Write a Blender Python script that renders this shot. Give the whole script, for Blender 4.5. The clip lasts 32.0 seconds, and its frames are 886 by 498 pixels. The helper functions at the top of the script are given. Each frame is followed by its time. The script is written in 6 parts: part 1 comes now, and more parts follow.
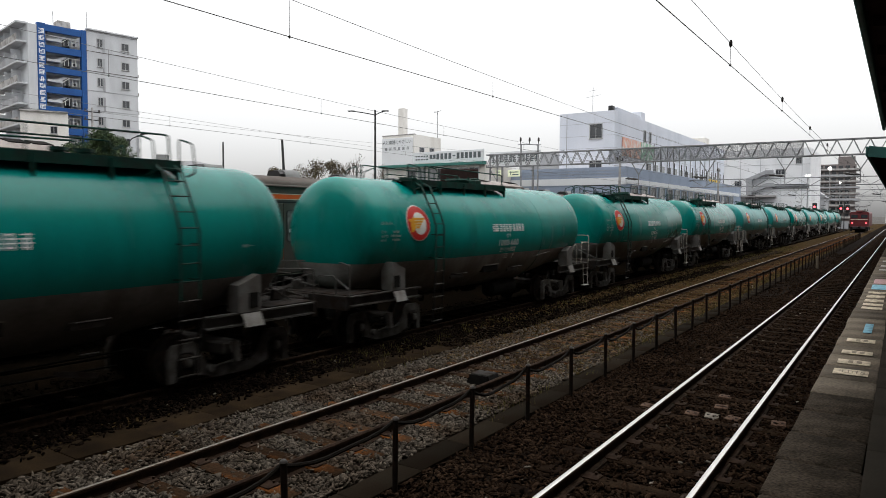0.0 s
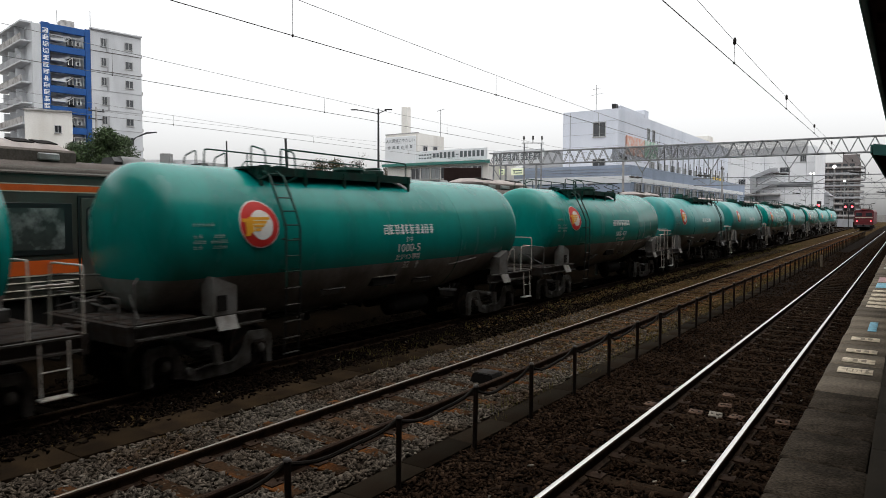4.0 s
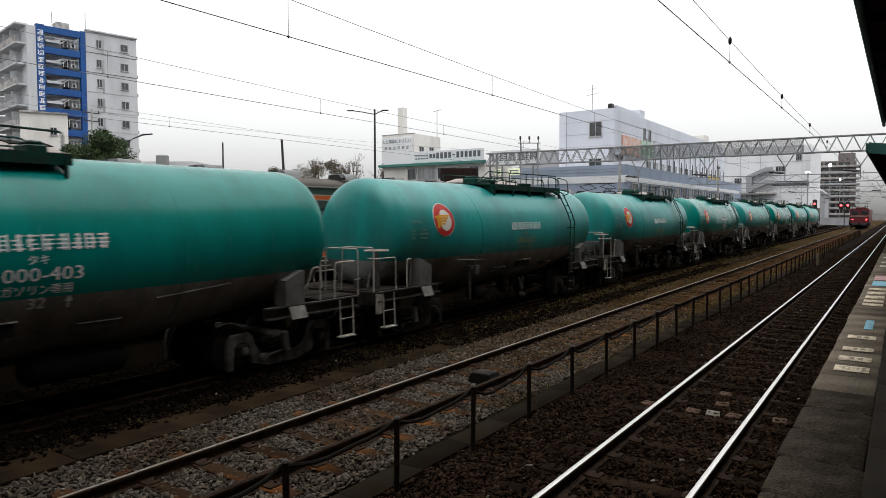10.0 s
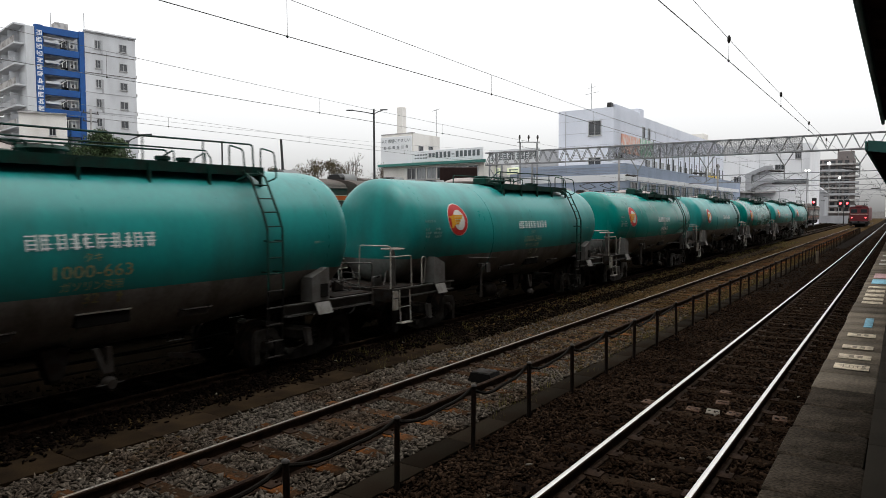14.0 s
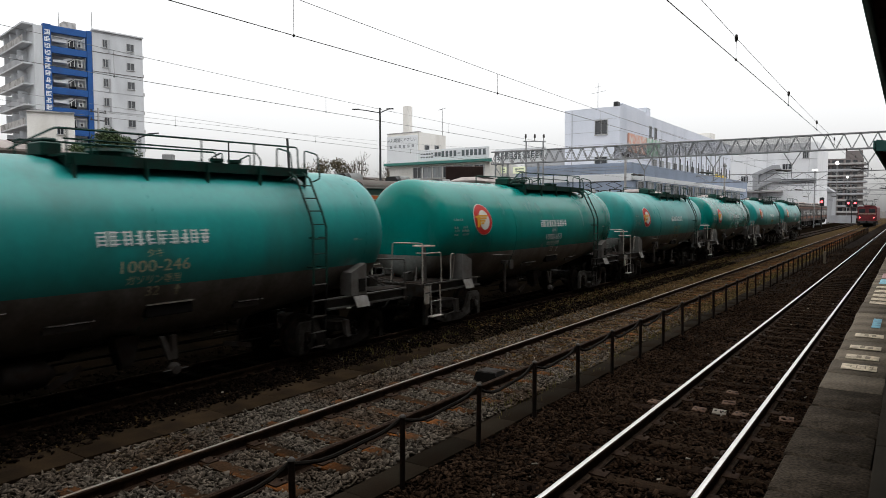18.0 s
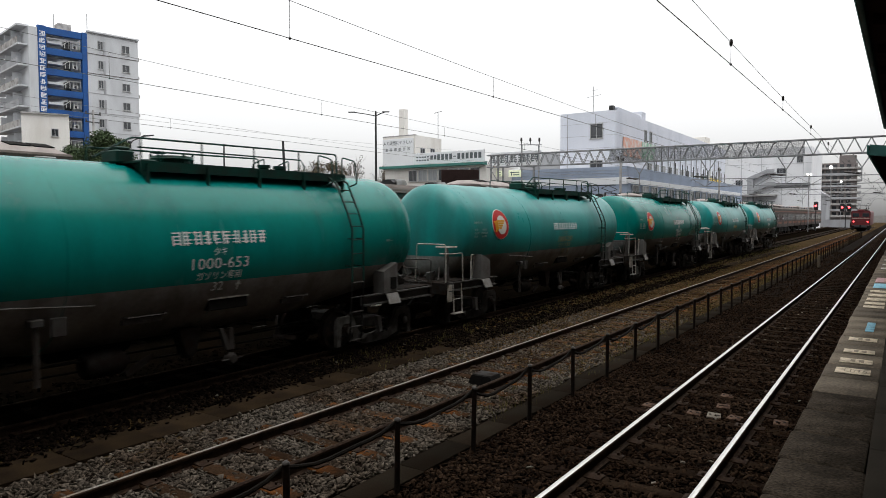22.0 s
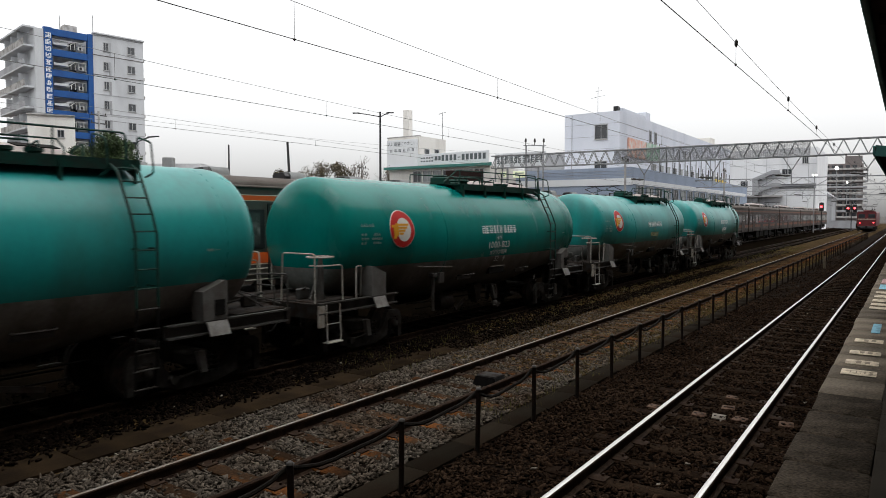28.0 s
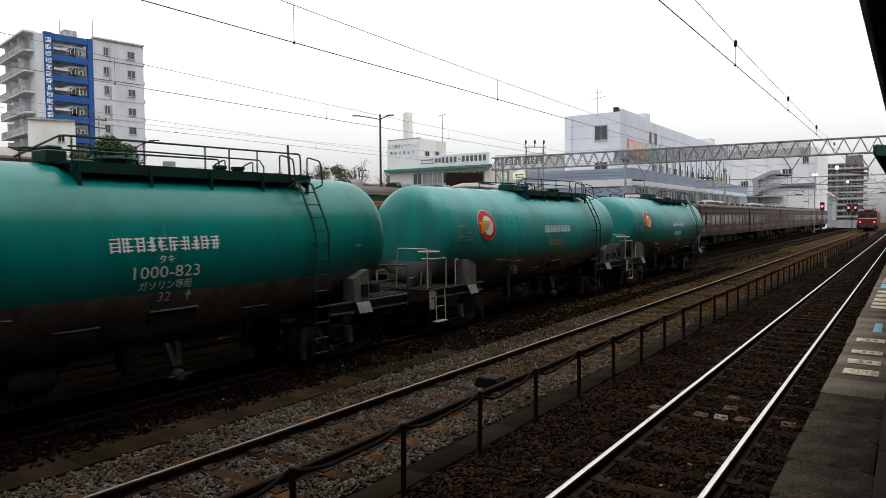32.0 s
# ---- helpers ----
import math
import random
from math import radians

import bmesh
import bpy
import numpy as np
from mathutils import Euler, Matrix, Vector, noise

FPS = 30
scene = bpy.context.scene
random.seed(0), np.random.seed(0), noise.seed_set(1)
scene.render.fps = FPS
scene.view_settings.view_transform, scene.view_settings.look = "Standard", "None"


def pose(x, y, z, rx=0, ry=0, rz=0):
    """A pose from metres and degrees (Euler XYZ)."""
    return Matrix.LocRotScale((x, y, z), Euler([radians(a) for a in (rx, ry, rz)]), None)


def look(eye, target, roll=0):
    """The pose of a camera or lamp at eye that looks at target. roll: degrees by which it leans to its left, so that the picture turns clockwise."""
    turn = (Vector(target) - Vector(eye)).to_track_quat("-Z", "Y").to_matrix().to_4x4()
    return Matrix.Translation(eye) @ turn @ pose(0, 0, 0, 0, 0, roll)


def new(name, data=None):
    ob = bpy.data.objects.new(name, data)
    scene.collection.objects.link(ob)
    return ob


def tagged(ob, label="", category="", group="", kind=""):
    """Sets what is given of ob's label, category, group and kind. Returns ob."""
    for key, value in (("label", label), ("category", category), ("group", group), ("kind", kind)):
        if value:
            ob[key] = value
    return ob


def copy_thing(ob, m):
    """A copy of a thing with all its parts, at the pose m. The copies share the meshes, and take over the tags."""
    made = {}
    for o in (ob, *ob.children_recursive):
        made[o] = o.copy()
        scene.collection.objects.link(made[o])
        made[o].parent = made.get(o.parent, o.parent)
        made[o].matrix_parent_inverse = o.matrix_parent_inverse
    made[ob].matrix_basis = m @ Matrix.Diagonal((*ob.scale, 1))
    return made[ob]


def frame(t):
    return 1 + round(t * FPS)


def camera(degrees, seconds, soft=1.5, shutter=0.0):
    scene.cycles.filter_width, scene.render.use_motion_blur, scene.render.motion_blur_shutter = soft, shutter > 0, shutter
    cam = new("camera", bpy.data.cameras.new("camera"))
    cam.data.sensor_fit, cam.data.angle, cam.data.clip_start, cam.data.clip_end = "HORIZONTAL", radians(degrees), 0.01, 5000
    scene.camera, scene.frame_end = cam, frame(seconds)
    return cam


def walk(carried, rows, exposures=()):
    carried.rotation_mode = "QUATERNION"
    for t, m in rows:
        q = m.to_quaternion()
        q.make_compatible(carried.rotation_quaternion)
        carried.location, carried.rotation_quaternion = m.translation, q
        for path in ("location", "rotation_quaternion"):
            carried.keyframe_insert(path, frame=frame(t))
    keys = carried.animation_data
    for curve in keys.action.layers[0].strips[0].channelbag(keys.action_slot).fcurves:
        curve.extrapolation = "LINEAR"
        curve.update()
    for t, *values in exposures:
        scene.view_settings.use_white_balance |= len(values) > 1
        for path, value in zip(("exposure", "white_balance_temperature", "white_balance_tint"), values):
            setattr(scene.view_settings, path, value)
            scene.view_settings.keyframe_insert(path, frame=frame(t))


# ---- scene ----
cam = camera(66.31, 32.0, soft=0.75, shutter=0.5)
EYE = (0.0, 0.0, 2.72)
TURNS = [(0.0, 87.062, -0.269, 34.066), (0.5, 86.903, -0.448, 34.035), (1.0, 86.899, -0.511, 34.031), (1.5, 87.043, -0.507, 34.092),
         (2.0, 87.022, -0.513, 34.15), (2.5, 86.956, -0.512, 34.301), (3.0, 86.977, -0.35, 34.315), (3.5, 86.951, -0.271, 34.329),
         (4.5, 86.96, -0.14, 34.35), (5.5, 86.964, -0.039, 34.362), (6.0, 86.906, -0.041, 34.37), (6.5, 86.964, -0.039, 34.362),
         (7.0, 86.914, -0.132, 34.473), (7.5, 86.861, -0.145, 34.474), (8.0, 86.961, -0.076, 34.385), (8.5, 86.824, -0.054, 34.183),
         (9.0, 86.9, -0.0, 34.079), (9.5, 86.915, 0.107, 34.109), (10.0, 86.98, 0.072, 34.075), (10.5, 86.864, 0.104, 34.072),
         (11.0, 86.919, 0.113, 33.992), (11.5, 86.874, 0.196, 34.108), (12.0, 86.872, 0.184, 33.971), (12.5, 86.853, 0.228, 33.89),
         (13.0, 87.013, 0.245, 33.863), (13.5, 86.957, 0.263, 33.994), (14.0, 86.926, 0.248, 34.033), (14.5, 87.014, 0.262, 34.231),
         (15.5, 86.99, 0.22, 34.38), (16.5, 86.967, 0.188, 34.475), (17.0, 86.962, 0.214, 34.529), (17.5, 86.895, 0.206, 34.597),
         (18.0, 86.853, 0.157, 34.527), (18.5, 86.761, 0.068, 34.487), (19.0, 86.766, 0.049, 34.372), (19.5, 86.773, 0.075, 34.353),
         (20.0, 86.887, 0.004, 34.267), (20.5, 86.913, 0.059, 34.277), (21.0, 86.957, -0.05, 34.178), (21.5, 87.016, -0.019, 34.244),
         (22.0, 87.113, -0.003, 34.151), (22.5, 87.116, 0.032, 34.29), (23.0, 87.117, 0.064, 34.507), (23.5, 87.236, 0.067, 34.654),
         (24.0, 87.188, 0.057, 34.627), (24.5, 87.167, 0.04, 34.522), (25.0, 87.185, 0.046, 34.587), (25.5, 87.3, 0.037, 34.568),
         (26.5, 87.24, 0.02, 34.48), (27.5, 87.181, 0.005, 34.422), (28.0, 87.182, -0.017, 34.513), (28.5, 87.188, 0.024, 34.427),
         (29.0, 87.271, 0.073, 34.424), (29.5, 87.224, 0.165, 34.455), (30.0, 87.233, 0.16, 34.55), (30.5, 87.257, 0.197, 34.595),
         (31.0, 87.31, 0.211, 34.568), (31.5, 87.341, 0.297, 34.534), (32.0, 87.355, 0.353, 34.561)]
walk(cam, [(t, pose(*EYE, rx, ry, rz)) for t, rx, ry, rz in TURNS])

# ---- overcast daylight ----
scene.view_settings.exposure = 0.0
SUN_UP, SUN_TURN = radians(84), radians(80)
world = bpy.data.worlds.new("overcast_sky")
scene.world = world
world.use_nodes = True
wn, wl = world.node_tree.nodes, world.node_tree.links
sky = wn.new("ShaderNodeTexSky")
sky.sky_type, sky.sun_disc = "NISHITA", False
sky.sun_elevation, sky.sun_rotation = SUN_UP, SUN_TURN
sky.air_density, sky.dust_density, sky.ozone_density = 1.0, 6.0, 1.0
grey = wn.new("ShaderNodeHueSaturation")
grey.inputs["Saturation"].default_value = 0.12
wl.new(sky.outputs[0], grey.inputs["Color"])
even = wn.new("ShaderNodeGamma")  # cloud cover evens the sky out
even.inputs["Gamma"].default_value = 0.5
wl.new(grey.outputs[0], even.inputs["Color"])
wl.new(even.outputs[0], wn["Background"].inputs[0])
wn["Background"].inputs[1].default_value = 0.62
sun_data = bpy.data.lights.new("sun", "SUN")
sun_data.energy, sun_data.angle, sun_data.color = 0.8, radians(100), (1.0, 0.98, 0.95)
sun = new("sun", sun_data)
sun.matrix_world = look((30, -20, 60), (30 - math.sin(SUN_TURN) * math.cos(SUN_UP), -20 - math.cos(SUN_TURN) * math.cos(SUN_UP), 60 - math.sin(SUN_UP)))


# ---- materials ----
def mat(name, col, rough=0.6, metal=0.0, var=0.25, scale=6.0, fine=60.0, bump=0.0, col2=None, mix=0.5, per_object=0.0, per_island=0.0, streak=0.0, coat=0.0, spec=None):
    """A surface with stains at one scale and grain at a finer one. col2: the colour of its stains or dirt; streak: how far they run down."""
    m = bpy.data.materials.new(name)
    m.use_nodes = True
    nt = m.node_tree
    n, l = nt.nodes, nt.links
    b = n["Principled BSDF"]
    b.inputs["Roughness"].default_value, b.inputs["Metallic"].default_value = rough, metal
    b.inputs["Specular IOR Level"].default_value = spec if spec is not None else (0.5 if rough < 0.5 else 0.3 if rough < 0.7 else 0.08)
    b.inputs["Coat Weight"].default_value = coat
    tc = n.new("ShaderNodeTexCoord")
    mp = n.new("ShaderNodeMapping")
    mp.inputs["Scale"].default_value = (1, 1, 1 - 0.9 * streak)
    l.new(tc.outputs["Object"], mp.inputs[0])
    big, small = n.new("ShaderNodeTexNoise"), n.new("ShaderNodeTexNoise")
    big.inputs["Scale"].default_value, big.inputs["Detail"].default_value = scale, 6
    small.inputs["Scale"].default_value, small.inputs["Detail"].default_value = fine, 3
    l.new(mp.outputs[0], big.inputs[0])
    l.new(tc.outputs["Object"], small.inputs[0])
    ramp = n.new("ShaderNodeMapRange")
    ramp.inputs["From Min"].default_value, ramp.inputs["From Max"].default_value = 0.62 - 0.3 * mix, 0.86 - 0.3 * mix
    l.new(big.outputs["Fac"], ramp.inputs["Value"])
    two = n.new("ShaderNodeMix")
    two.data_type = "RGBA"
    c2 = col2 or tuple(c * (1 - var) for c in col)
    two.inputs["A"].default_value, two.inputs["B"].default_value = (*col, 1), (*c2, 1)
    l.new(ramp.outputs[0], two.inputs["Factor"])
    hsv = n.new("ShaderNodeHueSaturation")
    l.new(two.outputs["Result"], hsv.inputs["Color"])
    val = n.new("ShaderNodeMapRange")
    val.inputs["From Min"].default_value, val.inputs["From Max"].default_value = 0.3, 0.7
    val.inputs["To Min"].default_value, val.inputs["To Max"].default_value = 1 - var, 1 + var
    l.new(small.outputs["Fac"], val.inputs["Value"])
    last = val.outputs[0]
    for amount, node, out in ((per_object, "ShaderNodeObjectInfo", "Random"), (per_island, "ShaderNodeNewGeometry", "Random Per Island")):
        if amount:
            src, rng, mul = n.new(node), n.new("ShaderNodeMapRange"), n.new("ShaderNodeMath")
            rng.inputs["To Min"].default_value, rng.inputs["To Max"].default_value = 1 - amount, 1 + amount
            mul.operation = "MULTIPLY"
            l.new(src.outputs[out], rng.inputs["Value"])
            l.new(rng.outputs[0], mul.inputs[0])
            l.new(last, mul.inputs[1])
            last = mul.outputs[0]
    l.new(last, hsv.inputs["Value"])
    l.new(hsv.outputs[0], b.inputs["Base Color"])
    rr = n.new("ShaderNodeMapRange")
    rr.inputs["To Min"].default_value, rr.inputs["To Max"].default_value = max(0.02, rough - 0.12), min(1, rough + 0.12)
    l.new(big.outputs["Fac"], rr.inputs["Value"])
    l.new(rr.outputs[0], b.inputs["Roughness"])
    if bump:
        bp = n.new("ShaderNodeBump")
        bp.inputs["Strength"].default_value, bp.inputs["Distance"].default_value = bump, 0.02
        l.new(small.outputs["Fac"], bp.inputs["Height"])
        l.new(bp.outputs[0], b.inputs["Normal"])
    return m


def glow(name, col, strength):
    m = mat(name, col, 0.4, var=0.02)
    b = m.node_tree.nodes["Principled BSDF"]
    b.inputs["Emission Color"].default_value, b.inputs["Emission Strength"].default_value = (*col, 1), strength
    return m


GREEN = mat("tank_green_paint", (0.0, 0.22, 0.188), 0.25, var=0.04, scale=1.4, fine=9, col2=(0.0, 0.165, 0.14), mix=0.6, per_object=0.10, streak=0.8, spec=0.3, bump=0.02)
TANKGREY = mat("tank_grey_paint", (0.27, 0.265, 0.255), 0.5, var=0.15, scale=1.5, fine=14, col2=(0.16, 0.15, 0.137), mix=0.85, streak=0.6, per_object=0.25)
BOGIEDARK = mat("bogie_frame_sooty", (0.045, 0.042, 0.038), 0.7, var=0.25, scale=4, fine=50, col2=(0.02, 0.016, 0.013), mix=0.8, bump=0.12)
BOGIEGREY = mat("bogie_frame_grey", (0.12, 0.116, 0.107), 0.65, var=0.2, scale=4, fine=50, col2=(0.045, 0.038, 0.032), mix=0.8, bump=0.12)
SADDLEGREY = mat("saddle_grey_paint", (0.14, 0.137, 0.13), 0.6, var=0.15, scale=3, fine=50, col2=(0.09, 0.08, 0.07), mix=0.7, bump=0.08)
PALEGREY = mat("pale_grey_plate", (0.24, 0.235, 0.22), 0.6, var=0.15, scale=4, fine=50, col2=(0.15, 0.135, 0.12), mix=0.7, bump=0.05)
FRAMEGREY = mat("frame_grey_paint", (0.066, 0.064, 0.060), 0.6, var=0.2, scale=3, fine=50, col2=(0.036, 0.0288, 0.024), mix=0.8, bump=0.1)
DARKGREEN = mat("walkway_green", (0.0, 0.05, 0.036), 0.6, var=0.2, scale=4, fine=60, col2=(0.01, 0.03, 0.022), mix=0.7)
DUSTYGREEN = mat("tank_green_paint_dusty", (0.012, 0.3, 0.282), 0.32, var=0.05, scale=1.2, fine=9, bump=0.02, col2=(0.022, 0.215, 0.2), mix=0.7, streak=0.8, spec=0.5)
BOGIE = mat("bogie_grimy_steel", (0.03, 0.028, 0.026), 0.75, metal=0.2, var=0.3, scale=6, fine=60, col2=(0.022, 0.014, 0.01), mix=0.8, bump=0.2)
UNDER = mat("underframe_black_grime", (0.013, 0.012, 0.011), 0.85, var=0.3, scale=5, fine=50, bump=0.2)
WHITERAIL = mat("white_painted_tube", (0.42, 0.40, 0.36), 0.5, var=0.15, scale=8, col2=(0.3, 0.25, 0.2), mix=0.6)
WHEELWHITE = mat("wheel_steel", (0.022, 0.019, 0.017), 0.7, metal=0.0, var=0.2, col2=(0.06, 0.04, 0.03))
LOGORED = mat("logo_red", (0.55, 0.025, 0.02), 0.4, var=0.08)
LOGOWHITE = mat("logo_white", (0.75, 0.74, 0.7), 0.4, var=0.08)
LOGOYELLOW = mat("logo_yellow", (0.75, 0.36, 0.02), 0.4, var=0.08)
LETTER = mat("white_lettering", (0.88, 0.92, 0.91), 0.5, var=0.06, scale=20, col2=(0.7, 0.76, 0.74), mix=0.4)
LETTERGREY = mat("worn_grey_lettering", (0.34, 0.47, 0.43), 0.5, var=0.15, scale=20, col2=(0.2, 0.27, 0.25), mix=0.5)
LETTERCREAM = mat("yellowed_lettering", (0.55, 0.55, 0.38), 0.5, var=0.12, scale=20, col2=(0.34, 0.31, 0.18), mix=0.5)
LETTERDIM = mat("rust_bled_lettering", (0.44, 0.41, 0.22), 0.6, var=0.15, scale=20, col2=(0.26, 0.17, 0.07), mix=0.6)
# near-black bed: the shade under the trains is put into its colour
SHADEBED = mat("oily_soot_bed", (0.005, 0.0038, 0.0026), 0.9, spec=0.0, var=0.5, scale=1.1, fine=22, col2=(0.010, 0.0065, 0.0038), mix=0.4, bump=0.9)
BALLAST = mat("ballast_bed", (0.008, 0.0055, 0.0035), 0.9, var=0.5, scale=1.3, fine=22, col2=(0.0075, 0.005, 0.0035), mix=0.9, bump=1.0, spec=0.01)
STONE = mat("ballast_stone", (0.078, 0.066, 0.053), 0.85, var=0.2, scale=0.9, fine=40, col2=(0.048, 0.033, 0.022), mix=0.6, per_island=0.6, bump=0.3, spec=0.01)
STONEBROWN = mat("ballast_stone_rusty", (0.0255, 0.0155, 0.0097), 0.85, var=0.2, scale=0.9, fine=40, col2=(0.0135, 0.0077, 0.0046), mix=0.85, per_island=0.9, bump=0.3, spec=0.01)
# stones darkened to stand in for the goods train's shade
SHADESTONE = mat("ballast_stone_sooty", (0.0085, 0.0058, 0.004), 0.88, var=0.2, scale=0.9, fine=40, col2=(0.0045, 0.0028, 0.0018), mix=0.8, per_island=0.9, bump=0.3, spec=0.01)
STONEOCHRE = mat("ballast_stone_ochre", (0.082, 0.054, 0.025), 0.88, var=0.2, scale=0.7, fine=40, col2=(0.054, 0.032, 0.0125), mix=0.7, per_island=0.6, bump=0.3, spec=0.01)
SOIL = mat("yard_soil", (0.0504, 0.03248, 0.01373), 0.95, var=0.45, scale=0.6, fine=18, col2=(0.0324, 0.0203, 0.008446), mix=0.7, bump=0.8, spec=0.01)
FARGROUND = mat("town_ground", (0.09, 0.085, 0.08), 0.9, var=0.3, scale=0.08, fine=2, bump=0.3)
# sleepers coloured as dark as the shade beneath the trains
SHADESLEEPER = mat("sooty_sleeper", (0.009, 0.007, 0.005), 0.9, var=0.3, scale=3, fine=40, col2=(0.006, 0.0045, 0.0035), mix=0.8, bump=0.4, spec=0.01)
SLEEPER = mat("wooden_sleeper", (0.01904, 0.01213, 0.007258), 0.9, var=0.35, scale=3, fine=40, col2=(0.00952, 0.005559, 0.003629), mix=0.8, per_object=0.4, bump=0.5, spec=0.01)
RUSTSLEEPER = mat("rust_stained_sleeper", (0.036, 0.021, 0.012), 0.9, var=0.35, scale=2.2, fine=40, col2=(0.12, 0.045, 0.014), mix=0.55, per_object=0.6, bump=0.5, spec=0.01)
RUST = mat("rusty_rail", (0.04, 0.024, 0.015), 0.8, metal=0.2, var=0.3, scale=8, fine=70, col2=(0.022, 0.013, 0.009), mix=0.8, bump=0.2)
PLATERUST = mat("rusty_baseplate", (0.10, 0.06, 0.04), 0.8, var=0.3, scale=20, fine=60, col2=(0.05, 0.028, 0.018), mix=0.8, bump=0.2)
RAILTOP = mat("polished_railhead", (0.6, 0.585, 0.56), 0.36, metal=0.75, var=0.08, scale=3)
RAILDULL = mat("dull_railhead", (0.26, 0.23, 0.2), 0.42, metal=0.7, var=0.15, scale=3, col2=(0.25, 0.2, 0.16), mix=0.6)
DARKTROUGH = mat("sooty_trough_lid", (0.014, 0.011, 0.0075), 0.9, var=0.3, scale=2, fine=50, col2=(0.013, 0.009, 0.006), mix=0.7, per_object=0.3, bump=0.25, spec=0.01)
TROUGH = mat("trough_lid_concrete", (0.02475, 0.01639, 0.009113), 0.9, var=0.25, scale=2, fine=50, col2=(0.0135, 0.009262, 0.006075), mix=0.7, per_object=0.3, bump=0.2, spec=0.01)
POST = mat("rusty_fence_post", (0.014, 0.010, 0.008), 0.75, metal=0.2, var=0.3, scale=7, fine=60, col2=(0.028, 0.014, 0.008), mix=0.5)
CHIP = mat("pale_stone_chip", (0.16, 0.14, 0.115), 0.8, var=0.2, per_island=0.5)
DRYGRASS = mat("dry_grass_blade", (0.11, 0.095, 0.033), 0.8, var=0.2, per_island=0.5)
ROPE = mat("black_rope", (0.009, 0.007, 0.005), 0.9, var=0.3, fine=80, bump=0.4)
COPING = mat("platform_coping_concrete", (0.055, 0.043, 0.031), 0.85, var=0.55, scale=5.5, fine=55, col2=(0.029, 0.0225, 0.016), mix=0.75, per_object=0.25, bump=0.7, spec=0.03)
# lighter coping copy with brighter daylight in its colour; also colours the marker post
COPINGLIT = mat("pale_worn_coping", (0.15, 0.122, 0.09), 0.85, var=0.3, scale=2.5, fine=45, col2=(0.088, 0.073, 0.055), mix=0.7, per_object=0.3, bump=0.25)
ASPHALT = mat("platform_asphalt", (0.027, 0.023, 0.018), 0.9, var=0.3, scale=1.5, fine=120, bump=0.3, spec=0.01)
PAINTCREAM = mat("cream_floor_paint", (0.62, 0.53, 0.39), 0.7, var=0.2, scale=14, fine=90, col2=(0.24, 0.2, 0.15), mix=0.62)
PAINTBLUE = mat("blue_floor_paint", (0.2, 0.42, 0.52), 0.7, var=0.15, scale=12, fine=90, col2=(0.15, 0.25, 0.3), mix=0.6)
PAINTPINK = mat("pink_floor_paint", (0.42, 0.26, 0.26), 0.7, var=0.15, scale=12, fine=90, col2=(0.25, 0.18, 0.17), mix=0.6)
PAINTDARK = mat("dark_floor_lettering", (0.26, 0.22, 0.165), 0.8, var=0.2)
WIRE = mat("copper_wire", (0.2, 0.198, 0.194), 0.6, metal=0.3, var=0.1)
STEEL = mat("galvanised_steel", (0.34, 0.35, 0.36), 0.55, metal=0.25, var=0.15, scale=4, col2=(0.2, 0.2, 0.2), mix=0.6)
DARKSTEEL = mat("dark_painted_steel", (0.05, 0.05, 0.052), 0.6, metal=0.2, var=0.2, scale=4)
INSUL = mat("insulator_porcelain", (0.03, 0.025, 0.022), 0.35, var=0.1)
CANOPYGREEN = mat("canopy_teal_fascia", (0.04, 0.14, 0.125), 0.5, var=0.12, scale=2, col2=(0.03, 0.09, 0.08))
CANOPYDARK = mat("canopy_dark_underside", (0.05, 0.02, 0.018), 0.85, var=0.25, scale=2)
STAINLESS = mat("carbody_stainless", (0.105, 0.105, 0.092), 0.42, metal=0.45, var=0.1, scale=1.5, fine=40, col2=(0.10, 0.085, 0.07), mix=0.7, streak=0.6)
VENTGREY = mat("roof_vent_grey", (0.33, 0.34, 0.34), 0.6, var=0.12, scale=3, col2=(0.22, 0.22, 0.21), mix=0.6)
TRAINROOF = mat("train_roof_grey", (0.12, 0.105, 0.095), 0.8, var=0.2, scale=1.2, fine=30, col2=(0.09, 0.075, 0.065), mix=0.7, bump=0.1)
COACHBROWN = mat("carbody_brown_grime", (0.062, 0.046, 0.038), 0.55, var=0.12, scale=1.5, fine=40, col2=(0.04, 0.029, 0.024), mix=0.7, streak=0.6)
BROWNBAND = mat("rusty_brown_band", (0.22, 0.075, 0.035), 0.5, var=0.15, scale=2, col2=(0.13, 0.06, 0.035), mix=0.6)
ORANGE = mat("orange_band", (0.72, 0.115, 0.012), 0.45, var=0.08, scale=2, col2=(0.6, 0.095, 0.012))
CREAMLINE = mat("cream_band_line", (0.6, 0.55, 0.45), 0.5, var=0.1)
BLACKTRIM = mat("black_window_trim", (0.012, 0.012, 0.013), 0.4, var=0.1)
WHITEPAPER = mat("white_notice", (0.65, 0.65, 0.63), 0.6, var=0.1)
LOCORED = mat("locomotive_red", (0.11, 0.007, 0.011), 0.45, var=0.12, scale=2, col2=(0.08, 0.008, 0.009))
TAIL = glow("red_lamp", (1.0, 0.05, 0.06), 9.0)
LAMPWHITE = glow("white_lamp", (1.0, 0.97, 0.9), 5.0)
AMBERSIGN = glow("lit_sign_board", (0.8, 0.86, 0.6), 0.3)
WHITEWALL = mat("white_rendered_wall", (0.82, 0.83, 0.85), 0.8, var=0.05, scale=0.35, fine=8, col2=(0.68, 0.69, 0.71), mix=0.55, streak=0.8)
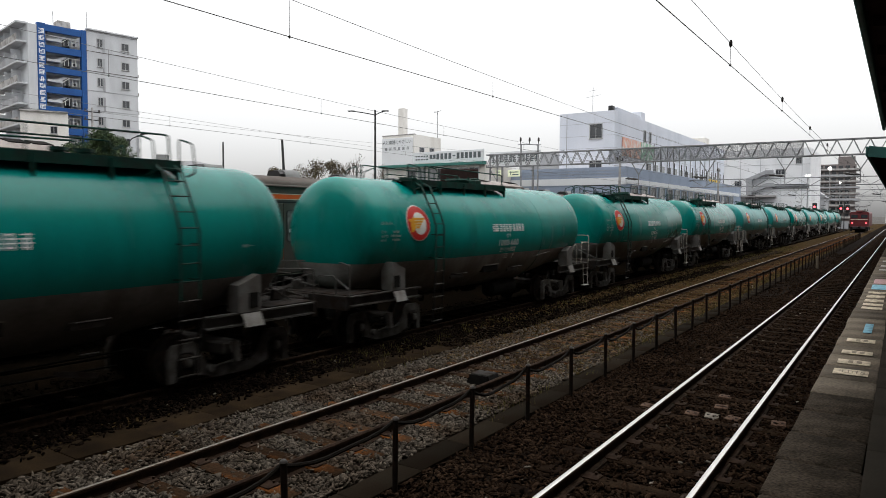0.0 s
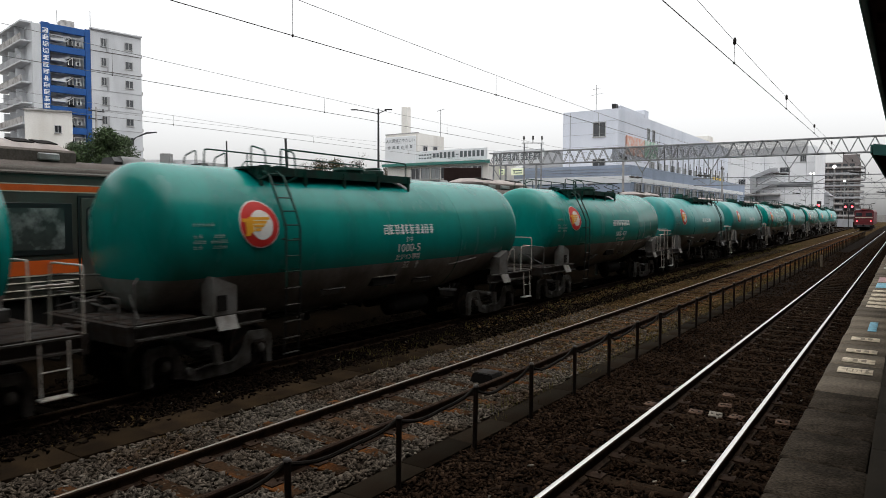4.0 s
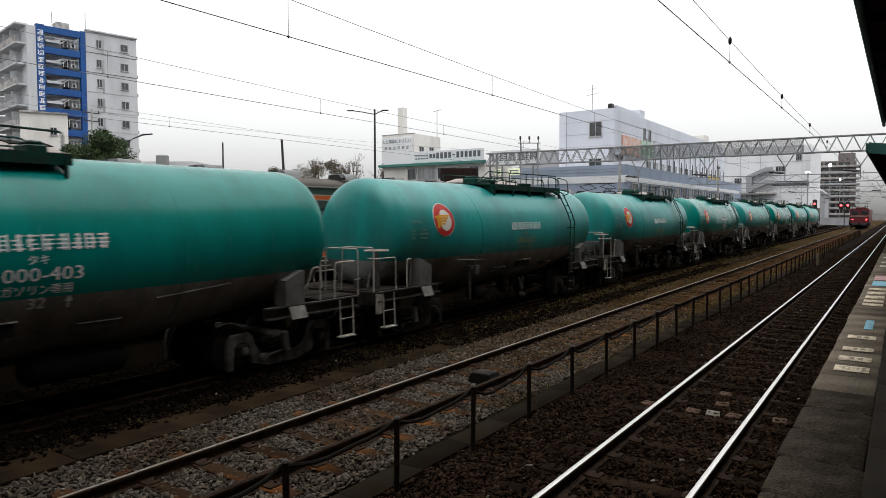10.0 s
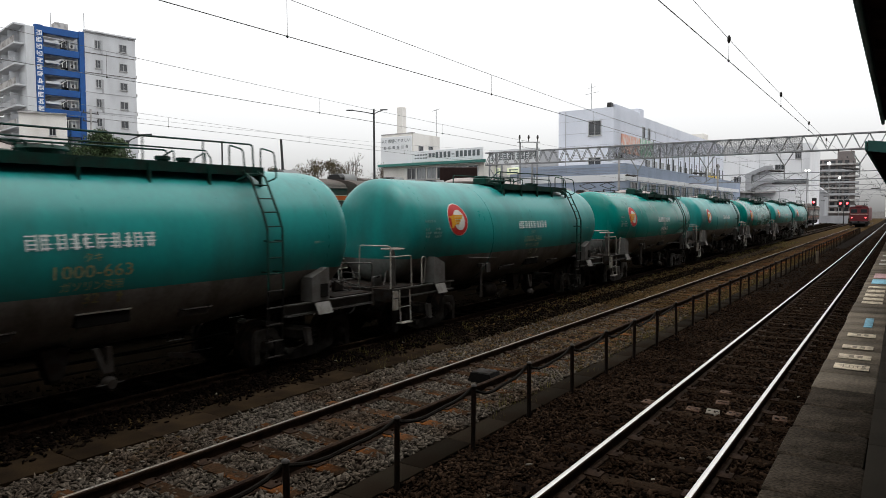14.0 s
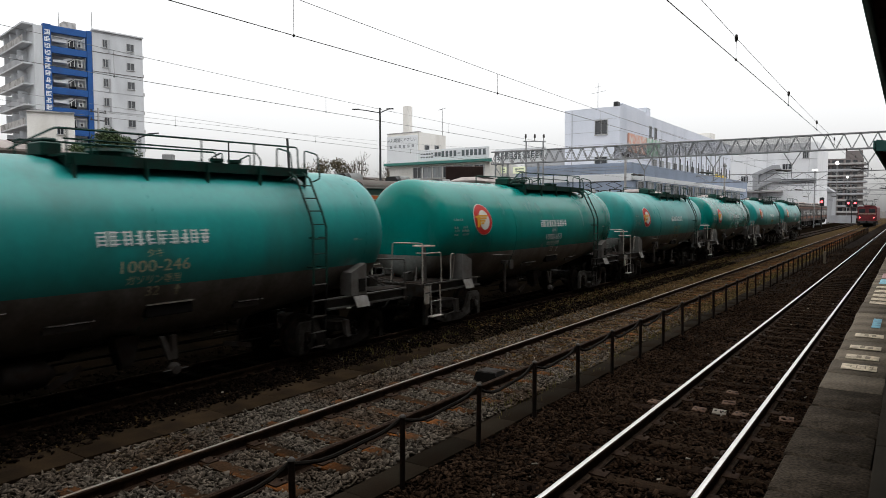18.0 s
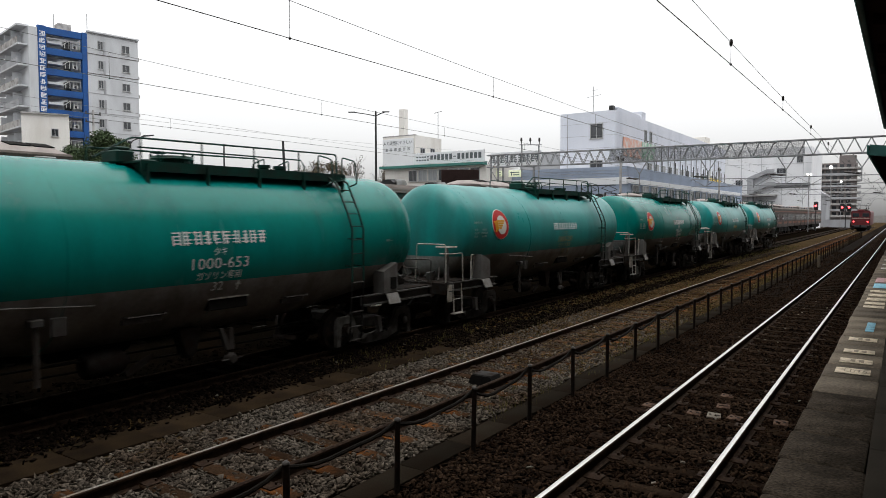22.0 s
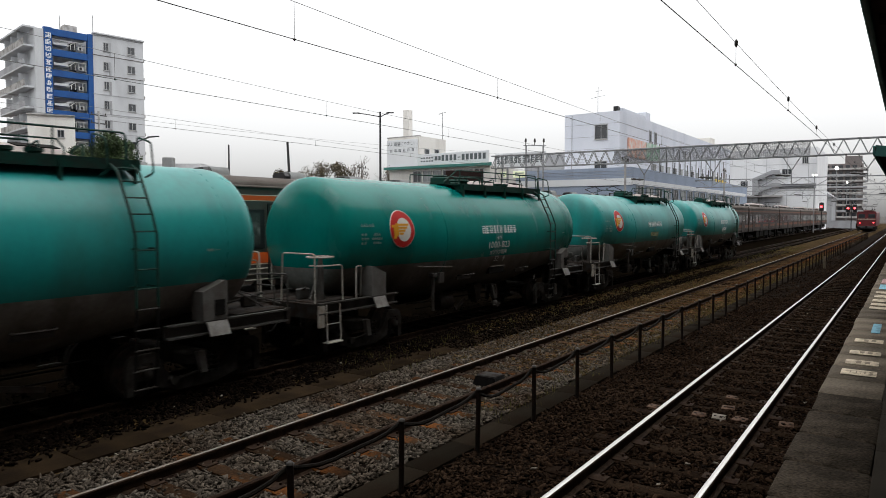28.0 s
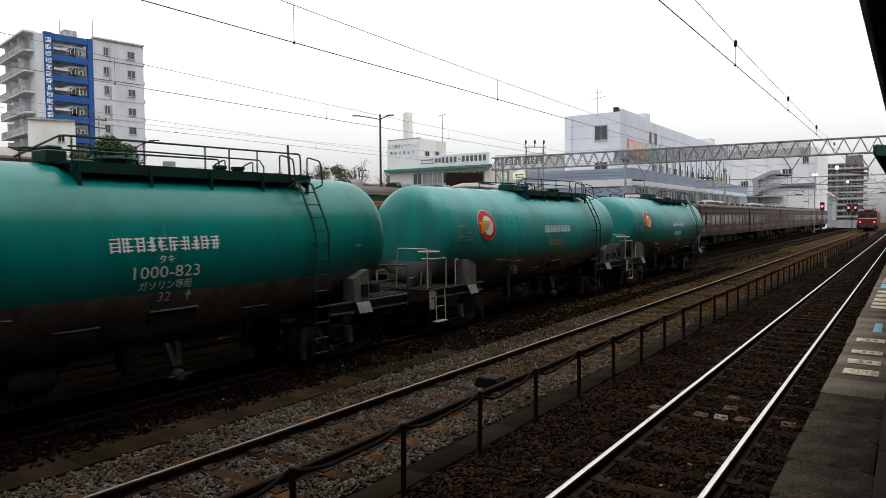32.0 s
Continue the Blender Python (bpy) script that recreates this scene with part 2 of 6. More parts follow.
APTWALL = mat("grey_white_rendered_wall", (0.60, 0.615, 0.635), 0.8, var=0.06, scale=0.35, fine=8, col2=(0.47, 0.48, 0.5), mix=0.55, streak=0.8)
CREAMWALL = mat("cream_rendered_wall", (0.82, 0.80, 0.76), 0.8, var=0.06, scale=0.4, fine=8, col2=(0.66, 0.63, 0.58), mix=0.55, streak=0.8)
LILACWALL = mat("pale_lilac_wall", (0.74, 0.77, 0.85), 0.75, var=0.05, scale=0.3, fine=8, col2=(0.62, 0.66, 0.74), mix=0.5, streak=0.8)
BLUEGREYWALL = mat("blue_grey_wall", (0.34, 0.40, 0.51), 0.75, var=0.07, scale=0.4, fine=8, col2=(0.28, 0.33, 0.41), mix=0.5, streak=0.7)
GREYWALL = mat("grey_shaded_wall", (0.40, 0.41, 0.43), 0.8, var=0.08, scale=0.4, fine=8, col2=(0.31, 0.31, 0.32), mix=0.6, streak=0.8)
DARKWALL = mat("dark_tiled_wall", (0.12, 0.105, 0.10), 0.8, var=0.15, scale=0.4, fine=8, col2=(0.08, 0.07, 0.068))
TOWERWALL = mat("taupe_tiled_wall", (0.2, 0.175, 0.17), 0.8, var=0.1, scale=0.4, fine=8, col2=(0.2, 0.185, 0.18))
ROOFPALE = mat("pale_roof_sheet", (0.4, 0.355, 0.335), 0.6, var=0.1, scale=2, col2=(0.29, 0.25, 0.235), mix=0.6)
BROWNBOX = mat("dark_brown_steel", (0.035, 0.022, 0.02), 0.7, var=0.2, scale=2)
BROWNWALL = mat("brown_brick_wall", (0.32, 0.19, 0.12), 0.8, var=0.12, scale=0.5, fine=8)
BLUEPAINT = mat("blue_painted_frame", (0.014, 0.085, 0.29), 0.5, var=0.1, scale=0.5, fine=8, col2=(0.016, 0.062, 0.21))
GREENROOF = mat("green_metal_roof", (0.05, 0.2, 0.17), 0.5, var=0.12, scale=0.6)
SIGNWHITE = mat("white_sign_panel", (0.78, 0.80, 0.82), 0.5, var=0.04, scale=0.5)
SIGNINK = mat("grey_sign_ink", (0.12, 0.14, 0.15), 0.6, var=0.1)
SIGNPINK = mat("pink_orange_billboard", (0.74, 0.4, 0.31), 0.6, var=0.15, scale=1.6, col2=(0.72, 0.70, 0.68), mix=0.7)
SIGNGREEN = mat("green_billboard", (0.26, 0.5, 0.35), 0.6, var=0.12, scale=1.6, col2=(0.7, 0.72, 0.72), mix=0.7)
SIGNYELLOW = mat("yellow_billboard", (0.75, 0.55, 0.08), 0.6, var=0.1, scale=0.8)
WINDOW = mat("dark_window_glass", (0.03, 0.034, 0.04), 0.12, var=0.1, scale=0.5, spec=0.8)
# pale blotches paint in the bright interior behind the glass
COACHPANE = mat("coach_window_pane", (0.05, 0.054, 0.05), 0.1, var=0.2, scale=3.0, fine=5, col2=(0.24, 0.25, 0.24), mix=0.5, spec=0.6)
CURTAIN = mat("curtained_window_glass", (0.33, 0.35, 0.36), 0.2, var=0.2, scale=0.8)
ALU = mat("window_aluminium", (0.45, 0.46, 0.47), 0.45, metal=0.4, var=0.1)
CONCRETE = mat("grey_concrete", (0.45, 0.44, 0.43), 0.85, var=0.12, scale=1, fine=20, col2=(0.22, 0.21, 0.2), mix=0.6)
BARK = mat("tree_bark", (0.045, 0.035, 0.026), 0.9, var=0.3, scale=5, bump=0.4)
LEAF = mat("evergreen_leaf", (0.045, 0.075, 0.026), 0.6, var=0.2, scale=3, per_island=0.55)
LEAFBROWN = mat("autumn_leaf", (0.075, 0.062, 0.035), 0.7, var=0.25, scale=3, per_island=0.6)
TWIG = mat("bare_twig", (0.12, 0.10, 0.085), 0.9, var=0.2)
ACWHITE = mat("appliance_white", (0.66, 0.66, 0.64), 0.5, var=0.06)


# ---- mesh tools ----
class Mesh:
    """Collects vertices and faces; every method adds one closed piece."""

    def __init__(self):
        self.v, self.f, self.k = [], [], []

    def add(self, verts, faces, slot=0):
        o = len(self.v)
        self.v += [tuple(p) for p in verts]
        self.f += [tuple(i + o for i in f) for f in faces]
        self.k += [slot] * len(faces)
        return self

    def box(self, c, s, rot=None, slot=0, bevel=0.0):
        x, y, z = s[0] / 2, s[1] / 2, s[2] / 2
        b = min(bevel, x * 0.9, y * 0.9, z * 0.9)
        if b > 0:
            ring = [(-x + b, -y), (x - b, -y), (x, -y + b), (x, y - b), (x - b, y), (-x + b, y), (-x, y - b), (-x, -y + b)]
            p = [(u, v, -z + b) for u, v in ring] + [(u, v, z - b) for u, v in ring]
            k = lambda q, h: [(u * (x - b) / x, v * (y - b) / y, h) for u, v in q]
            p += k(ring, -z) + k(ring, z)
            fs = [(i, (i + 1) % 8, 8 + (i + 1) % 8, 8 + i) for i in range(8)]
            fs += [(16 + i, 16 + (i + 1) % 8, (i + 1) % 8, i) for i in range(8)]
            fs += [(8 + i, 8 + (i + 1) % 8, 24 + (i + 1) % 8, 24 + i) for i in range(8)]
            fs += [tuple(range(23, 15, -1)), tuple(range(24, 32))]
        else:
            p = [(a, e, g) for g in (-z, z) for a, e in ((-x, -y), (x, -y), (x, y), (-x, y))]
            fs = [(3, 2, 1, 0), (4, 5, 6, 7), (0, 1, 5, 4), (1, 2, 6, 5), (2, 3, 7, 6), (3, 0, 4, 7)]
        m = Matrix.Translation(c) @ (rot if rot is not None else Matrix.Identity(4))
        return self.add([m @ Vector(q) for q in p], fs, slot)

    def tube(self, pts, r, seg=8, slot=0, closed=False):
        pts = [Vector(p) for p in pts]
        n, vs = len(pts), []
        radii = r if isinstance(r, (list, tuple)) else [r] * n
        ref = None
        for i, p in enumerate(pts):
            d = (pts[(i + 1) % n] - pts[i - 1]) if closed else (pts[min(i + 1, n - 1)] - pts[max(i - 1, 0)])
            d.normalize()
            if ref is None:
                ref = Vector((0, 0, 1)) if abs(d.z) < 0.9 else Vector((1, 0, 0))
            a = d.cross(ref).normalized()
            ref = a.cross(d).normalized()
            for k in range(seg):
                w = 2 * math.pi * k / seg
                vs.append(p + (a * math.cos(w) + ref * math.sin(w)) * radii[i])
        fs = []
        for i in range(n if closed else n - 1):
            j = (i + 1) % n
            for k in range(seg):
                fs.append((i * seg + k, i * seg + (k + 1) % seg, j * seg + (k + 1) % seg, j * seg + k))
        if not closed:
            fs += [tuple(range(seg - 1, -1, -1)), tuple(range((n - 1) * seg, n * seg))]
        return self.add(vs, fs, slot)

    def cyl(self, a, b, r, seg=12, slot=0):
        return self.tube([a, b], r, seg, slot)

    def rings(self, rings, slot=0, caps=True):
        """A skin over closed rings that all have the same count of points."""
        k = len(rings[0])
        vs = [p for ring in rings for p in ring]
        fs = [(i * k + j, i * k + (j + 1) % k, (i + 1) * k + (j + 1) % k, (i + 1) * k + j) for i in range(len(rings) - 1) for j in range(k)]
        if caps:
            fs += [tuple(range(k - 1, -1, -1)), tuple(range((len(rings) - 1) * k, len(rings) * k))]
        return self.add(vs, fs, slot)

    def prism(self, outline, axis, lo, hi, slot=0):
        """A flat outline pushed along an axis: 'x' takes (y, z), 'y' takes (x, z), 'z' takes (x, y)."""
        put = {"x": lambda q, d: (d, q[0], q[1]), "y": lambda q, d: (q[0], d, q[1]), "z": lambda q, d: (q[0], q[1], d)}[axis]
        return self.rings([[put(q, lo) for q in outline], [put(q, hi) for q in outline]], slot)

    def text(self, body, size, m, thick=0.003, slot=0):
        cu = bpy.data.curves.new("lettering", "FONT")
        cu.body, cu.size, cu.extrude, cu.align_x, cu.align_y, cu.resolution_u = body, size, thick, "CENTER", "CENTER", 2
        ob = bpy.data.objects.new("lettering", cu)
        me = ob.to_mesh()
        self.add([m @ v.co for v in me.vertices], [tuple(p.vertices) for p in me.polygons], slot)
        ob.to_mesh_clear()
        bpy.data.objects.remove(ob)
        bpy.data.curves.remove(cu)
        return self

    def data(self, name, mats, smooth=40):
        me = bpy.data.meshes.new(name)
        me.from_pydata(self.v, [], self.f)
        for m in mats if isinstance(mats, (list, tuple)) else [mats]:
            me.materials.append(m)
        if any(self.k):
            me.polygons.foreach_set("material_index", self.k)
        bm = bmesh.new()
        bm.from_mesh(me)
        bmesh.ops.recalc_face_normals(bm, faces=bm.faces)
        bm.to_mesh(me)
        bm.free()
        if smooth:
            me.polygons.foreach_set("use_smooth", [True] * len(me.polygons))
            me.set_sharp_from_angle(angle=radians(smooth))
        me.update()
        return me


def part(name, bm, material, parent=None, label="", at=None, smooth=40):
    """Links what bm collected as ONE mesh object under a thing or a part."""
    ob = new(name, bm if isinstance(bm, bpy.types.Mesh) else bm.data(name, material, smooth))
    if parent is not None:
        ob.parent = parent
    if at is not None:
        ob.matrix_basis = at
    return tagged(ob, label)


def thing(name, label, category, at=None, group="", kind=""):
    ob = new(name)
    ob.empty_display_size = 0.2
    if at is not None:
        ob.matrix_basis = at
    return tagged(ob, label, category, group, kind)


def structure(name, bm, material, label, category, smooth=40):
    return tagged(part(name, bm, material, None, "", None, smooth), label, category, "", "structure")


def turn(axis, degrees):
    return Matrix.Rotation(radians(degrees), 4, axis)
# ---- plan: x across the tracks, y along them, z = 0 at the railheads of the far tracks ----
TANK_X, MID_X, NEAR_X, EMU_X = -10.6, -6.05, -2.06, -15.05
NEAR_Z, PLAT_Z, PLAT_EDGE = 0.2, 1.32, -0.55
GROUND_Z = -0.16


def ground():
    g = Mesh()
    xs = [-2500, -600, -150, -60, -30, -20]
    xs += [-17 + 0.5 * i for i in range(27)]
    xs += [-3.4, -3.15, -2.9, -1.2, -0.9, 0.5, 4, 8, 30, 150, 600, 2500]
    ys = [-2500, -500, -100, -40, -12] + [-6 + 1.0 * i for i in range(60)] + [60, 80, 110, 150, 200, 300, 500, 1000, 3000]
    for y in ys:
        for x in xs:
            z = GROUND_Z
            if -3.3 < x < 0:
                z = NEAR_Z - 0.17
            if -18 < x < 0 and -7 < y < 55:
                z += 0.035 * noise.noise((x * 0.9, y * 0.5, 3.0))
            if -12.7 < x < -9.3:
                z -= 0.17
            g.v.append((x, y, z))
    n = len(xs)
    for j in range(len(ys) - 1):
        for i in range(n - 1):
            g.f.append((j * n + i, j * n + i + 1, (j + 1) * n + i + 1, (j + 1) * n + i))
            cx = (xs[i] + xs[i + 1]) / 2
            # slot 3 paints the trains' shade on the bed from x = -24 to -9.1
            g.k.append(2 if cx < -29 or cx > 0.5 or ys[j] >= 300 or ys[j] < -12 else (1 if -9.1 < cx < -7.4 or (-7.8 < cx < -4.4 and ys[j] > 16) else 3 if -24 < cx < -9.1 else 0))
    structure("ground", g, [BALLAST, SOIL, FARGROUND, SHADEBED], "dark brown ballast and soil of a railway yard", "ground", 60)


def rail_outline(z):
    return [(-0.063, z - 0.153), (0.063, z - 0.153), (0.063, z - 0.14), (0.012, z - 0.122), (0.012, z - 0.045), (0.032, z - 0.035), (0.032, z - 0.008), (0.024, z - 0.001),
            (-0.024, z - 0.001), (-0.032, z - 0.008), (-0.032, z - 0.035), (-0.012, z - 0.045), (-0.012, z - 0.122), (-0.063, z - 0.14)]


def track(name, x, z, heads, sleeper, lo, hi, near, label):
    """One track: two rails with a worn head, sleepers each of its own, and a plate under each rail."""
    tr = thing(name, label, "railway track", Matrix.Translation((x, 0, 0)), kind="structure")
    for side in (-1, 1):
        rail = part("rail", Mesh().prism([(side * 0.565 + u, v) for u, v in rail_outline(z)], "y", lo, hi), RUST, tr, "rusty steel rail", smooth=30)
        part("railhead", Mesh().box((side * 0.565, (lo + hi) / 2, z + 0.001), (0.05 if z > 0 else 0.036, hi - lo, 0.006), bevel=0.002), heads[(side + 1) // 2], rail, "worn running surface")
    one = Mesh().box((0, 0, 0), (2.1, 0.2, 0.14), bevel=0.012).data("sleeper", sleeper)
    plate = Mesh()
    for side in (-1, 1):
        plate.box((side * 0.565, 0, 0), (0.34, 0.16, 0.02), bevel=0.004)
        for q in (-1, 1):
            plate.cyl((side * 0.565 + q * 0.11, 0.05 * q, 0), (side * 0.565 + q * 0.11, 0.05 * q, 0.035), 0.016, 6)
    plate_data = plate.data("rail_plate", RUST)
    y, i = near[0], 0
    while y < near[1] and i < 295:
        s = part("sleeper", one, None, tr, at=pose(random.uniform(-0.03, 0.03), y + random.uniform(-0.02, 0.02), z - (0.212 if z > 0 else 0.19) + random.uniform(-0.006, 0.008), 0, 0, random.uniform(-1, 1)))
        if y < 40:
            part("rail_plate", plate_data, None, s, at=pose(0, 0, 0.078))
        y, i = y + 0.66, i + 1
    return tr


def slabs(name, x, z, width, length, lo, hi, material, label):
    """A row of lids, butted end to end with open joints."""
    row = thing(name, label, "cable trough", Matrix.Translation((x, 0, z)), kind="structure")
    lid = Mesh().box((0, 0, 0), (width, length - 0.008, 0.08), bevel=0.008).data("trough_lid", material)
    for i in range(int((hi - lo) / length)):
        part("trough_lid", lid, None, row, at=pose(random.uniform(-0.006, 0.006), lo + (i + 0.5) * length, random.uniform(-0.003, 0.003), random.uniform(-0.2, 0.2), random.uniform(-0.5, 0.5), random.uniform(-0.35, 0.35)))
    return row


def stones(name, label, material, spots, size, seed):
    """Loose angular stones, each a squashed and turned eight-cornered lump."""
    rng = np.random.default_rng(seed)
    n = len(spots)
    base = np.array([(-1, -.8, -.7), (.9, -1, -.6), (1, .8, -.75), (-.85, 1, -.6), (-.8, -.6, .7), (.7, -.75, .6), (.75, .6, .8), (-.6, .7, .6)])
    faces = np.array([(0, 3, 2), (0, 2, 1), (4, 5, 6), (4, 6, 7), (0, 1, 5), (0, 5, 4), (1, 2, 6), (1, 6, 5), (2, 3, 7), (2, 7, 6), (3, 0, 4), (3, 4, 7)])
    v = base[None] * (1 + rng.uniform(-0.45, 0.45, (n, 8, 3))) * (size * rng.uniform(0.55, 1.4, (n, 1, 1))) * np.stack([rng.uniform(1.0, 1.75, (n, 1)), rng.uniform(0.6, 1.0, (n, 1)), rng.uniform(0.25, 0.5, (n, 1))], 2)
    yaw, lean, way = rng.uniform(0, math.pi, n), rng.normal(0, 0.4, n), rng.uniform(0, 2 * math.pi, n)
    q = np.stack([np.cos(yaw), np.sin(lean) * np.cos(way), np.sin(lean) * np.sin(way), np.sin(yaw)], 1)
    q /= np.linalg.norm(q, axis=1)[:, None]
    w, a, b, c = q.T
    r = np.stack([1 - 2 * (b * b + c * c), 2 * (a * b - w * c), 2 * (a * c + w * b), 2 * (a * b + w * c), 1 - 2 * (a * a + c * c), 2 * (b * c - w * a),
                  2 * (a * c - w * b), 2 * (b * c + w * a), 1 - 2 * (a * a + b * b)], 1).reshape(n, 3, 3)
    v = np.einsum("nij,nkj->nki", r, v) + np.asarray(spots)[:, None]
    me = bpy.data.meshes.new(name)
    me.vertices.add(n * 8)
    me.vertices.foreach_set("co", v.astype(np.float32).ravel())
    f = (faces[None] + 8 * np.arange(n)[:, None, None]).reshape(-1)
    me.loops.add(len(f))
    me.loops.foreach_set("vertex_index", f.astype(np.int32))
    me.polygons.add(len(f) // 3)
    me.polygons.foreach_set("loop_start", np.arange(0, len(f), 3, dtype=np.int32))
    me.materials.append(material)
    me.update(calc_edges=True)
    return tagged(new(name, me), label, "ballast", "", "stuff")


def ballast():
    rng = np.random.default_rng(5)

    def field(x0, x1, y0, y1, per, z, keep=None):
        n = int((x1 - x0) * (y1 - y0) * per)
        p = np.stack([rng.uniform(x0, x1, n), rng.uniform(y0, y1, n), z + rng.uniform(-0.015, 0.03, n)], 1)
        return p if keep is None else p[keep(p)]

    def off(x, y0, cover=0.55):
        """Keeps the stones clear of the rails and of most of the sleepers' tops."""
        def keep(p):
            clear = abs(abs(p[:, 0] - x) - 0.565) > 0.09
            on = (abs((p[:, 1] - y0 + 0.33) % 0.66 - 0.33) < 0.1) & (abs(p[:, 0] - x) < 1.05)
            return clear & (~on | (rng.uniform(size=len(p)) < cover))
        return keep

    mid = [field(-7.75, -4.75, 3, 14, 1150, GROUND_Z + 0.005, off(MID_X, 0.8, 0.6)), field(-7.75, -4.75, 14, 20, 500, GROUND_Z + 0.005, off(MID_X, 0.8))]
    mid.append(field(-7.75, -4.75, -5, 3, 260, GROUND_Z + 0.005, off(MID_X, 0.8, 0.3)))
    ochre = np.concatenate([field(-7.75, -4.75, 11, 28, 330, GROUND_Z + 0.008, off(MID_X, 0.8, 0.3)), field(-7.75, -4.75, 28, 60, 110, GROUND_Z + 0.01, off(MID_X, 0.8, 0.3)), field(-9.2, -7.6, 14, 45, 120, GROUND_Z + 0.008)])
    stones("ochre_ballast_stones", "yellow-brown crushed stone farther along the middle track", STONEOCHRE, ochre, 0.025, 6)
    stones("ballast_stones", "loose grey crushed stone between the rails", STONE, np.concatenate(mid), 0.025, 1)
    near = [field(-4.32, -0.75, 3, 14, 1150, NEAR_Z - 0.165, off(NEAR_X, 0.5, 0.6)), field(-4.32, -0.75, 14, 26, 500, NEAR_Z - 0.165, off(NEAR_X, 0.5, 0.45)), field(-4.32, -0.75, 26, 60, 110, NEAR_Z - 0.16, off(NEAR_X, 0.5, 0.4))]
    near.append(field(-4.32, -0.75, -5, 3, 260, NEAR_Z - 0.165, off(NEAR_X, 0.5, 0.45)))
    near = np.concatenate(near)
    near[near[:, 0] < -3.2, 2] -= 0.2 * np.clip((-3.2 - near[near[:, 0] < -3.2, 0]) / 0.3, 0, 1)
    stones("brown_ballast_stones", "rust-brown crushed stone of the platform track", STONEBROWN, near, 0.022, 2)
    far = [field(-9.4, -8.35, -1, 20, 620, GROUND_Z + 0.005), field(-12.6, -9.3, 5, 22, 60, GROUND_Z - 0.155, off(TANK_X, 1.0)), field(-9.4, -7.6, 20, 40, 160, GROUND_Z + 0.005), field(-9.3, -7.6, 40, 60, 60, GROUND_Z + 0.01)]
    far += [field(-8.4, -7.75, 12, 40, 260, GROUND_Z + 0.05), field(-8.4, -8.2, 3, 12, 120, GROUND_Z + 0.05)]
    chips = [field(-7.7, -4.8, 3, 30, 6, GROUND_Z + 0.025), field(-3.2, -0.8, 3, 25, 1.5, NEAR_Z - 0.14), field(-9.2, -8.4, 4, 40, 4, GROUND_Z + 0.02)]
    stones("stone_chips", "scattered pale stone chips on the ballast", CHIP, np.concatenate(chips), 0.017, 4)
    stones("sooty_ballast_stones", "crushed stone and grit beside the goods track, darkened as if in shade", SHADESTONE, np.concatenate(far), 0.026, 3)


def fence():
    """Low rusty posts with a sagging rope from head to head."""
    x, foot = -4.25, GROUND_Z - 0.02
    f = thing("rope_fence", "row of rusty low steel posts joined by sagging black rope", "fence", Matrix.Translation((x, 0, foot)))
    post = Mesh().cyl((0, 0, 0), (0, 0, 0.80), 0.030, 10)
    post_data = post.data("post", POST)
    cap = Mesh().tube([(0, 0, 0.795), (0, 0, 0.81), (0, 0, 0.825)], [0.037, 0.034, 0.015], 10).data("post_cap", FRAMEGREY)
    ys = [2.42 + 1.5 * i for i in range(66)]
    lean = []
    for y in ys:
        a, b = random.uniform(-1.2, 1.2), random.uniform(-1.2, 1.2)
        p = part("post", post_data, None, f, at=pose(0, y, 0, a, b))
        part("post_cap", cap, None, p, "pale worn cap")
        lean.append(Vector((0.76 * math.sin(radians(b)), y - 0.76 * math.sin(radians(a)), 0.76)))
    for i in range(9):  # the rope is gone farther along
        a, b = lean[i], lean[i + 1]
        sag = random.uniform(0.09, 0.16)
        pts = [a.lerp(b, k / 8) - Vector((0, 0, sag * 4 * (k / 8) * (1 - k / 8) * (1 + 0.2 * math.sin(k)))) + Vector((-0.04, 0, 0)) for k in range(9)]
        part("rope", Mesh().tube(pts, 0.02, 6), ROPE, f)


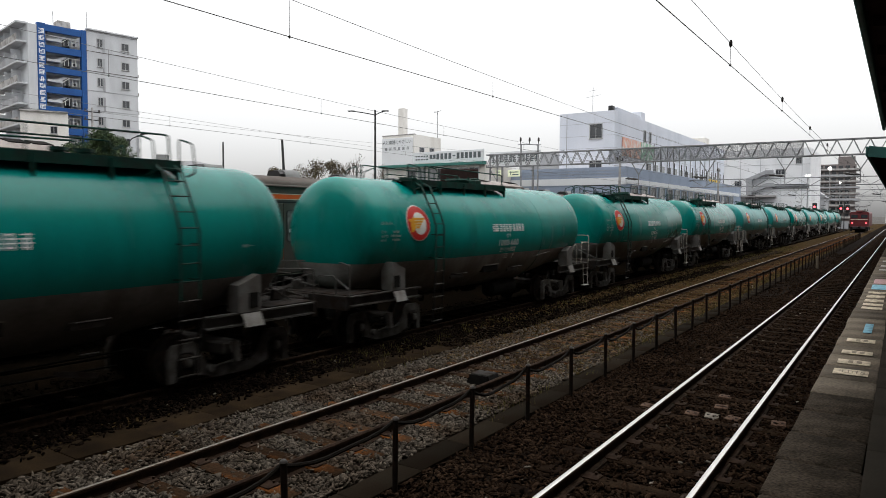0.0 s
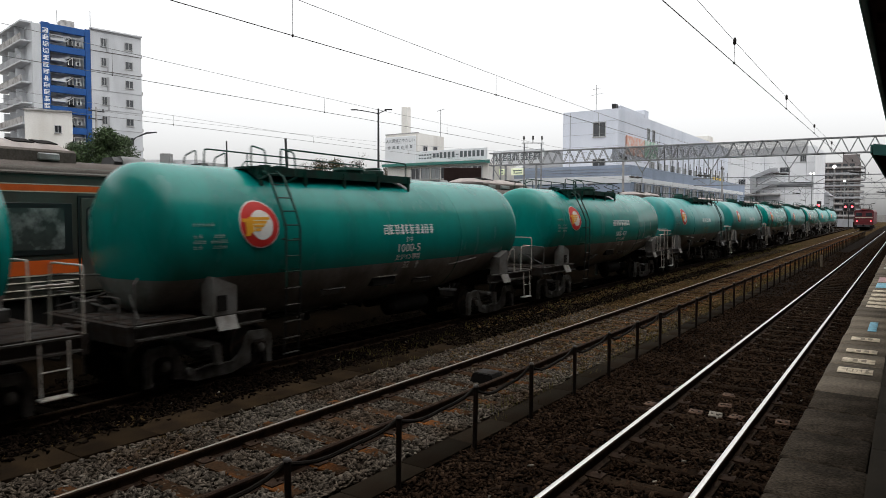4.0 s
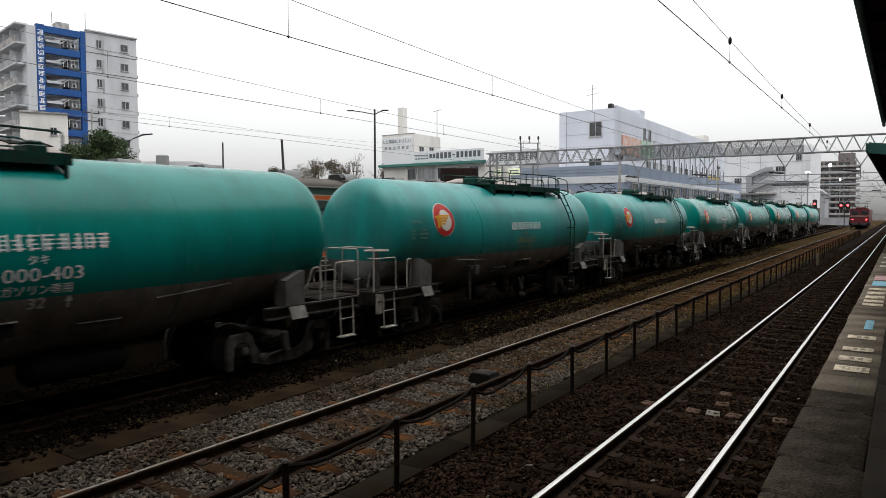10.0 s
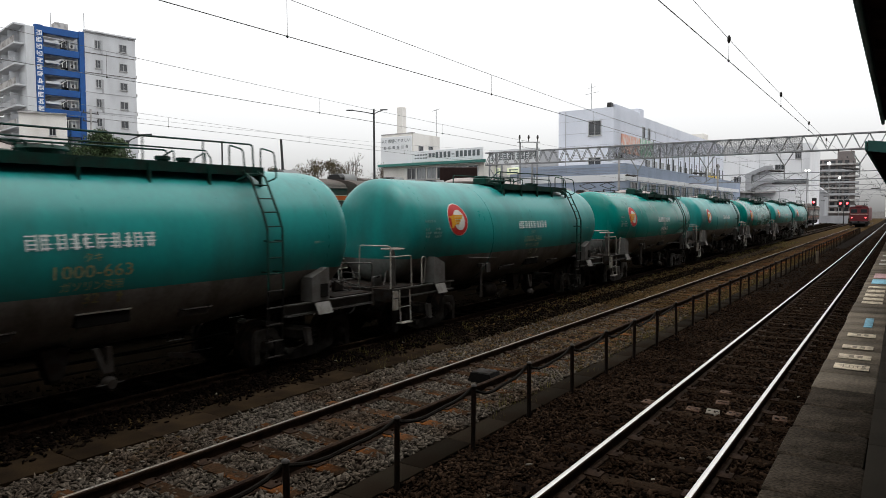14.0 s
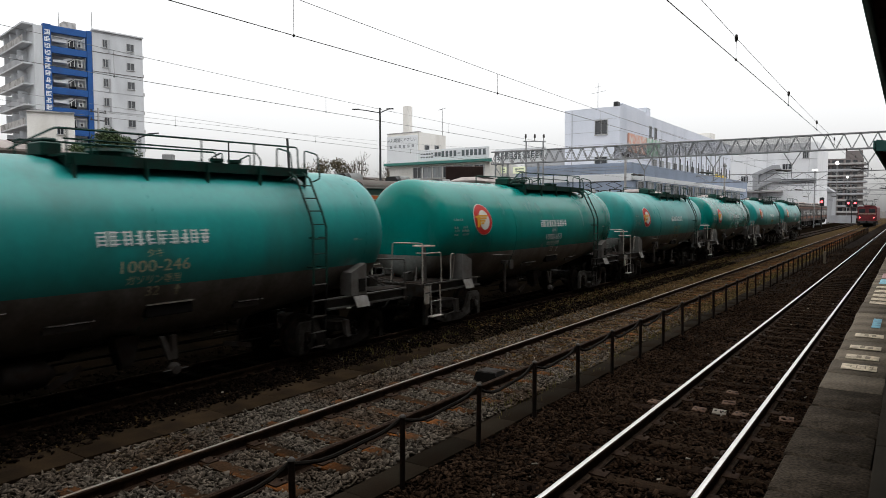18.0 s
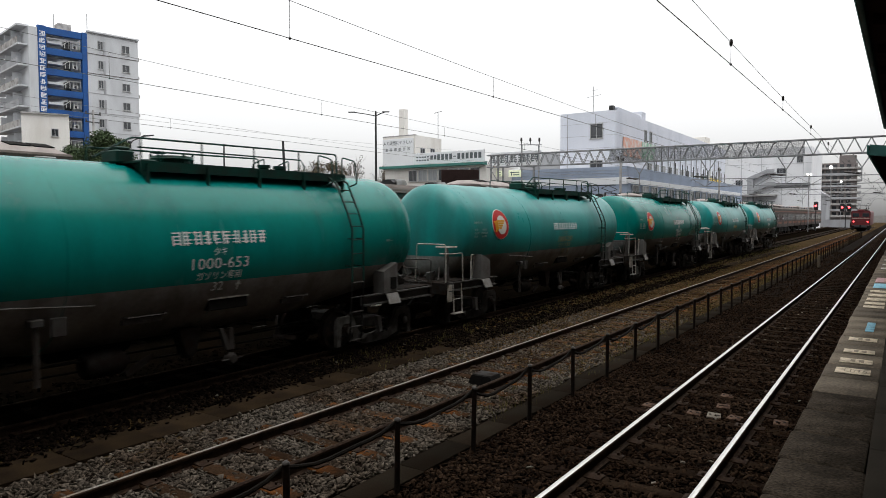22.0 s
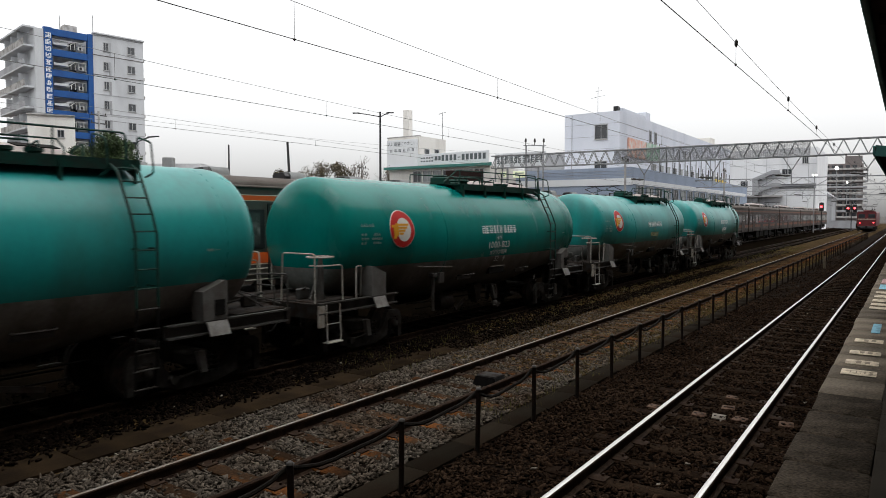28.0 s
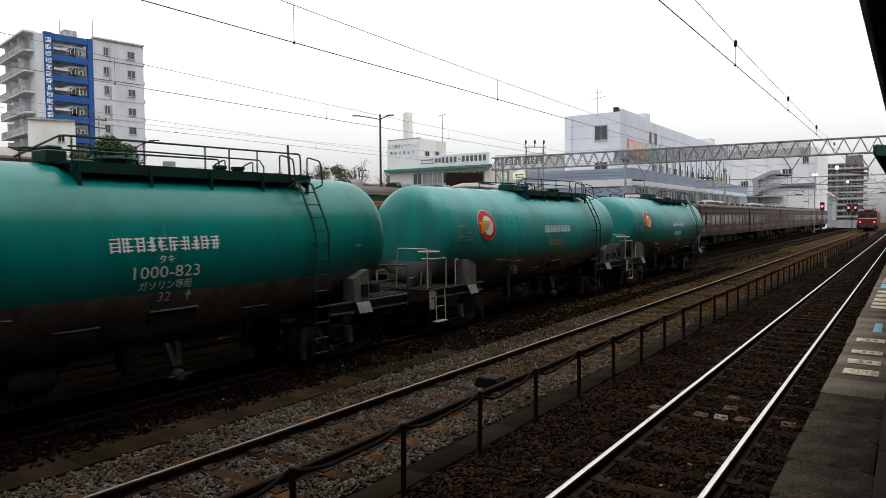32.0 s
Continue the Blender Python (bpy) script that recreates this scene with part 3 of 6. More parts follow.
def platform():
    lo, hi = -30, 150
    p = Mesh().box((3.4, (lo + hi) / 2, PLAT_Z / 2 - 0.13), (7.0, hi - lo, PLAT_Z - 0.02), bevel=0.0)
    structure("platform", p, ASPHALT, "dark asphalt station platform with a concrete edge", "platform")
    wall = Mesh().box((-0.27, (lo + hi) / 2, 0.45), (0.3, hi - lo, 1.42))
    structure("platform_wall", wall, COPING, "grimy concrete retaining wall under the platform edge", "wall")
    row = thing("coping", "grey concrete coping slabs along the platform edge", "coping", Matrix.Translation((PLAT_EDGE + 0.205, 0, PLAT_Z - 0.07)), kind="structure")
    slab = Mesh().box((0, 0, 0), (0.43, 0.576, 0.14), bevel=0.011).data("coping_slab", COPING)
    # slabs from y = 6.4 to 28 are painted lighter, as if out of the canopy's shade
    pale = Mesh().box((0, 0, 0), (0.43, 0.584, 0.14), bevel=0.009).data("coping_slab", COPINGLIT)
    for i in range(190):
        part("coping_slab", pale if 24 <= i < 60 else slab, None, row, at=pose(random.uniform(-0.008, 0.008), -8 + 0.6 * i, random.uniform(-0.0015, 0.0015), random.uniform(-0.06, 0.06), random.uniform(-0.12, 0.12), random.uniform(-0.5, 0.5)))
    inner = Mesh().box((0, 0, 0), (0.55, 0.895, 0.05), bevel=0.006).data("paving_slab", ASPHALT)
    for i in range(130):
        part("paving_slab", inner, None, row, at=pose(0.49, -8.3 + 0.9 * i, 0.045 + random.uniform(-0.002, 0.002)))
    z = PLAT_Z + 0.008
    marks = [(7.0, 0.24), (7.5, 0.22), (8.05, 0.2), (8.85, 0.24), (12.1, 0.3), (12.6, 0.3), (13.2, 0.4), (13.9, 0.4), (14.6, 0.35)]
    for i, (y, d) in enumerate(marks):
        ob = part("floor_marking", Mesh().box((-0.335, y, z), (0.27, d, 0.006), bevel=0.002), PAINTCREAM)
        tagged(ob, "worn cream painted stopping mark on the platform edge", "floor marking", "stopping marks on the platform edge")
        ink = Mesh()
        if i == 0:
            ink.text("11:15", 0.12, pose(-0.32, y, z + 0.005) @ Matrix.Diagonal((0.75, 1.3, 1, 1)), 0.001)
        else:
            for k in range(2):
                ink.box((-0.36 + 0.07 * k, y, z + 0.004), (0.04, d * 0.5, 0.003))
        if i < 4:
            part("lettering", ink, PAINTDARK, ob, "worn dark characters")
    for y, d, m, c in ((9.9, 0.8, PAINTBLUE, "pale blue"), (15.8, 1.0, PAINTBLUE, "pale blue"), (17.2, 1.2, PAINTPINK, "faded pink"), (21.0, 0.5, WHITERAIL, "white"), (22.6, 0.5, WHITERAIL, "white"), (25.0, 0.6, WHITERAIL, "white")):
        w = 0.09 if y < 12 else 0.3
        tagged(part("floor_marking", Mesh().box((-0.3, y, z), (w, d, 0.006), bevel=0.002), m), "worn " + c + " painted mark on the platform edge", "floor marking", "coloured marks on the platform edge")


def dry_grass():
    """Thin dry blades in loose tufts beside the tracks."""
    rng = np.random.default_rng(9)
    vs, fs = [], []
    for x0, x1, y0, y1, n in ((-5.3, -4.55, 8, 60, 800), (-9.3, -7.6, 9, 70, 900), (-7.3, -6.9, 10, 40, 120)):
        for _ in range(n):
            cx, cy = rng.uniform(x0, x1), rng.uniform(y0, y1)
            for _ in range(7):
                x, y = cx + rng.normal(0, 0.05), cy + rng.normal(0, 0.05)
                h, a = rng.uniform(0.05, 0.15), rng.uniform(0, 6.28)
                dx, dy = 0.006 * math.cos(a), 0.006 * math.sin(a)
                o = len(vs)
                vs += [(x - dx, y - dy, GROUND_Z), (x + dx, y + dy, GROUND_Z), (x + rng.normal(0, 0.03), y + rng.normal(0, 0.03), GROUND_Z + h)]
                fs.append((o, o + 1, o + 2))
    me = bpy.data.meshes.new("dry_grass")
    me.from_pydata(vs, [], fs)
    me.materials.append(DRYGRASS)
    tagged(new("dry_grass", me), "sparse dry yellow-brown grass beside the rails", "grass", "", "stuff")


def canopy(name, lo, hi, x, z, drop, label):
    """A trough-shaped platform roof: a fascia along its edge, sheets that fall towards the middle, ribs under them."""
    c = thing(name, label, "canopy", Matrix.Translation((x, lo, z)), kind="structure")
    n = hi - lo
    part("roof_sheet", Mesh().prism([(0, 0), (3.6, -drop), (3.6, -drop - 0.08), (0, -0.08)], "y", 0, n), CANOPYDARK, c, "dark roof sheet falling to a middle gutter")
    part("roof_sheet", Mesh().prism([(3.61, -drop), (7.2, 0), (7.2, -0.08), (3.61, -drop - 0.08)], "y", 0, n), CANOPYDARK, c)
    part("fascia", Mesh().box((-0.02, n / 2, -0.07), (0.05, n, 0.2), bevel=0.01), CANOPYGREEN, c, "teal painted edge board")
    part("end_fascia", Mesh().prism([(0.01, 0.04), (3.6, 0.04 - drop), (3.6, -drop - 0.2), (0.01, -0.2)], "y", -0.05, -0.005), CANOPYGREEN, c, "teal painted end board")
    for i in range(int(n / 1.2)):
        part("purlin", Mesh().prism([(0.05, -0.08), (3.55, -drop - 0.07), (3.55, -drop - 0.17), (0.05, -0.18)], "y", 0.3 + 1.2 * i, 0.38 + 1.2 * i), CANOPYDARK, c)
    k = 0
    while 3 + 6 * k < n:
        part("column", Mesh().box((3.6, 3 + 6 * k, (PLAT_Z - z - drop - 0.08) / 2), (0.18, 0.18, z - PLAT_Z - drop - 0.1), bevel=0.02), CANOPYGREEN, c, "teal steel column")
        k += 1
    return c


def wires():
    """Contact wire and the wire above it over each track, with droppers between; dark balls where the droppers are clamped."""
    for x, zc, zm, shift, far in ((NEAR_X, 4.76, 4.93, 0.3, True), (MID_X, 4.8, 5.03, 5.7, False), (TANK_X, 4.91, 5.12, 10.9, False), (EMU_X, 4.87, 4.98, 10.2, False)):
        c = thing("overhead_wire", "pair of thin overhead wires strung along the track", "overhead line", Matrix.Translation((x, 0, 0)), "overhead wires")
        span = 45.5
        hang = lambda y: zm + 0.37 * ((2 * ((y + span) % span) / span - 1) ** 2)
        zig = lambda y: 0.0
        ys = [-20 + 3.0 * i for i in range(70)]
        part("contact_wire", Mesh().tube([(zig(y), y, zc) for y in ys], 0.0052, 6), WIRE, c)
        part("carrier_wire", Mesh().tube([(zig(y), y, hang(y)) for y in ys], 0.0036, 6), WIRE, c)
        y = shift - 4.8 * 5
        while y < 90:
            part("dropper", Mesh().cyl((zig(y), y, zc), (zig(y), y, hang(y)), 0.003, 5).tube([(zig(y), y, zc - 0.02), (zig(y), y, zc), (zig(y), y, zc + 0.02)], [0.006, 0.018, 0.006], 8), WIRE, c)
            if far:
                part("clamp", Mesh().tube([(zig(y), y, hang(y) - 0.05), (zig(y), y, hang(y) - 0.02), (zig(y), y, hang(y) + 0.02), (zig(y), y, hang(y) + 0.05)], [0.01, 0.023, 0.023, 0.01], 8), INSUL, c, "dark ball-shaped clamp")
            y += 4.8
        if far:
            c.location = (NEAR_X + 0.06, 0, 0)


def truss(name, y, x0, x1, z0, z1, bays, label, legs=(), group="", deg=0.0):
    """A lattice beam across the tracks: four chords, zigzag bars, hangers with insulators, and lattice legs."""
    g = thing(name, label, "gantry", pose(x0, y, 0, 0, 0, deg) @ Matrix.Translation((-x0, 0, 0)), group)
    d = 0.13
    for dy in (-d, d):
        for z in (z0, z1):
            part("chord", Mesh().box(((x0 + x1) / 2, dy, z), (x1 - x0, 0.09, 0.09), bevel=0.01), STEEL, g)
        w = (x1 - x0) / bays
        for i in range(bays):
            a = x0 + i * w
            up = i % 2 == 0
            part("brace", Mesh().cyl((a, dy, z0 if up else z1), (a + w, dy, z1 if up else z0), 0.028, 6), STEEL, g)
    for i in range(0, bays + 1, 2):
        a = x0 + i * (x1 - x0) / bays
        part("strut", Mesh().cyl((a, -d, z0), (a, d, z0), 0.03, 6), STEEL, g)
        part("strut", Mesh().cyl((a, -d, z1), (a, d, z1), 0.03, 6), STEEL, g)
    for x in legs:
        leg = part("leg", Mesh().box((x - 0.3, 0, (z1 + GROUND_Z) / 2), (0.1, 0.1, z1 - GROUND_Z)).box((x + 0.3, 0, (z1 + GROUND_Z) / 2), (0.1, 0.1, z1 - GROUND_Z)), STEEL, g, "lattice steel leg")
        k = 0
        while 0.9 * (k + 1) < z1 - GROUND_Z:
            s = 0.3 if k % 2 else -0.3
            part("brace", Mesh().cyl((x - s, 0, GROUND_Z + 0.9 * k), (x + s, 0, GROUND_Z + 0.9 * (k + 1)), 0.03, 6), STEEL, leg)
            k += 1
    for x in (NEAR_X, MID_X, TANK_X, EMU_X):
        if x0 < x < x1:
            h = part("hanger", Mesh().cyl((x - 0.5, 0, z0), (x, 0, z0 - 0.85), 0.035, 6).cyl((x + 0.5, 0, z0), (x, 0, z0 - 0.85), 0.035, 6).cyl((x, 0, z0 - 0.8), (x, 0, 4.7), 0.03, 6), STEEL, g, "V-shaped hanger")
            part("insulator", Mesh().tube([(x - 0.9, 0, 5.25), (x - 0.7, 0, 5.25), (x - 0.5, 0, 5.22), (x - 0.3, 0, 5.2), (x, 0, 5.18)], [0.03, 0.08, 0.05, 0.08, 0.03], 8), INSUL, h)
    return g


def shade_bridge():
    """An unseen bridge over the tracks behind the eye, added to block light."""
    b = Mesh().box((-13, -10, 12.2), (46, 6, 14.0))
    for x in (-35, -18, -8, 3.5):
        b.box((x, -10, 2.5), (0.8, 4, 5.4))
    structure("wall_concourse", b, DARKWALL, "unseen dark bridge on piers, added to block light", "wall")


def station_building():
    """The plain building at the back of the platform, behind the eye."""
    # unseen; stretched to y = 100 to keep side light off the tanks
    b = Mesh().box((14.5, 5, 14.4), (12, 190, 29.2))
    structure("wall_station", b, DARKWALL, "plain dark station building at the back of the platform, lengthened to block light", "wall")
# ---- tank wagons ----
PITCH = 13.57
SPLIT_Z = 1.63
TANK_SHIFT = 0.09
TANK_TOP = 3.56


def tank_shape(y):
    """Radius and centre height of the barrel at y along it: level on top, deeper in the middle."""
    k = min(1, max(0, (abs(y) - 2.2) / 2.7))
    r = 1.45 - 0.17 * k
    return r, TANK_TOP - r


def tank_skin(y, z, off):
    r, cz = tank_shape(y)
    return (math.sqrt(max(0.01, r * r - (z - cz) ** 2)) + off, y, z)


def tank_mesh():
    rings, bare, up, low = [], [], 30, 14
    stations = [(5.9, 0.06), (5.885, 0.3), (5.85, 0.512), (5.83, 0.58), (5.79, 0.7), (5.74, 0.8), (5.69, 0.87), (5.63, 0.92), (5.57, 0.957), (5.5, 0.985), (5.35, 1.0)]
    ys = [(-y, k) for y, k in stations] + [(-4.9 + 0.35 * i, 1.0) for i in range(29)] + [(y, k) for y, k in reversed(stations)]
    for y, k in ys:
        r, cz = tank_shape(y)
        r *= k
        a = math.asin(max(-1, min(1, (SPLIT_Z - cz) / r)))
        bare.append(SPLIT_Z < cz - r)
        ring = []
        for i in range(up):
            w = a + (math.pi - 2 * a) * i / up
            ring.append((r * math.cos(w), y, cz + r * math.sin(w)))
        for i in range(low):
            w = math.pi - a + (math.pi + 2 * a) * i / low
            ring.append((r * math.cos(w), y, cz + r * math.sin(w)))
        rings.append([(p[0], p[1] + TANK_SHIFT, p[2]) for p in ring])
    m = Mesh().rings(rings)
    n = up + low
    m.k = [0 if (f % n) < up or bare[f // n] or bare[f // n + 1] else 1 for f in range((len(rings) - 1) * n)] + [0, 0]
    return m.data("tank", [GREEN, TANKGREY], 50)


def patch(bm, y, z, ry, rz, off, seg=28):
    """A round disc that follows the barrel."""
    rings = [[tank_skin(y + ry * k * math.cos(2 * math.pi * i / seg), z + rz * k * math.sin(2 * math.pi * i / seg), off) for i in range(seg)] for k in (0.02, 0.35, 0.7, 1.0)]
    rings.append([(p[0] - 0.006, p[1], p[2]) for p in rings[-1]])
    return bm.rings(rings)


def plate(bm, pts, off):
    n = len(pts)
    top = [tank_skin(y, z, off) for y, z in pts]
    low = [tank_skin(y, z, off - 0.006) for y, z in pts]
    return bm.rings([low, top])


def bars(bm, y, z, w, h, off):
    for k in range(4):
        a, b = y - w / 2 + w * k / 4, y - w / 2 + w * (k + 1) / 4
        plate(bm, [(a, z - h / 2), (b, z - h / 2), (b, z + h / 2), (a, z + h / 2)], off)
    return bm


def wrapped(bm, body, size, y, z, off, wide=1.0):
    t = Mesh().text(body, size, Matrix.Identity(4), 0.0)
    return bm.add([tank_skin(y + u * wide, z + v, off) for u, v, _ in t.v], t.f)


def bogie_mesh():
    """Cast side frames: an arch over each axle box, and a bow that dips between the wheels."""
    half = [(0.40, 0.11), (0.56, 0.2), (0.66, 0.34), (0.72, 0.5), (0.80, 0.58), (1.16, 0.57), (1.24, 0.5), (1.27, 0.36), (1.27, -0.04),
            (1.15, -0.04), (1.13, 0.34), (1.06, 0.42), (0.86, 0.42), (0.79, 0.34), (0.77, 0.02), (0.62, -0.01), (0.36, -0.09)]
    top, low = half[:9], half[9:]
    side = [(-u, v) for u, v in reversed(top)] + top + low + [(-u, v) for u, v in reversed(low)]
    m = Mesh()
    for s in (-1, 1):
        m.prism(side, "x", s * 0.84, s * 0.93)
    m.box((0, 0, 0.36), (1.8, 0.4, 0.22), bevel=0.03)
    return m


def wheelset_mesh():
    m = Mesh()
    for s in (-1, 1):
        prof = [(0.66, 0.02), (0.66, 0.12), (0.60, 0.34), (0.655, 0.37), (0.655, 0.425), (0.565, 0.43), (0.545, 0.455), (0.525, 0.455), (0.525, 0.37), (0.57, 0.33), (0.54, 0.12), (0.54, 0.02)]
        m.rings([[(s * x, r * math.cos(2 * math.pi * i / 24), r * math.sin(2 * math.pi * i / 24)) for i in range(24)] for x, r in prof])
        for k in range(4):
            w = math.pi / 2 * k
            m.cyl((s * 0.57, 0.22 * math.cos(w), 0.22 * math.sin(w)), (s * 0.63, 0.22 * math.cos(w), 0.22 * math.sin(w)), 0.04, 8)
    return m.cyl((-0.95, 0, 0), (0.95, 0, 0), 0.075, 12)


def bent(*pts):
    """A path with its corners rounded off."""
    out = [Vector(pts[0])]
    for i in range(1, len(pts) - 1):
        a, b, c = Vector(pts[i - 1]), Vector(pts[i]), Vector(pts[i + 1])
        p, q = b + (a - b).normalized() * 0.06, b + (c - b).normalized() * 0.06
        out += [p, p.lerp(b, 0.5).lerp(b.lerp(q, 0.5), 0.5), q]
    return out + [Vector(pts[-1])]


def build_wagon():
    w = thing("tank_wagon", "", "tank wagon", group="tank wagons of the goods train")
    part("tank", tank_mesh(), None, w, "green barrel with a sooty grey belly")
    for y in (-5.1, -2.2, 0.25, 2.55, 5.1):
        r, cz = tank_shape(y)
        part("weld_seam", Mesh().tube([((r - 0.004) * math.cos(radians(a)), y, cz + (r - 0.004) * math.sin(radians(a))) for a in range(0, 360, 9)], 0.0055, 5, closed=True), GREEN, w)
    # badge on the camera's side
    badge = part("badge", patch(Mesh(), -3.83, 2.51, 0.415, 0.415, 0.006), LOGOWHITE, w, "round red badge with a yellow wing")
    part("badge_ring", patch(Mesh(), -3.83, 2.51, 0.395, 0.395, 0.011), LOGORED, badge)
    part("badge_disc", patch(Mesh(), -3.79, 2.50, 0.235, 0.26, 0.016), LOGOWHITE, badge)
    wing = Mesh()
    for k in range(4):
        z, a, b = 2.61 - 0.065 * k, -3.99 + 0.015 * k, -3.60 - 0.07 * k
        plate(wing, [(a, z - 0.024), (b - 0.03, z - 0.024), (b, z + 0.024), (a, z + 0.024)], 0.022)
    plate(wing, [(-4.19, 2.61), (-4.19, 2.55), (-4.13, 2.55), (-4.13, 2.35), (-4.18, 2.31), (-4.05, 2.31), (-4.05, 2.61)], 0.024)
    plate(wing, [(-4.05, 2.64), (-4.05, 2.35), (-3.97, 2.39), (-3.97, 2.64)], 0.024)
    part("badge_wing", wing, LOGOYELLOW, badge)
    for z, runs in ((2.52, ((-5.1, 5, 0.085, 0.06),)), (2.33, ((-5.1, 2, 0.1, 0.06), (-4.72, 3, 0.07, 0.05))), (2.24, ((-5.1, 3, 0.08, 0.055), (-4.78, 5, 0.065, 0.045))), (2.15, ((-5.1, 2, 0.1, 0.06), (-4.74, 4, 0.065, 0.045)))):
        line = Mesh()
        for y, n, step, wide in runs:
            for k in range(n):
                bars(line, y + step * k, z, wide, 0.012, 0.006).tube([tank_skin(y + step * k, z - 0.03, 0.004), tank_skin(y + step * k, z + 0.03, 0.004)], 0.005, 4)
                plate(line, [(y + step * k - wide / 2, z - 0.03), (y + step * k + wide / 2, z - 0.03), (y + step * k + wide / 2, z - 0.02), (y + step * k - wide / 2, z - 0.02)], 0.006)
        part("data_lettering", line, LETTERGREY, w, "line of small white characters, too small to read")
    part("data_lettering", bars(bars(Mesh(), 4.75, 2.16, 0.14, 0.05, 0.006), 4.9, 2.16, 0.1, 0.012, 0.006), LETTERGREY, w)
    for ob in [o for o in w.children if o.name.startswith(("badge", "data_lettering"))]:
        other = part(ob.name.split(".")[0], ob.data, None, w, at=pose(0, 0, 0, 0, 0, 180))
        for ch in ob.children:
            part(ch.name.split(".")[0], ch.data, None, other)
    # walkway along the top
    made = set(w.children)
    for s in (-1, 1):
        deck = part("walkway", Mesh().box((s * 0.6, 1.5, 3.6), (0.6, 4.6, 0.03)).box((s * 0.9, 1.5, 3.535), (0.025, 4.6, 0.16)), DARKGREEN, w, "dark green walkway plate")
        for k in range(5):
            y = -0.7 + 1.1 * k
            part("bracket", Mesh().prism([(s * 0.89, 3.58), (s * 0.5, 3.58), (s * 0.89, 3.36), (s * 0.89, 3.26), (s * 0.95, 3.26), (s * 0.95, 3.58)], "y", y - 0.02, y + 0.02), DARKGREEN, deck)
    rail = part("handrail", Mesh().tube(bent((0.84, -1.5, 3.62), (0.84, -0.9, 3.96), (0.84, 3.6, 4.02), (0.84, 3.62, 3.56)), 0.017, 6), DARKGREEN, w, "thin dark handrail")
    part("handrail_bar", Mesh().tube([(0.84, -0.8, 3.82), (0.84, 2.6, 3.84), (0.84, 2.7, 3.72), (0.84, 2.7, 3.56)], 0.014, 6), DARKGREEN, rail)
    for y in (-0.75, 0.35, 1.45, 2.55):
        part("handrail_post", Mesh().cyl((0.84, y, 3.55), (0.84, y, 3.965 + 0.013 * y), 0.015, 6), DARKGREEN, rail)
    part("handrail", Mesh().tube(bent((-0.84, -0.7, 3.56), (-0.84, -0.7, 3.92), (-0.84, 3.0, 3.97), (-0.84, 3.0, 3.56)), 0.017, 6), DARKGREEN, w)
    valve = part("valve_box", Mesh().box((0.2, -0.75, 3.7), (0.45, 0.3, 0.2), bevel=0.02).box((0.2, -0.75, 3.83), (0.36, 0.22, 0.06), bevel=0.02).box((0.35, -0.4, 3.62), (0.4, 0.25, 0.1), bevel=0.02), DARKGREEN, w, "green valve box")
    part("valve_wheel", Mesh().tube([(0.45 + 0.12 * math.cos(a), -0.2 + 0.12 * math.sin(a), 3.8) for a in np.linspace(0, 6.0, 14)], 0.014, 5).cyl((0.45, -0.2, 3.55), (0.45, -0.2, 3.82), 0.02, 6), DARKGREEN, valve)
    dome = part("manhole", Mesh().tube([(0, 0.35, 3.5), (0, 0.35, 3.72), (0, 0.35, 3.74), (0, 0.35, 3.79)], [0.32, 0.32, 0.37, 0.34], 20), DARKGREEN, w, "round manhole with a bolted lid")
    for k in range(6):
        a = math.pi / 3 * k
        part("lid_bolt", Mesh().cyl((0.34 * math.cos(a), 0.35 + 0.34 * math.sin(a), 3.66), (0.34 * math.cos(a), 0.35 + 0.34 * math.sin(a), 3.83), 0.022, 6), DARKGREEN, dome)
    for y, r in ((2.15, 0.13), (2.55, 0.13)):
        part("vent", Mesh().tube([(0.3, y, 3.5), (0.3, y, 3.68), (0.3, y, 3.69), (0.3, y, 3.74)], [r * 0.8, r * 0.8, r, r], 12), DARKGREEN, w, "short green vent pipe")
    # ladder
    for s in (1, -1):
        path = lambda q: [(s * 0.86, q, 3.56), (s * 1.1, q, 3.42), (s * 1.42, q, 2.78), (s * 1.52, q, 2.5), (s * 1.52, q, 1.45)]
        lad = part("ladder", Mesh().tube(path(3.32), 0.022, 6).tube(path(3.66), 0.022, 6), DARKGREEN, w, "steel ladder up the side of the barrel")
        for x, z in ((1.0, 3.48), (1.17, 3.28), (1.29, 3.04), (1.41, 2.8), (1.5, 2.55), (1.52, 2.28), (1.52, 2.0), (1.52, 1.72)):
            part("rung", Mesh().cyl((s * x, 3.3, z), (s * x, 3.68, z), 0.014, 6), DARKGREEN, lad)
        part("ladder_foot", Mesh().tube([(s * 1.52, 3.32, 1.45), (s * 1.44, 3.32, 0.2)], 0.02, 6).tube([(s * 1.52, 3.66, 1.45), (s * 1.44, 3.66, 0.2)], 0.02, 6), UNDER, lad, "sooty lower end of the ladder")
        for x, z in ((1.51, 1.42), (1.5, 1.12), (1.48, 0.82), (1.46, 0.52), (1.44, 0.24)):
            part("rung", Mesh().box((s * x, 3.49, z), (0.05, 0.38, 0.02), bevel=0.004), FRAMEGREY, lad)
        for q in (3.12, 3.82):
            part("grab_hoop", Mesh().tube(bent((s * 0.8, q, 3.55), (s * 0.8, q, 3.98), (s * 1.16, q, 3.88), (s * 1.22, q, 3.42), (s * 1.0, q, 3.36)), 0.016, 6), DARKGREEN, lad)
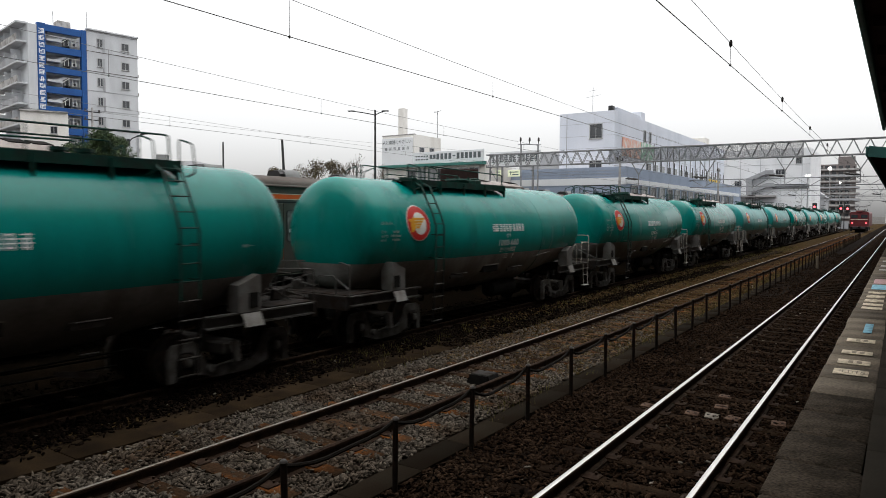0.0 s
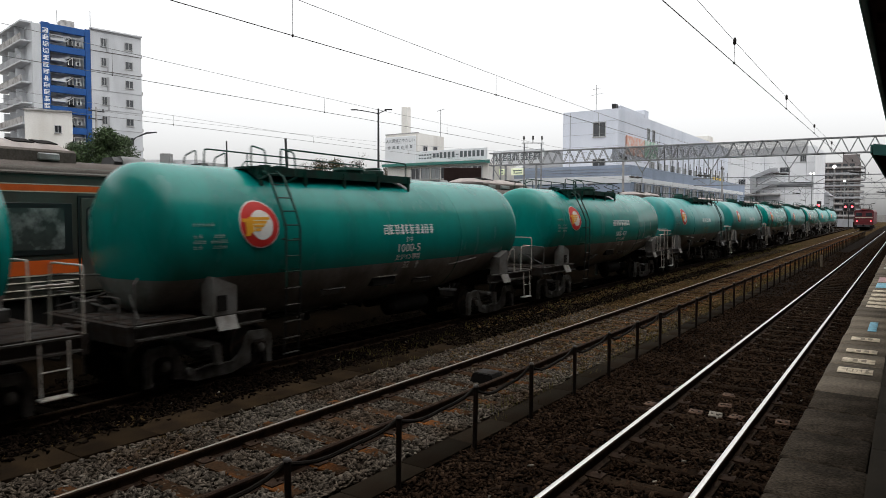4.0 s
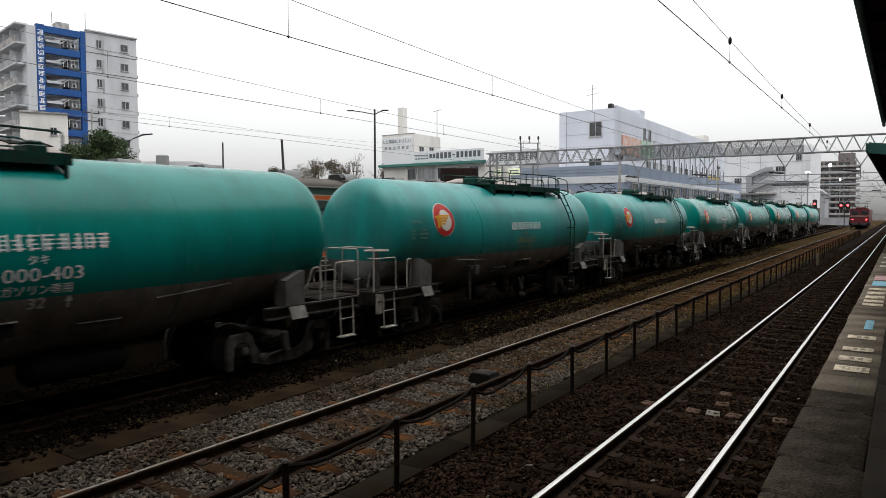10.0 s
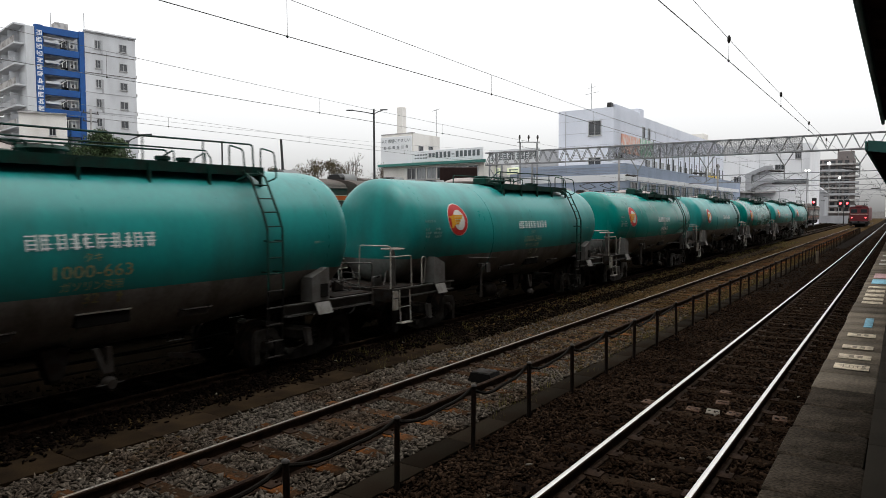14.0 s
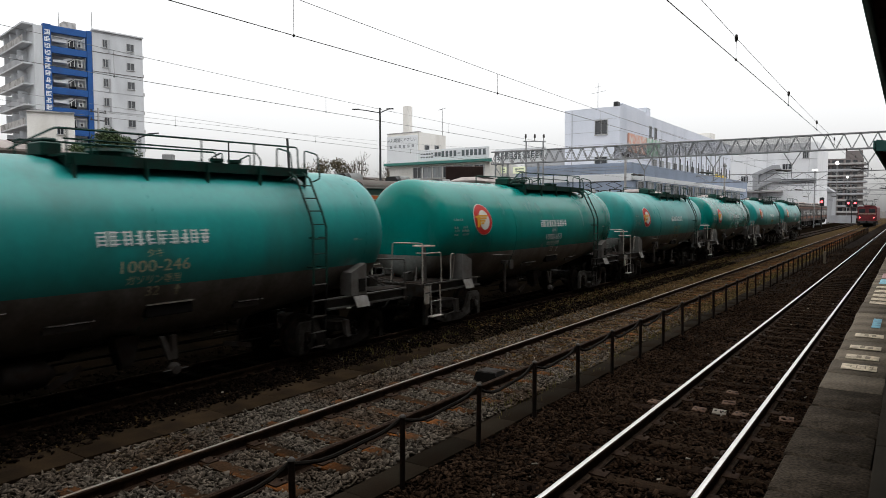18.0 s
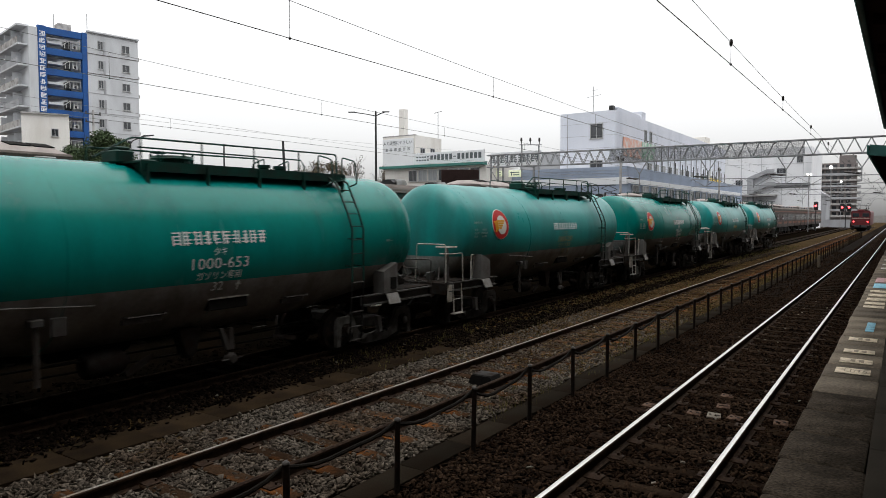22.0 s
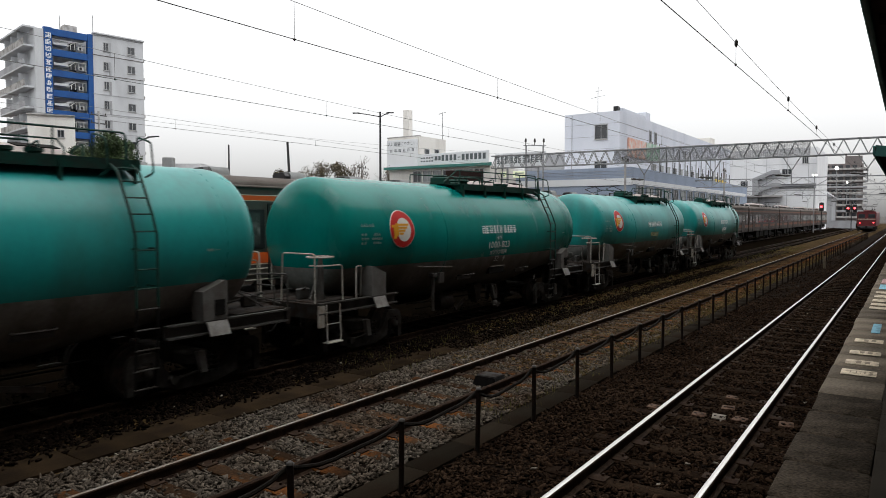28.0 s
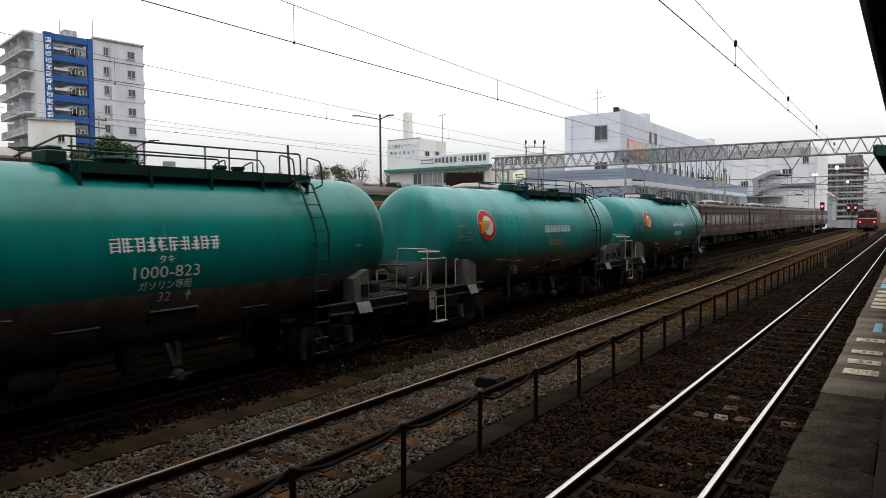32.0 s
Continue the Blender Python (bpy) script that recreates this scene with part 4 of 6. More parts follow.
        for q in (3.36, 3.62):
            part("stand_off", Mesh().cyl((s * 1.25, q, 2.3), (s * 1.52, q, 2.3), 0.014, 5).cyl((s * 1.3, q, 1.75), (s * 1.52, q, 1.75), 0.014, 5), DARKGREEN, lad)
    for ob in [o for o in w.children if o not in made]:
        ob.location.z -= 0.06
    # under the belly
    for s in (1, -1):
        for y, b in ((-0.95, 0.66), (2.1, 0.55)):
            x = tank_skin(y, 1.22, 0)[0]
            part("grab_bar", Mesh().tube(bent((s * (x - 0.05), y - b / 2, 1.2), (s * (x + 0.1), y - b / 2, 1.2), (s * (x + 0.1), y + b / 2, 1.2), (s * (x - 0.05), y + b / 2, 1.2)), 0.018, 6).box((s * (x - 0.06), y, 1.14), (0.03, b, 0.12)), FRAMEGREY, w)
        tray = part("card_tray", Mesh().box((s * 1.15, 0.55, 1.24), (0.14, 0.8, 0.2), bevel=0.01), UNDER, w)
        part("tray_edge", Mesh().box((s * 1.22, 0.55, 1.335), (0.06, 0.82, 0.02)), WHITERAIL, tray)
    for s in (1, -1):
        part("belly_strip", Mesh().tube([(s * (tank_skin(q, 1.55 - 0.1 * (q + 3.2) / 1.4, 0)[0] + 0.012), q, 1.55 - 0.1 * (q + 3.2) / 1.4) for q in (-3.2, -2.8, -2.4, -1.8)], 0.012, 5), PALEGREY, w, "thin pale angle strip")
    part("brake_cylinder", Mesh().tube([(0.75, -1.7, 0.5), (0.75, -1.65, 0.5), (0.75, -1.15, 0.5), (0.75, -1.0, 0.5)], [0.16, 0.2, 0.2, 0.08], 14), BOGIE, w)
    part("air_tank", Mesh().tube([(-0.7, -1.6, 0.55), (-0.7, -1.5, 0.55), (-0.7, -0.2, 0.55), (-0.7, -0.1, 0.55)], [0.12, 0.22, 0.22, 0.12], 14), UNDER, w)
    part("control_stand", Mesh().cyl((1.25, -2.55, 0.45), (1.25, -2.55, 1.28), 0.04, 8).box((1.25, -2.55, 1.3), (0.16, 0.16, 0.1), bevel=0.01).box((1.3, -2.28, 1.22), (0.06, 0.2, 0.26), bevel=0.01), FRAMEGREY, w, "grey control stand with a card holder")
    part("outlet_valve", Mesh().prism([(-0.2, 0.85), (0.2, 0.85), (0.09, 0.42), (-0.09, 0.42)], "x", 0.7, 0.95).cyl((0.82, 0, 0.36), (0.82, 0, 0.5), 0.1, 10), BOGIE, w)
    v = part("hanging_valve", Mesh().prism([(0.42, 0.8), (0.5, 0.8), (0.66, 0.42), (0.56, 0.42)], "x", 1.08, 1.14).prism([(0.62, 0.8), (0.7, 0.8), (0.72, 0.42), (0.62, 0.42)], "x", 1.08, 1.14), FRAMEGREY, w, "grey discharge valve hanger")
    part("valve_hub", Mesh().tube([(1.05, 0.66, 0.26), (1.12, 0.66, 0.26), (1.2, 0.66, 0.26)], [0.1, 0.11, 0.07], 12).cyl((1.16, 0.45, 0.26), (1.16, 0.87, 0.26), 0.014, 5), FRAMEGREY, v)
    for x, z in ((1.02, 0.4), (0.9, 0.52)):
        part("brake_rod", Mesh().cyl((x - 0.25, -2.6, z + 0.06), (x - 0.25, 2.7, z), 0.016, 6), UNDER, w)
    part("brake_lever", Mesh().box((0.98, -0.95, 0.42), (0.03, 0.5, 0.1), turn("X", 25)), BOGIE, w)
    part("brake_lever", Mesh().box((0.98, 2.0, 0.42), (0.03, 0.6, 0.08), turn("X", -12)), BOGIE, w)
    part("side_pipe", Mesh().tube([(0.8, -3.0, 0.62), (0.82, -2.0, 0.6), (0.8, 1.2, 0.6), (0.8, 3.0, 0.62)], 0.016, 6), UNDER, w)
    # end frames
    for e in (-1, 1):
        fr = part("end_frame", Mesh().box((0, e * 5.3, 0.86), (0.36, 2.5, 0.28), bevel=0.01).box((0, e * 6.44, 0.88), (2.5, 0.12, 0.3), bevel=0.01), BOGIE, w, "dark welded end frame")
        for s in (-1, 1):
            part("side_sill", Mesh().prism([(s * 1.3, 1.02), (s * 1.3, 0.992), (s * 1.2, 0.985), (s * 1.2, 0.83), (s * 1.3, 0.823), (s * 1.3, 0.795), (s * 1.17, 0.795), (s * 1.17, 1.02)], "y", e * 3.95, e * 6.38), FRAMEGREY, fr)
            lo, hi = (4.38, 4.84) if e < 0 else (4.58, 5.05)
            sad = part("saddle_plate", Mesh().prism([(e * lo, 1.02), (e * hi, 1.02), (e * hi, 1.62), (e * (hi - 0.03), 1.66), (e * lo, 1.49)], "x", s * 1.0, s * 1.31), SADDLEGREY, fr, "grey saddle that carries the barrel")
            part("foot_plate", Mesh().prism([(s * 1.31, 1.0), (s * 1.33, 1.0), (s * 1.43, 0.78), (s * 1.41, 0.78)], "y", e * (lo + 0.05), e * (hi - 0.02)), PALEGREY, sad, "pale sloping foot plate")
            if e > 0:
                part("card_holder", Mesh().box((s * 1.325, e * (lo + hi) / 2 + 0.08, 1.22), (0.02, 0.2, 0.26), bevel=0.006), UNDER, sad)
        for k in range(4):
            part("deck_plate", Mesh().box((-0.93 + 0.62 * k, e * 5.85, 1.035), (0.56, 1.12, 0.03), bevel=0.008), BOGIE, fr)
        part("coupler", Mesh().box((0, e * 6.55, 0.86), (0.2, 0.3, 0.2), bevel=0.03).box((0.05, e * 6.71, 0.86), (0.26, 0.14, 0.26), bevel=0.04), BOGIE, fr, "steel knuckle coupler")
        part("air_hose", Mesh().tube([(0.35, e * 6.48, 0.8), (0.36, e * 6.6, 0.6), (0.3, e * 6.7, 0.45), (0.2, e * 6.78, 0.42)], 0.025, 7), UNDER, fr)
        for s in (-1, 1):
            if e < 0:
                part("step", Mesh().tube(bent((s * 1.3, -6.2, 0.98), (s * 1.33, -6.2, 0.24), (s * 1.33, -5.82, 0.24), (s * 1.3, -5.82, 0.98)), 0.014, 6).cyl((s * 1.32, -6.2, 0.6), (s * 1.32, -5.82, 0.6), 0.011, 6), WHITERAIL, fr, "white-edged step below the end platform")
                part("step_tread", Mesh().box((s * 1.30, -6.01, 0.235), (0.16, 0.42, 0.025), bevel=0.005), WHITERAIL, fr)
                part("end_rail", Mesh().tube(bent((s * 1.24, -6.44, 1.03), (s * 1.24, -6.44, 1.98), (s * 0.35, -6.44, 1.98), (s * 0.3, -6.44, 1.03)), 0.016, 7), WHITERAIL, fr, "white tubular end rail")
                part("side_rail", Mesh().tube(bent((s * 1.0, -6.35, 1.74), (s * 1.27, -6.3, 1.74), (s * 1.27, -5.72, 1.74), (s * 1.27, -5.70, 1.03)), 0.016, 7), WHITERAIL, fr, "white tubular side rail")
                part("grab_post", Mesh().tube(bent((s * 1.27, -5.3, 1.03), (s * 1.27, -5.3, 1.68), (s * 1.26, -5.12, 1.68), (s * 1.1, -4.98, 1.03)), 0.016, 7), WHITERAIL, fr)
            else:
                part("end_rail", Mesh().tube(bent((s * 1.27, 6.4, 1.0), (s * 1.27, 6.4, 1.66), (s * 0.7, 6.0, 1.66), (s * 0.3, 5.75, 1.66)), 0.016, 7), FRAMEGREY, fr, "grey tubular end rail")
                part("end_rail", Mesh().tube(bent((s * 0.9, 6.42, 1.03), (s * 0.9, 6.42, 1.42), (s * 0.4, 6.42, 1.42), (s * 0.4, 6.42, 1.03)), 0.014, 6), FRAMEGREY, fr)
                part("cross_rail", Mesh().cyl((s * 1.2, 6.3, 1.12), (s * 0.3, 5.9, 1.38), 0.014, 6), FRAMEGREY, fr)
        part("brake_rigging", Mesh().box((0.55, e * 6.1, 1.15), (0.12, 0.3, 0.22), bevel=0.02).cyl((0.2, e * 5.9, 1.1), (0.8, e * 6.25, 1.3), 0.025, 6).cyl((0.85, e * 6.2, 1.05), (0.6, e * 5.8, 1.35), 0.02, 6), FRAMEGREY, fr)
    stand = part("hand_brake", Mesh().tube([(1.0, -6.05, 1.03), (1.0, -6.05, 1.2), (1.0, -6.05, 1.75), (1.0, -6.05, 1.88)], [0.1, 0.065, 0.06, 0.03], 10), FRAMEGREY, w, "grey hand brake column")
    hw = Mesh().tube([(1.0 + 0.26 * math.cos(a), -6.05 + 0.26 * math.sin(a), 1.9) for a in np.linspace(0, 2 * math.pi, 25)[:-1]], 0.018, 6, closed=True)
    for k in range(4):
        a = math.pi / 2 * k
        hw.cyl((1.0, -6.05, 1.89), (1.0 + 0.25 * math.cos(a), -6.05 + 0.25 * math.sin(a), 1.9), 0.014, 5)
    part("brake_wheel", hw, WHITERAIL, stand, "pale hand wheel")
    part("lamp_box", Mesh().box((1.26, -6.3, 0.76), (0.06, 0.18, 0.44), bevel=0.015), WHITERAIL, w, "pale marker box")
    # bogies
    bm, ws = bogie_mesh().data("bogie", BOGIEGREY), wheelset_mesh().data("wheelset", WHEELWHITE)
    box = Mesh().box((0, 0, 0), (0.16, 0.26, 0.26), bevel=0.03).cyl((-0.05, 0, 0), (0.11, 0, 0), 0.09, 12).data("axle_box", BOGIE)
    cap = Mesh().tube([(0, 0, 0), (0.03, 0, 0), (0.045, 0, 0)], [0.085, 0.085, 0.05], 12).data("axle_cap", BOGIEGREY)
    damper = Mesh().prism([(-0.02, 0.13), (0.09, 0.13), (0.04, 0.48), (-0.09, 0.48)], "x", 0.94, 1.04).data("damper_box", PALEGREY)
    link = Mesh().cyl((0.98, -0.02, 0.16), (0.98, -0.52, 0.1), 0.025, 8).cyl((0.92, -0.52, 0.1), (1.04, -0.52, 0.1), 0.07, 10).data("link_rod", BOGIEGREY)
    spring = Mesh().tube([(0.075 * math.cos(a), 0.075 * math.sin(a), 0.028 * a / 2) for a in np.linspace(0, 22, 60)], 0.018, 5).data("spring", BOGIE)
    beam = Mesh().box((0, 0, 0), (0.06, 0.7, 0.05), bevel=0.01).cyl((0.02, -0.3, -0.1), (0.02, 0.3, 0.02), 0.03, 6).data("brake_beam", FRAMEGREY)
    for e in (-1, 1):
        bog = part("bogie", bm, None, w, "grimy cast bogie", at=pose(0, 4.76 if e > 0 else -4.64, 0))
        for s in (-1, 1):
            for d in (-0.96, 0.96):
                ab = part("axle_box", box, None, bog, at=pose(s * 0.88, d, 0.27, 0, 0, 0 if s > 0 else 180))
                part("axle_cap", cap, None, ab, at=pose(0.1, 0, 0))
            for d in (0.16, 0.3):
                part("spring", spring, None, bog, at=pose(s * 0.9, d, 0.11))
            part("damper_box", damper, None, bog, "pale damper box", at=pose(0, 0, 0, 0, 0, 0 if s > 0 else 180))
            part("link_rod", link, None, bog, at=pose(0, 0, 0, 0, 0, 0 if s > 0 else 180))
        for d in (-0.96, 0.96):
            part("wheelset", ws, None, w, "pair of steel wheels on an axle", at=pose(0, (4.76 if e > 0 else -4.64) + d, 0.27))
    return w


def wagon_lettering(w, number, ink, flip):
    """Owner's name as plain bars, then the type, running number and load in letters."""
    at = pose(0, 0, 0, 0, 0, 180 if flip else 0)
    name = Mesh()
    block = lambda bm, y0, y1, z0, z1, off: plate(bm, [(y0, z0), (y1, z0), (y1, z1), (y0, z1)], off)
    rng = random.Random(4)
    for k in range(10):
        y = 0.34 - 0.83 + 0.185 * k
        for z in (2.44, 2.385, 2.33, 2.275):
            a, b = (-0.075, 0.075) if rng.random() < 0.45 else sorted((rng.uniform(-0.075, 0.0), rng.uniform(0.02, 0.075)))
            block(name, y + a, y + b, z - 0.0095, z + 0.0095, 0.006)
        for q in rng.sample((-0.062, -0.03, 0.0, 0.03, 0.062), 2):
            block(name, y + q - 0.011, y + q + 0.011, rng.choice((2.245, 2.245, 2.3)), rng.choice((2.46, 2.46, 2.4)), 0.008)
    part("owner_lettering", name, LETTER, w, "line of white bars", at)
    part("type_lettering", wrapped(Mesh(), "タキ", 0.14, 0.3, 2.12, 0.006), ink, w, "", at)
    digits = Mesh()
    if number:
        wrapped(digits, number, 0.255, 0.3, 1.93, 0.006, 1.22)
    else:
        for k in range(7):
            block(digits, 0.15 * k - 0.22, 0.15 * k - 0.12, 1.84, 2.02, 0.006)
    part("number_lettering", digits, ink, w, "painted running number", at)
    part("cargo_lettering", wrapped(Mesh(), "ガソリン専用", 0.15, 0.3, 1.73, 0.006), ink, w, "", at)
    part("load_lettering", wrapped(Mesh(), "32", 0.21, 0.3, 1.55, 0.006, 1.15), ink, w, "", at)
    part("arrow_mark", plate(Mesh(), [(0.7, 1.46), (0.73, 1.46), (0.73, 1.55), (0.77, 1.55), (0.715, 1.63), (0.66, 1.55), (0.7, 1.55)], 0.006), ink, w, "", at)


# ---- parked trains ----
def rounded(a, b, r):
    """The outline of a rounded rectangle of half sizes a and b."""
    return [(sx * (a - r) + r * math.cos(radians(w)), sz * (b - r) + r * math.sin(radians(w))) for sx, sz, w0 in ((1, 1, 0), (-1, 1, 90), (-1, -1, 180), (1, -1, 270)) for w in (w0, w0 + 30, w0 + 60, w0 + 90)]


def build_car():
    """One commuter coach, 20 m, four pairs of doors a side; y runs along it from its middle."""
    c = thing("train_coach", "parked stainless commuter train coach with orange bands", "train coach", group="coaches of the parked train")
    L = 9.75
    sec = [(-1.36, 1.05), (-1.40, 1.2), (-1.40, 3.45), (-1.33, 3.58), (1.33, 3.58), (1.40, 3.45), (1.40, 1.2), (1.36, 1.05)]
    part("body", Mesh().prism(sec, "y", -L, L), STAINLESS, c, "dull stainless steel body", smooth=25)
    roof = [(1.38 * math.cos(radians(a)), 3.5 + 0.28 * math.sin(radians(a))) for a in range(0, 181, 15)]
    part("roof", Mesh().prism(roof + [(-1.38, 3.46), (1.38, 3.46)], "y", -L + 0.02, L - 0.02), TRAINROOF, c, "sooty grey roof")
    for s in (1, -1):
        x = s * 1.404
        part("upper_band", Mesh().box((x, 0, 3.165), (0.012, 2 * L, 0.115)), ORANGE, c, "orange band above the windows")
        for z in (3.095, 3.235):
            part("band_line", Mesh().box((x, 0, z), (0.013, 2 * L, 0.02)), CREAMLINE, c)
        part("lower_band", Mesh().box((x, 0, 1.645), (0.012, 2 * L, 0.27)), ORANGE, c, "orange band below the windows")
        part("band_line", Mesh().box((x, 0, 1.49), (0.013, 2 * L, 0.025)), CREAMLINE, c)
        # the cream colour of these beads stands in for light glancing off steel ribs
        for z in (1.37, 1.23, 1.09):
            part("body_bead", Mesh().box((s * (1.405 if z > 1.2 else 1.385), 0, z), (0.02, 2 * L, 0.022), bevel=0.004), CREAMLINE, c, "pressed bead with its sheen put into a cream colour")
        part("gutter", Mesh().box((s * 1.41, 0, 3.44), (0.05, 2 * L, 0.05), bevel=0.01), TRAINROOF, c)
        for k in range(4):
            y = -7.2 + 4.8 * k
            for q in (-1, 1):
                leaf = part("door_leaf", Mesh().box((s * 1.412, y + q * 0.33, 2.06), (0.03, 0.645, 1.86), bevel=0.008), STAINLESS, c, "sliding door leaf")
                rim = [(y + q * 0.33 + u, 2.38 + v) for u, v in rounded(0.23, 0.44, 0.09)]
                part("door_window", Mesh().prism(rim, "x", s * 1.422, s * 1.434), BLACKTRIM, leaf)
                part("door_pane", Mesh().prism([(y + q * 0.33 + u, 2.38 + v) for u, v in rounded(0.2, 0.41, 0.08)], "x", s * 1.430, s * 1.438), COACHPANE, leaf)
                # pale strip painted for the reflection and bright interior in the door pane
                part("door_notice", Mesh().box((s * 1.441, y + q * 0.33 + 0.07, 2.42), (0.003, 0.1, 0.5)), CURTAIN, leaf)
                part("door_sticker", Mesh().box((s * 1.445, y + q * 0.24, 2.26), (0.003, 0.13, 0.09)), WHITEPAPER, leaf)
            part("door_frame", Mesh().box((s * 1.41, y, 3.015), (0.03, 1.42, 0.04)).box((s * 1.41, y - 0.70, 2.05), (0.03, 0.04, 1.9)).box((s * 1.41, y + 0.70, 2.05), (0.03, 0.04, 1.9)), BLACKTRIM, c)
        for k in range(3):
            y = -4.8 + 4.8 * k
            for q in (-0.82, 0.82):
                win = part("window", Mesh().box((s * 1.41, y + q, 2.38), (0.022, 1.5, 1.0), bevel=0.006), BLACKTRIM, c, "black-framed window")
                part("pane", Mesh().prism([(y + q + u, 2.38 + v) for u, v in rounded(0.6, 0.4, 0.07)], "x", s * 1.418, s * 1.427), COACHPANE, win)
        for y in (-8.85, 8.85):
            win = part("window", Mesh().box((s * 1.41, y, 2.38), (0.022, 1.1, 1.0), bevel=0.006), BLACKTRIM, c)
            part("pane", Mesh().prism([(y + u, 2.38 + v) for u, v in rounded(0.4, 0.4, 0.07)], "x", s * 1.418, s * 1.427), COACHPANE, win)
    for e in (-1, 1):
        part("end_door", Mesh().box((0, e * (L + 0.01), 2.1), (0.8, 0.03, 1.9), bevel=0.01), GREYWALL, c)
        part("gangway", Mesh().box((0, e * (L + 0.122), 2.1), (1.2, 0.24, 2.1), bevel=0.03), UNDER, c, "black gangway bellows")
        part("coupler", Mesh().box((0, e * (L - 0.15), 0.8), (0.5, 0.76, 0.4), bevel=0.04).box((0, e * (L - 0.6), 0.75), (2.2, 0.5, 0.5), bevel=0.04), UNDER, c)
        bog = part("bogie", Mesh().box((0, e * 6.9, 0.55), (1.9, 2.6, 0.3), bevel=0.05).box((1.0, e * 6.9, 0.5), (0.12, 2.9, 0.26), bevel=0.04).box((-1.0, e * 6.9, 0.5), (0.12, 2.9, 0.26), bevel=0.04), UNDER, c)
        for d in (-1.05, 1.05):
            part("wheelset", Mesh().cyl((-0.66, e * 6.9 + d, 0.43), (-0.53, e * 6.9 + d, 0.43), 0.43, 20).cyl((0.53, e * 6.9 + d, 0.43), (0.66, e * 6.9 + d, 0.43), 0.43, 20).cyl((-0.6, e * 6.9 + d, 0.43), (0.6, e * 6.9 + d, 0.43), 0.07, 8), UNDER, bog)
    for y, d in ((-4.2, 1.6), (-1.8, 2.2), (1.2, 2.4), (3.9, 1.6)):
        part("underfloor_box", Mesh().box((0.85, y, 0.72), (0.9, d, 0.62), bevel=0.03).box((-0.85, y, 0.72), (0.9, d * 0.8, 0.55), bevel=0.03), UNDER, c)
    ac = part("air_conditioner", Mesh().prism([(-0.98, 3.62), (0.98, 3.62), (0.98, 3.9), (0.92, 3.95), (-0.92, 3.95), (-0.98, 3.9)], "y", -1.9, 1.9), TRAINROOF, c, "sooty roof air conditioner under a pale cover")
    part("cover", Mesh().rings([[(x * k, y, 3.94 + (z - 3.94) * q) for x, z in ((-0.9, 3.94), (-0.8, 4.06), (-0.4, 4.15), (0.4, 4.15), (0.8, 4.06), (0.9, 3.94))] for y, k, q in ((-1.85, 1, 0.3), (-1.6, 1, 1), (1.6, 1, 1), (1.85, 1, 0.3))]), ROOFPALE, ac, "pale arched cover")
    for s in (1, -1):
        for y in (-1.45, -1.0, 1.0, 1.45):
            grille = part("grille", Mesh().box((s * 0.6, y, 4.118), (0.4, 0.38, 0.02), turn("Y", s * 13)), UNDER, ac)
            for k in range(4):
                part("louvre", Mesh().box((s * (0.46 + 0.09 * k), y, 4.156 - 0.021 * k), (0.012, 0.36, 0.012)), TRAINROOF, grille)
        for y, d in ((-1.3, 0.5), (-0.2, 0.7), (1.35, 0.4)):
            part("side_box", Mesh().box((s * 1.0, y, 3.8), (0.1, d, 0.14), bevel=0.02), VENTGREY, ac)
    for y in (-8.95, -6.35, -3.75, 3.48, 5.8, 8.5):
        vent = part("roof_vent", Mesh().prism([(-0.3, 3.7), (0.3, 3.7), (0.3, 3.86), (0.2, 3.98), (-0.2, 3.98), (-0.3, 3.86)], "y", y - 0.16, y + 0.4), VENTGREY, c, "pale grey roof ventilator with a dark mouth")
        part("vent_mouth", Mesh().prism([(-0.27, 3.72), (0.27, 3.72), (0.27, 3.85), (0.18, 3.95), (-0.18, 3.95), (-0.27, 3.85)], "y", y - 0.36, y - 0.17), BLACKTRIM, vent)
    return c


def pantograph(parent, y, z):
    """A folded diamond frame on insulators."""
    m = Mesh()
    for x in (-0.7, 0.7):
        for q in (-0.9, 0.9):
            m.cyl((x, y + q, z - 0.25), (x, y + q, z), 0.05, 8)
        m.cyl((x, y - 0.9, z), (x, y + 0.9, z), 0.03, 6)
        m.cyl((x, y - 0.2, z + 0.05), (x * 0.9, y + 1.3, z + 0.25), 0.02, 6).cyl((x * 0.9, y + 1.3, z + 0.25), (x * 0.8, y, z + 0.45), 0.02, 6)
        m.cyl((x, y + 0.2, z + 0.05), (x * 0.9, y - 1.3, z + 0.25), 0.02, 6).cyl((x * 0.9, y - 1.3, z + 0.25), (x * 0.8, y, z + 0.45), 0.02, 6)
    m.cyl((-0.95, y - 0.15, z + 0.47), (0.95, y - 0.15, z + 0.47), 0.025, 6).cyl((-0.95, y + 0.15, z + 0.47), (0.95, y + 0.15, z + 0.47), 0.025, 6)
    part("pantograph", m, DARKSTEEL, parent, "folded dark pantograph")


def parked_train():
    car = build_car()
    car.matrix_basis = pose(EMU_X, 5.38, 0)
    for i in range(1, 8):
        c = copy_thing(car, pose(EMU_X, 5.38 + 20 * i, 0))
        if i > 1:
            for ch in c.children:
                kind = ch.name.split(".")[0]
                if kind in ("upper_band", "lower_band", "body", "door_leaf", "body_bead", "band_line"):
                    ch.material_slots[0].link = "OBJECT"
                    ch.material_slots[0].material = BROWNBAND if kind.endswith("band") else STAINLESS if kind.startswith("b") and kind != "body" else COACHBROWN
        if i in (2, 5):
            pantograph(c, -6.6, 4.0)


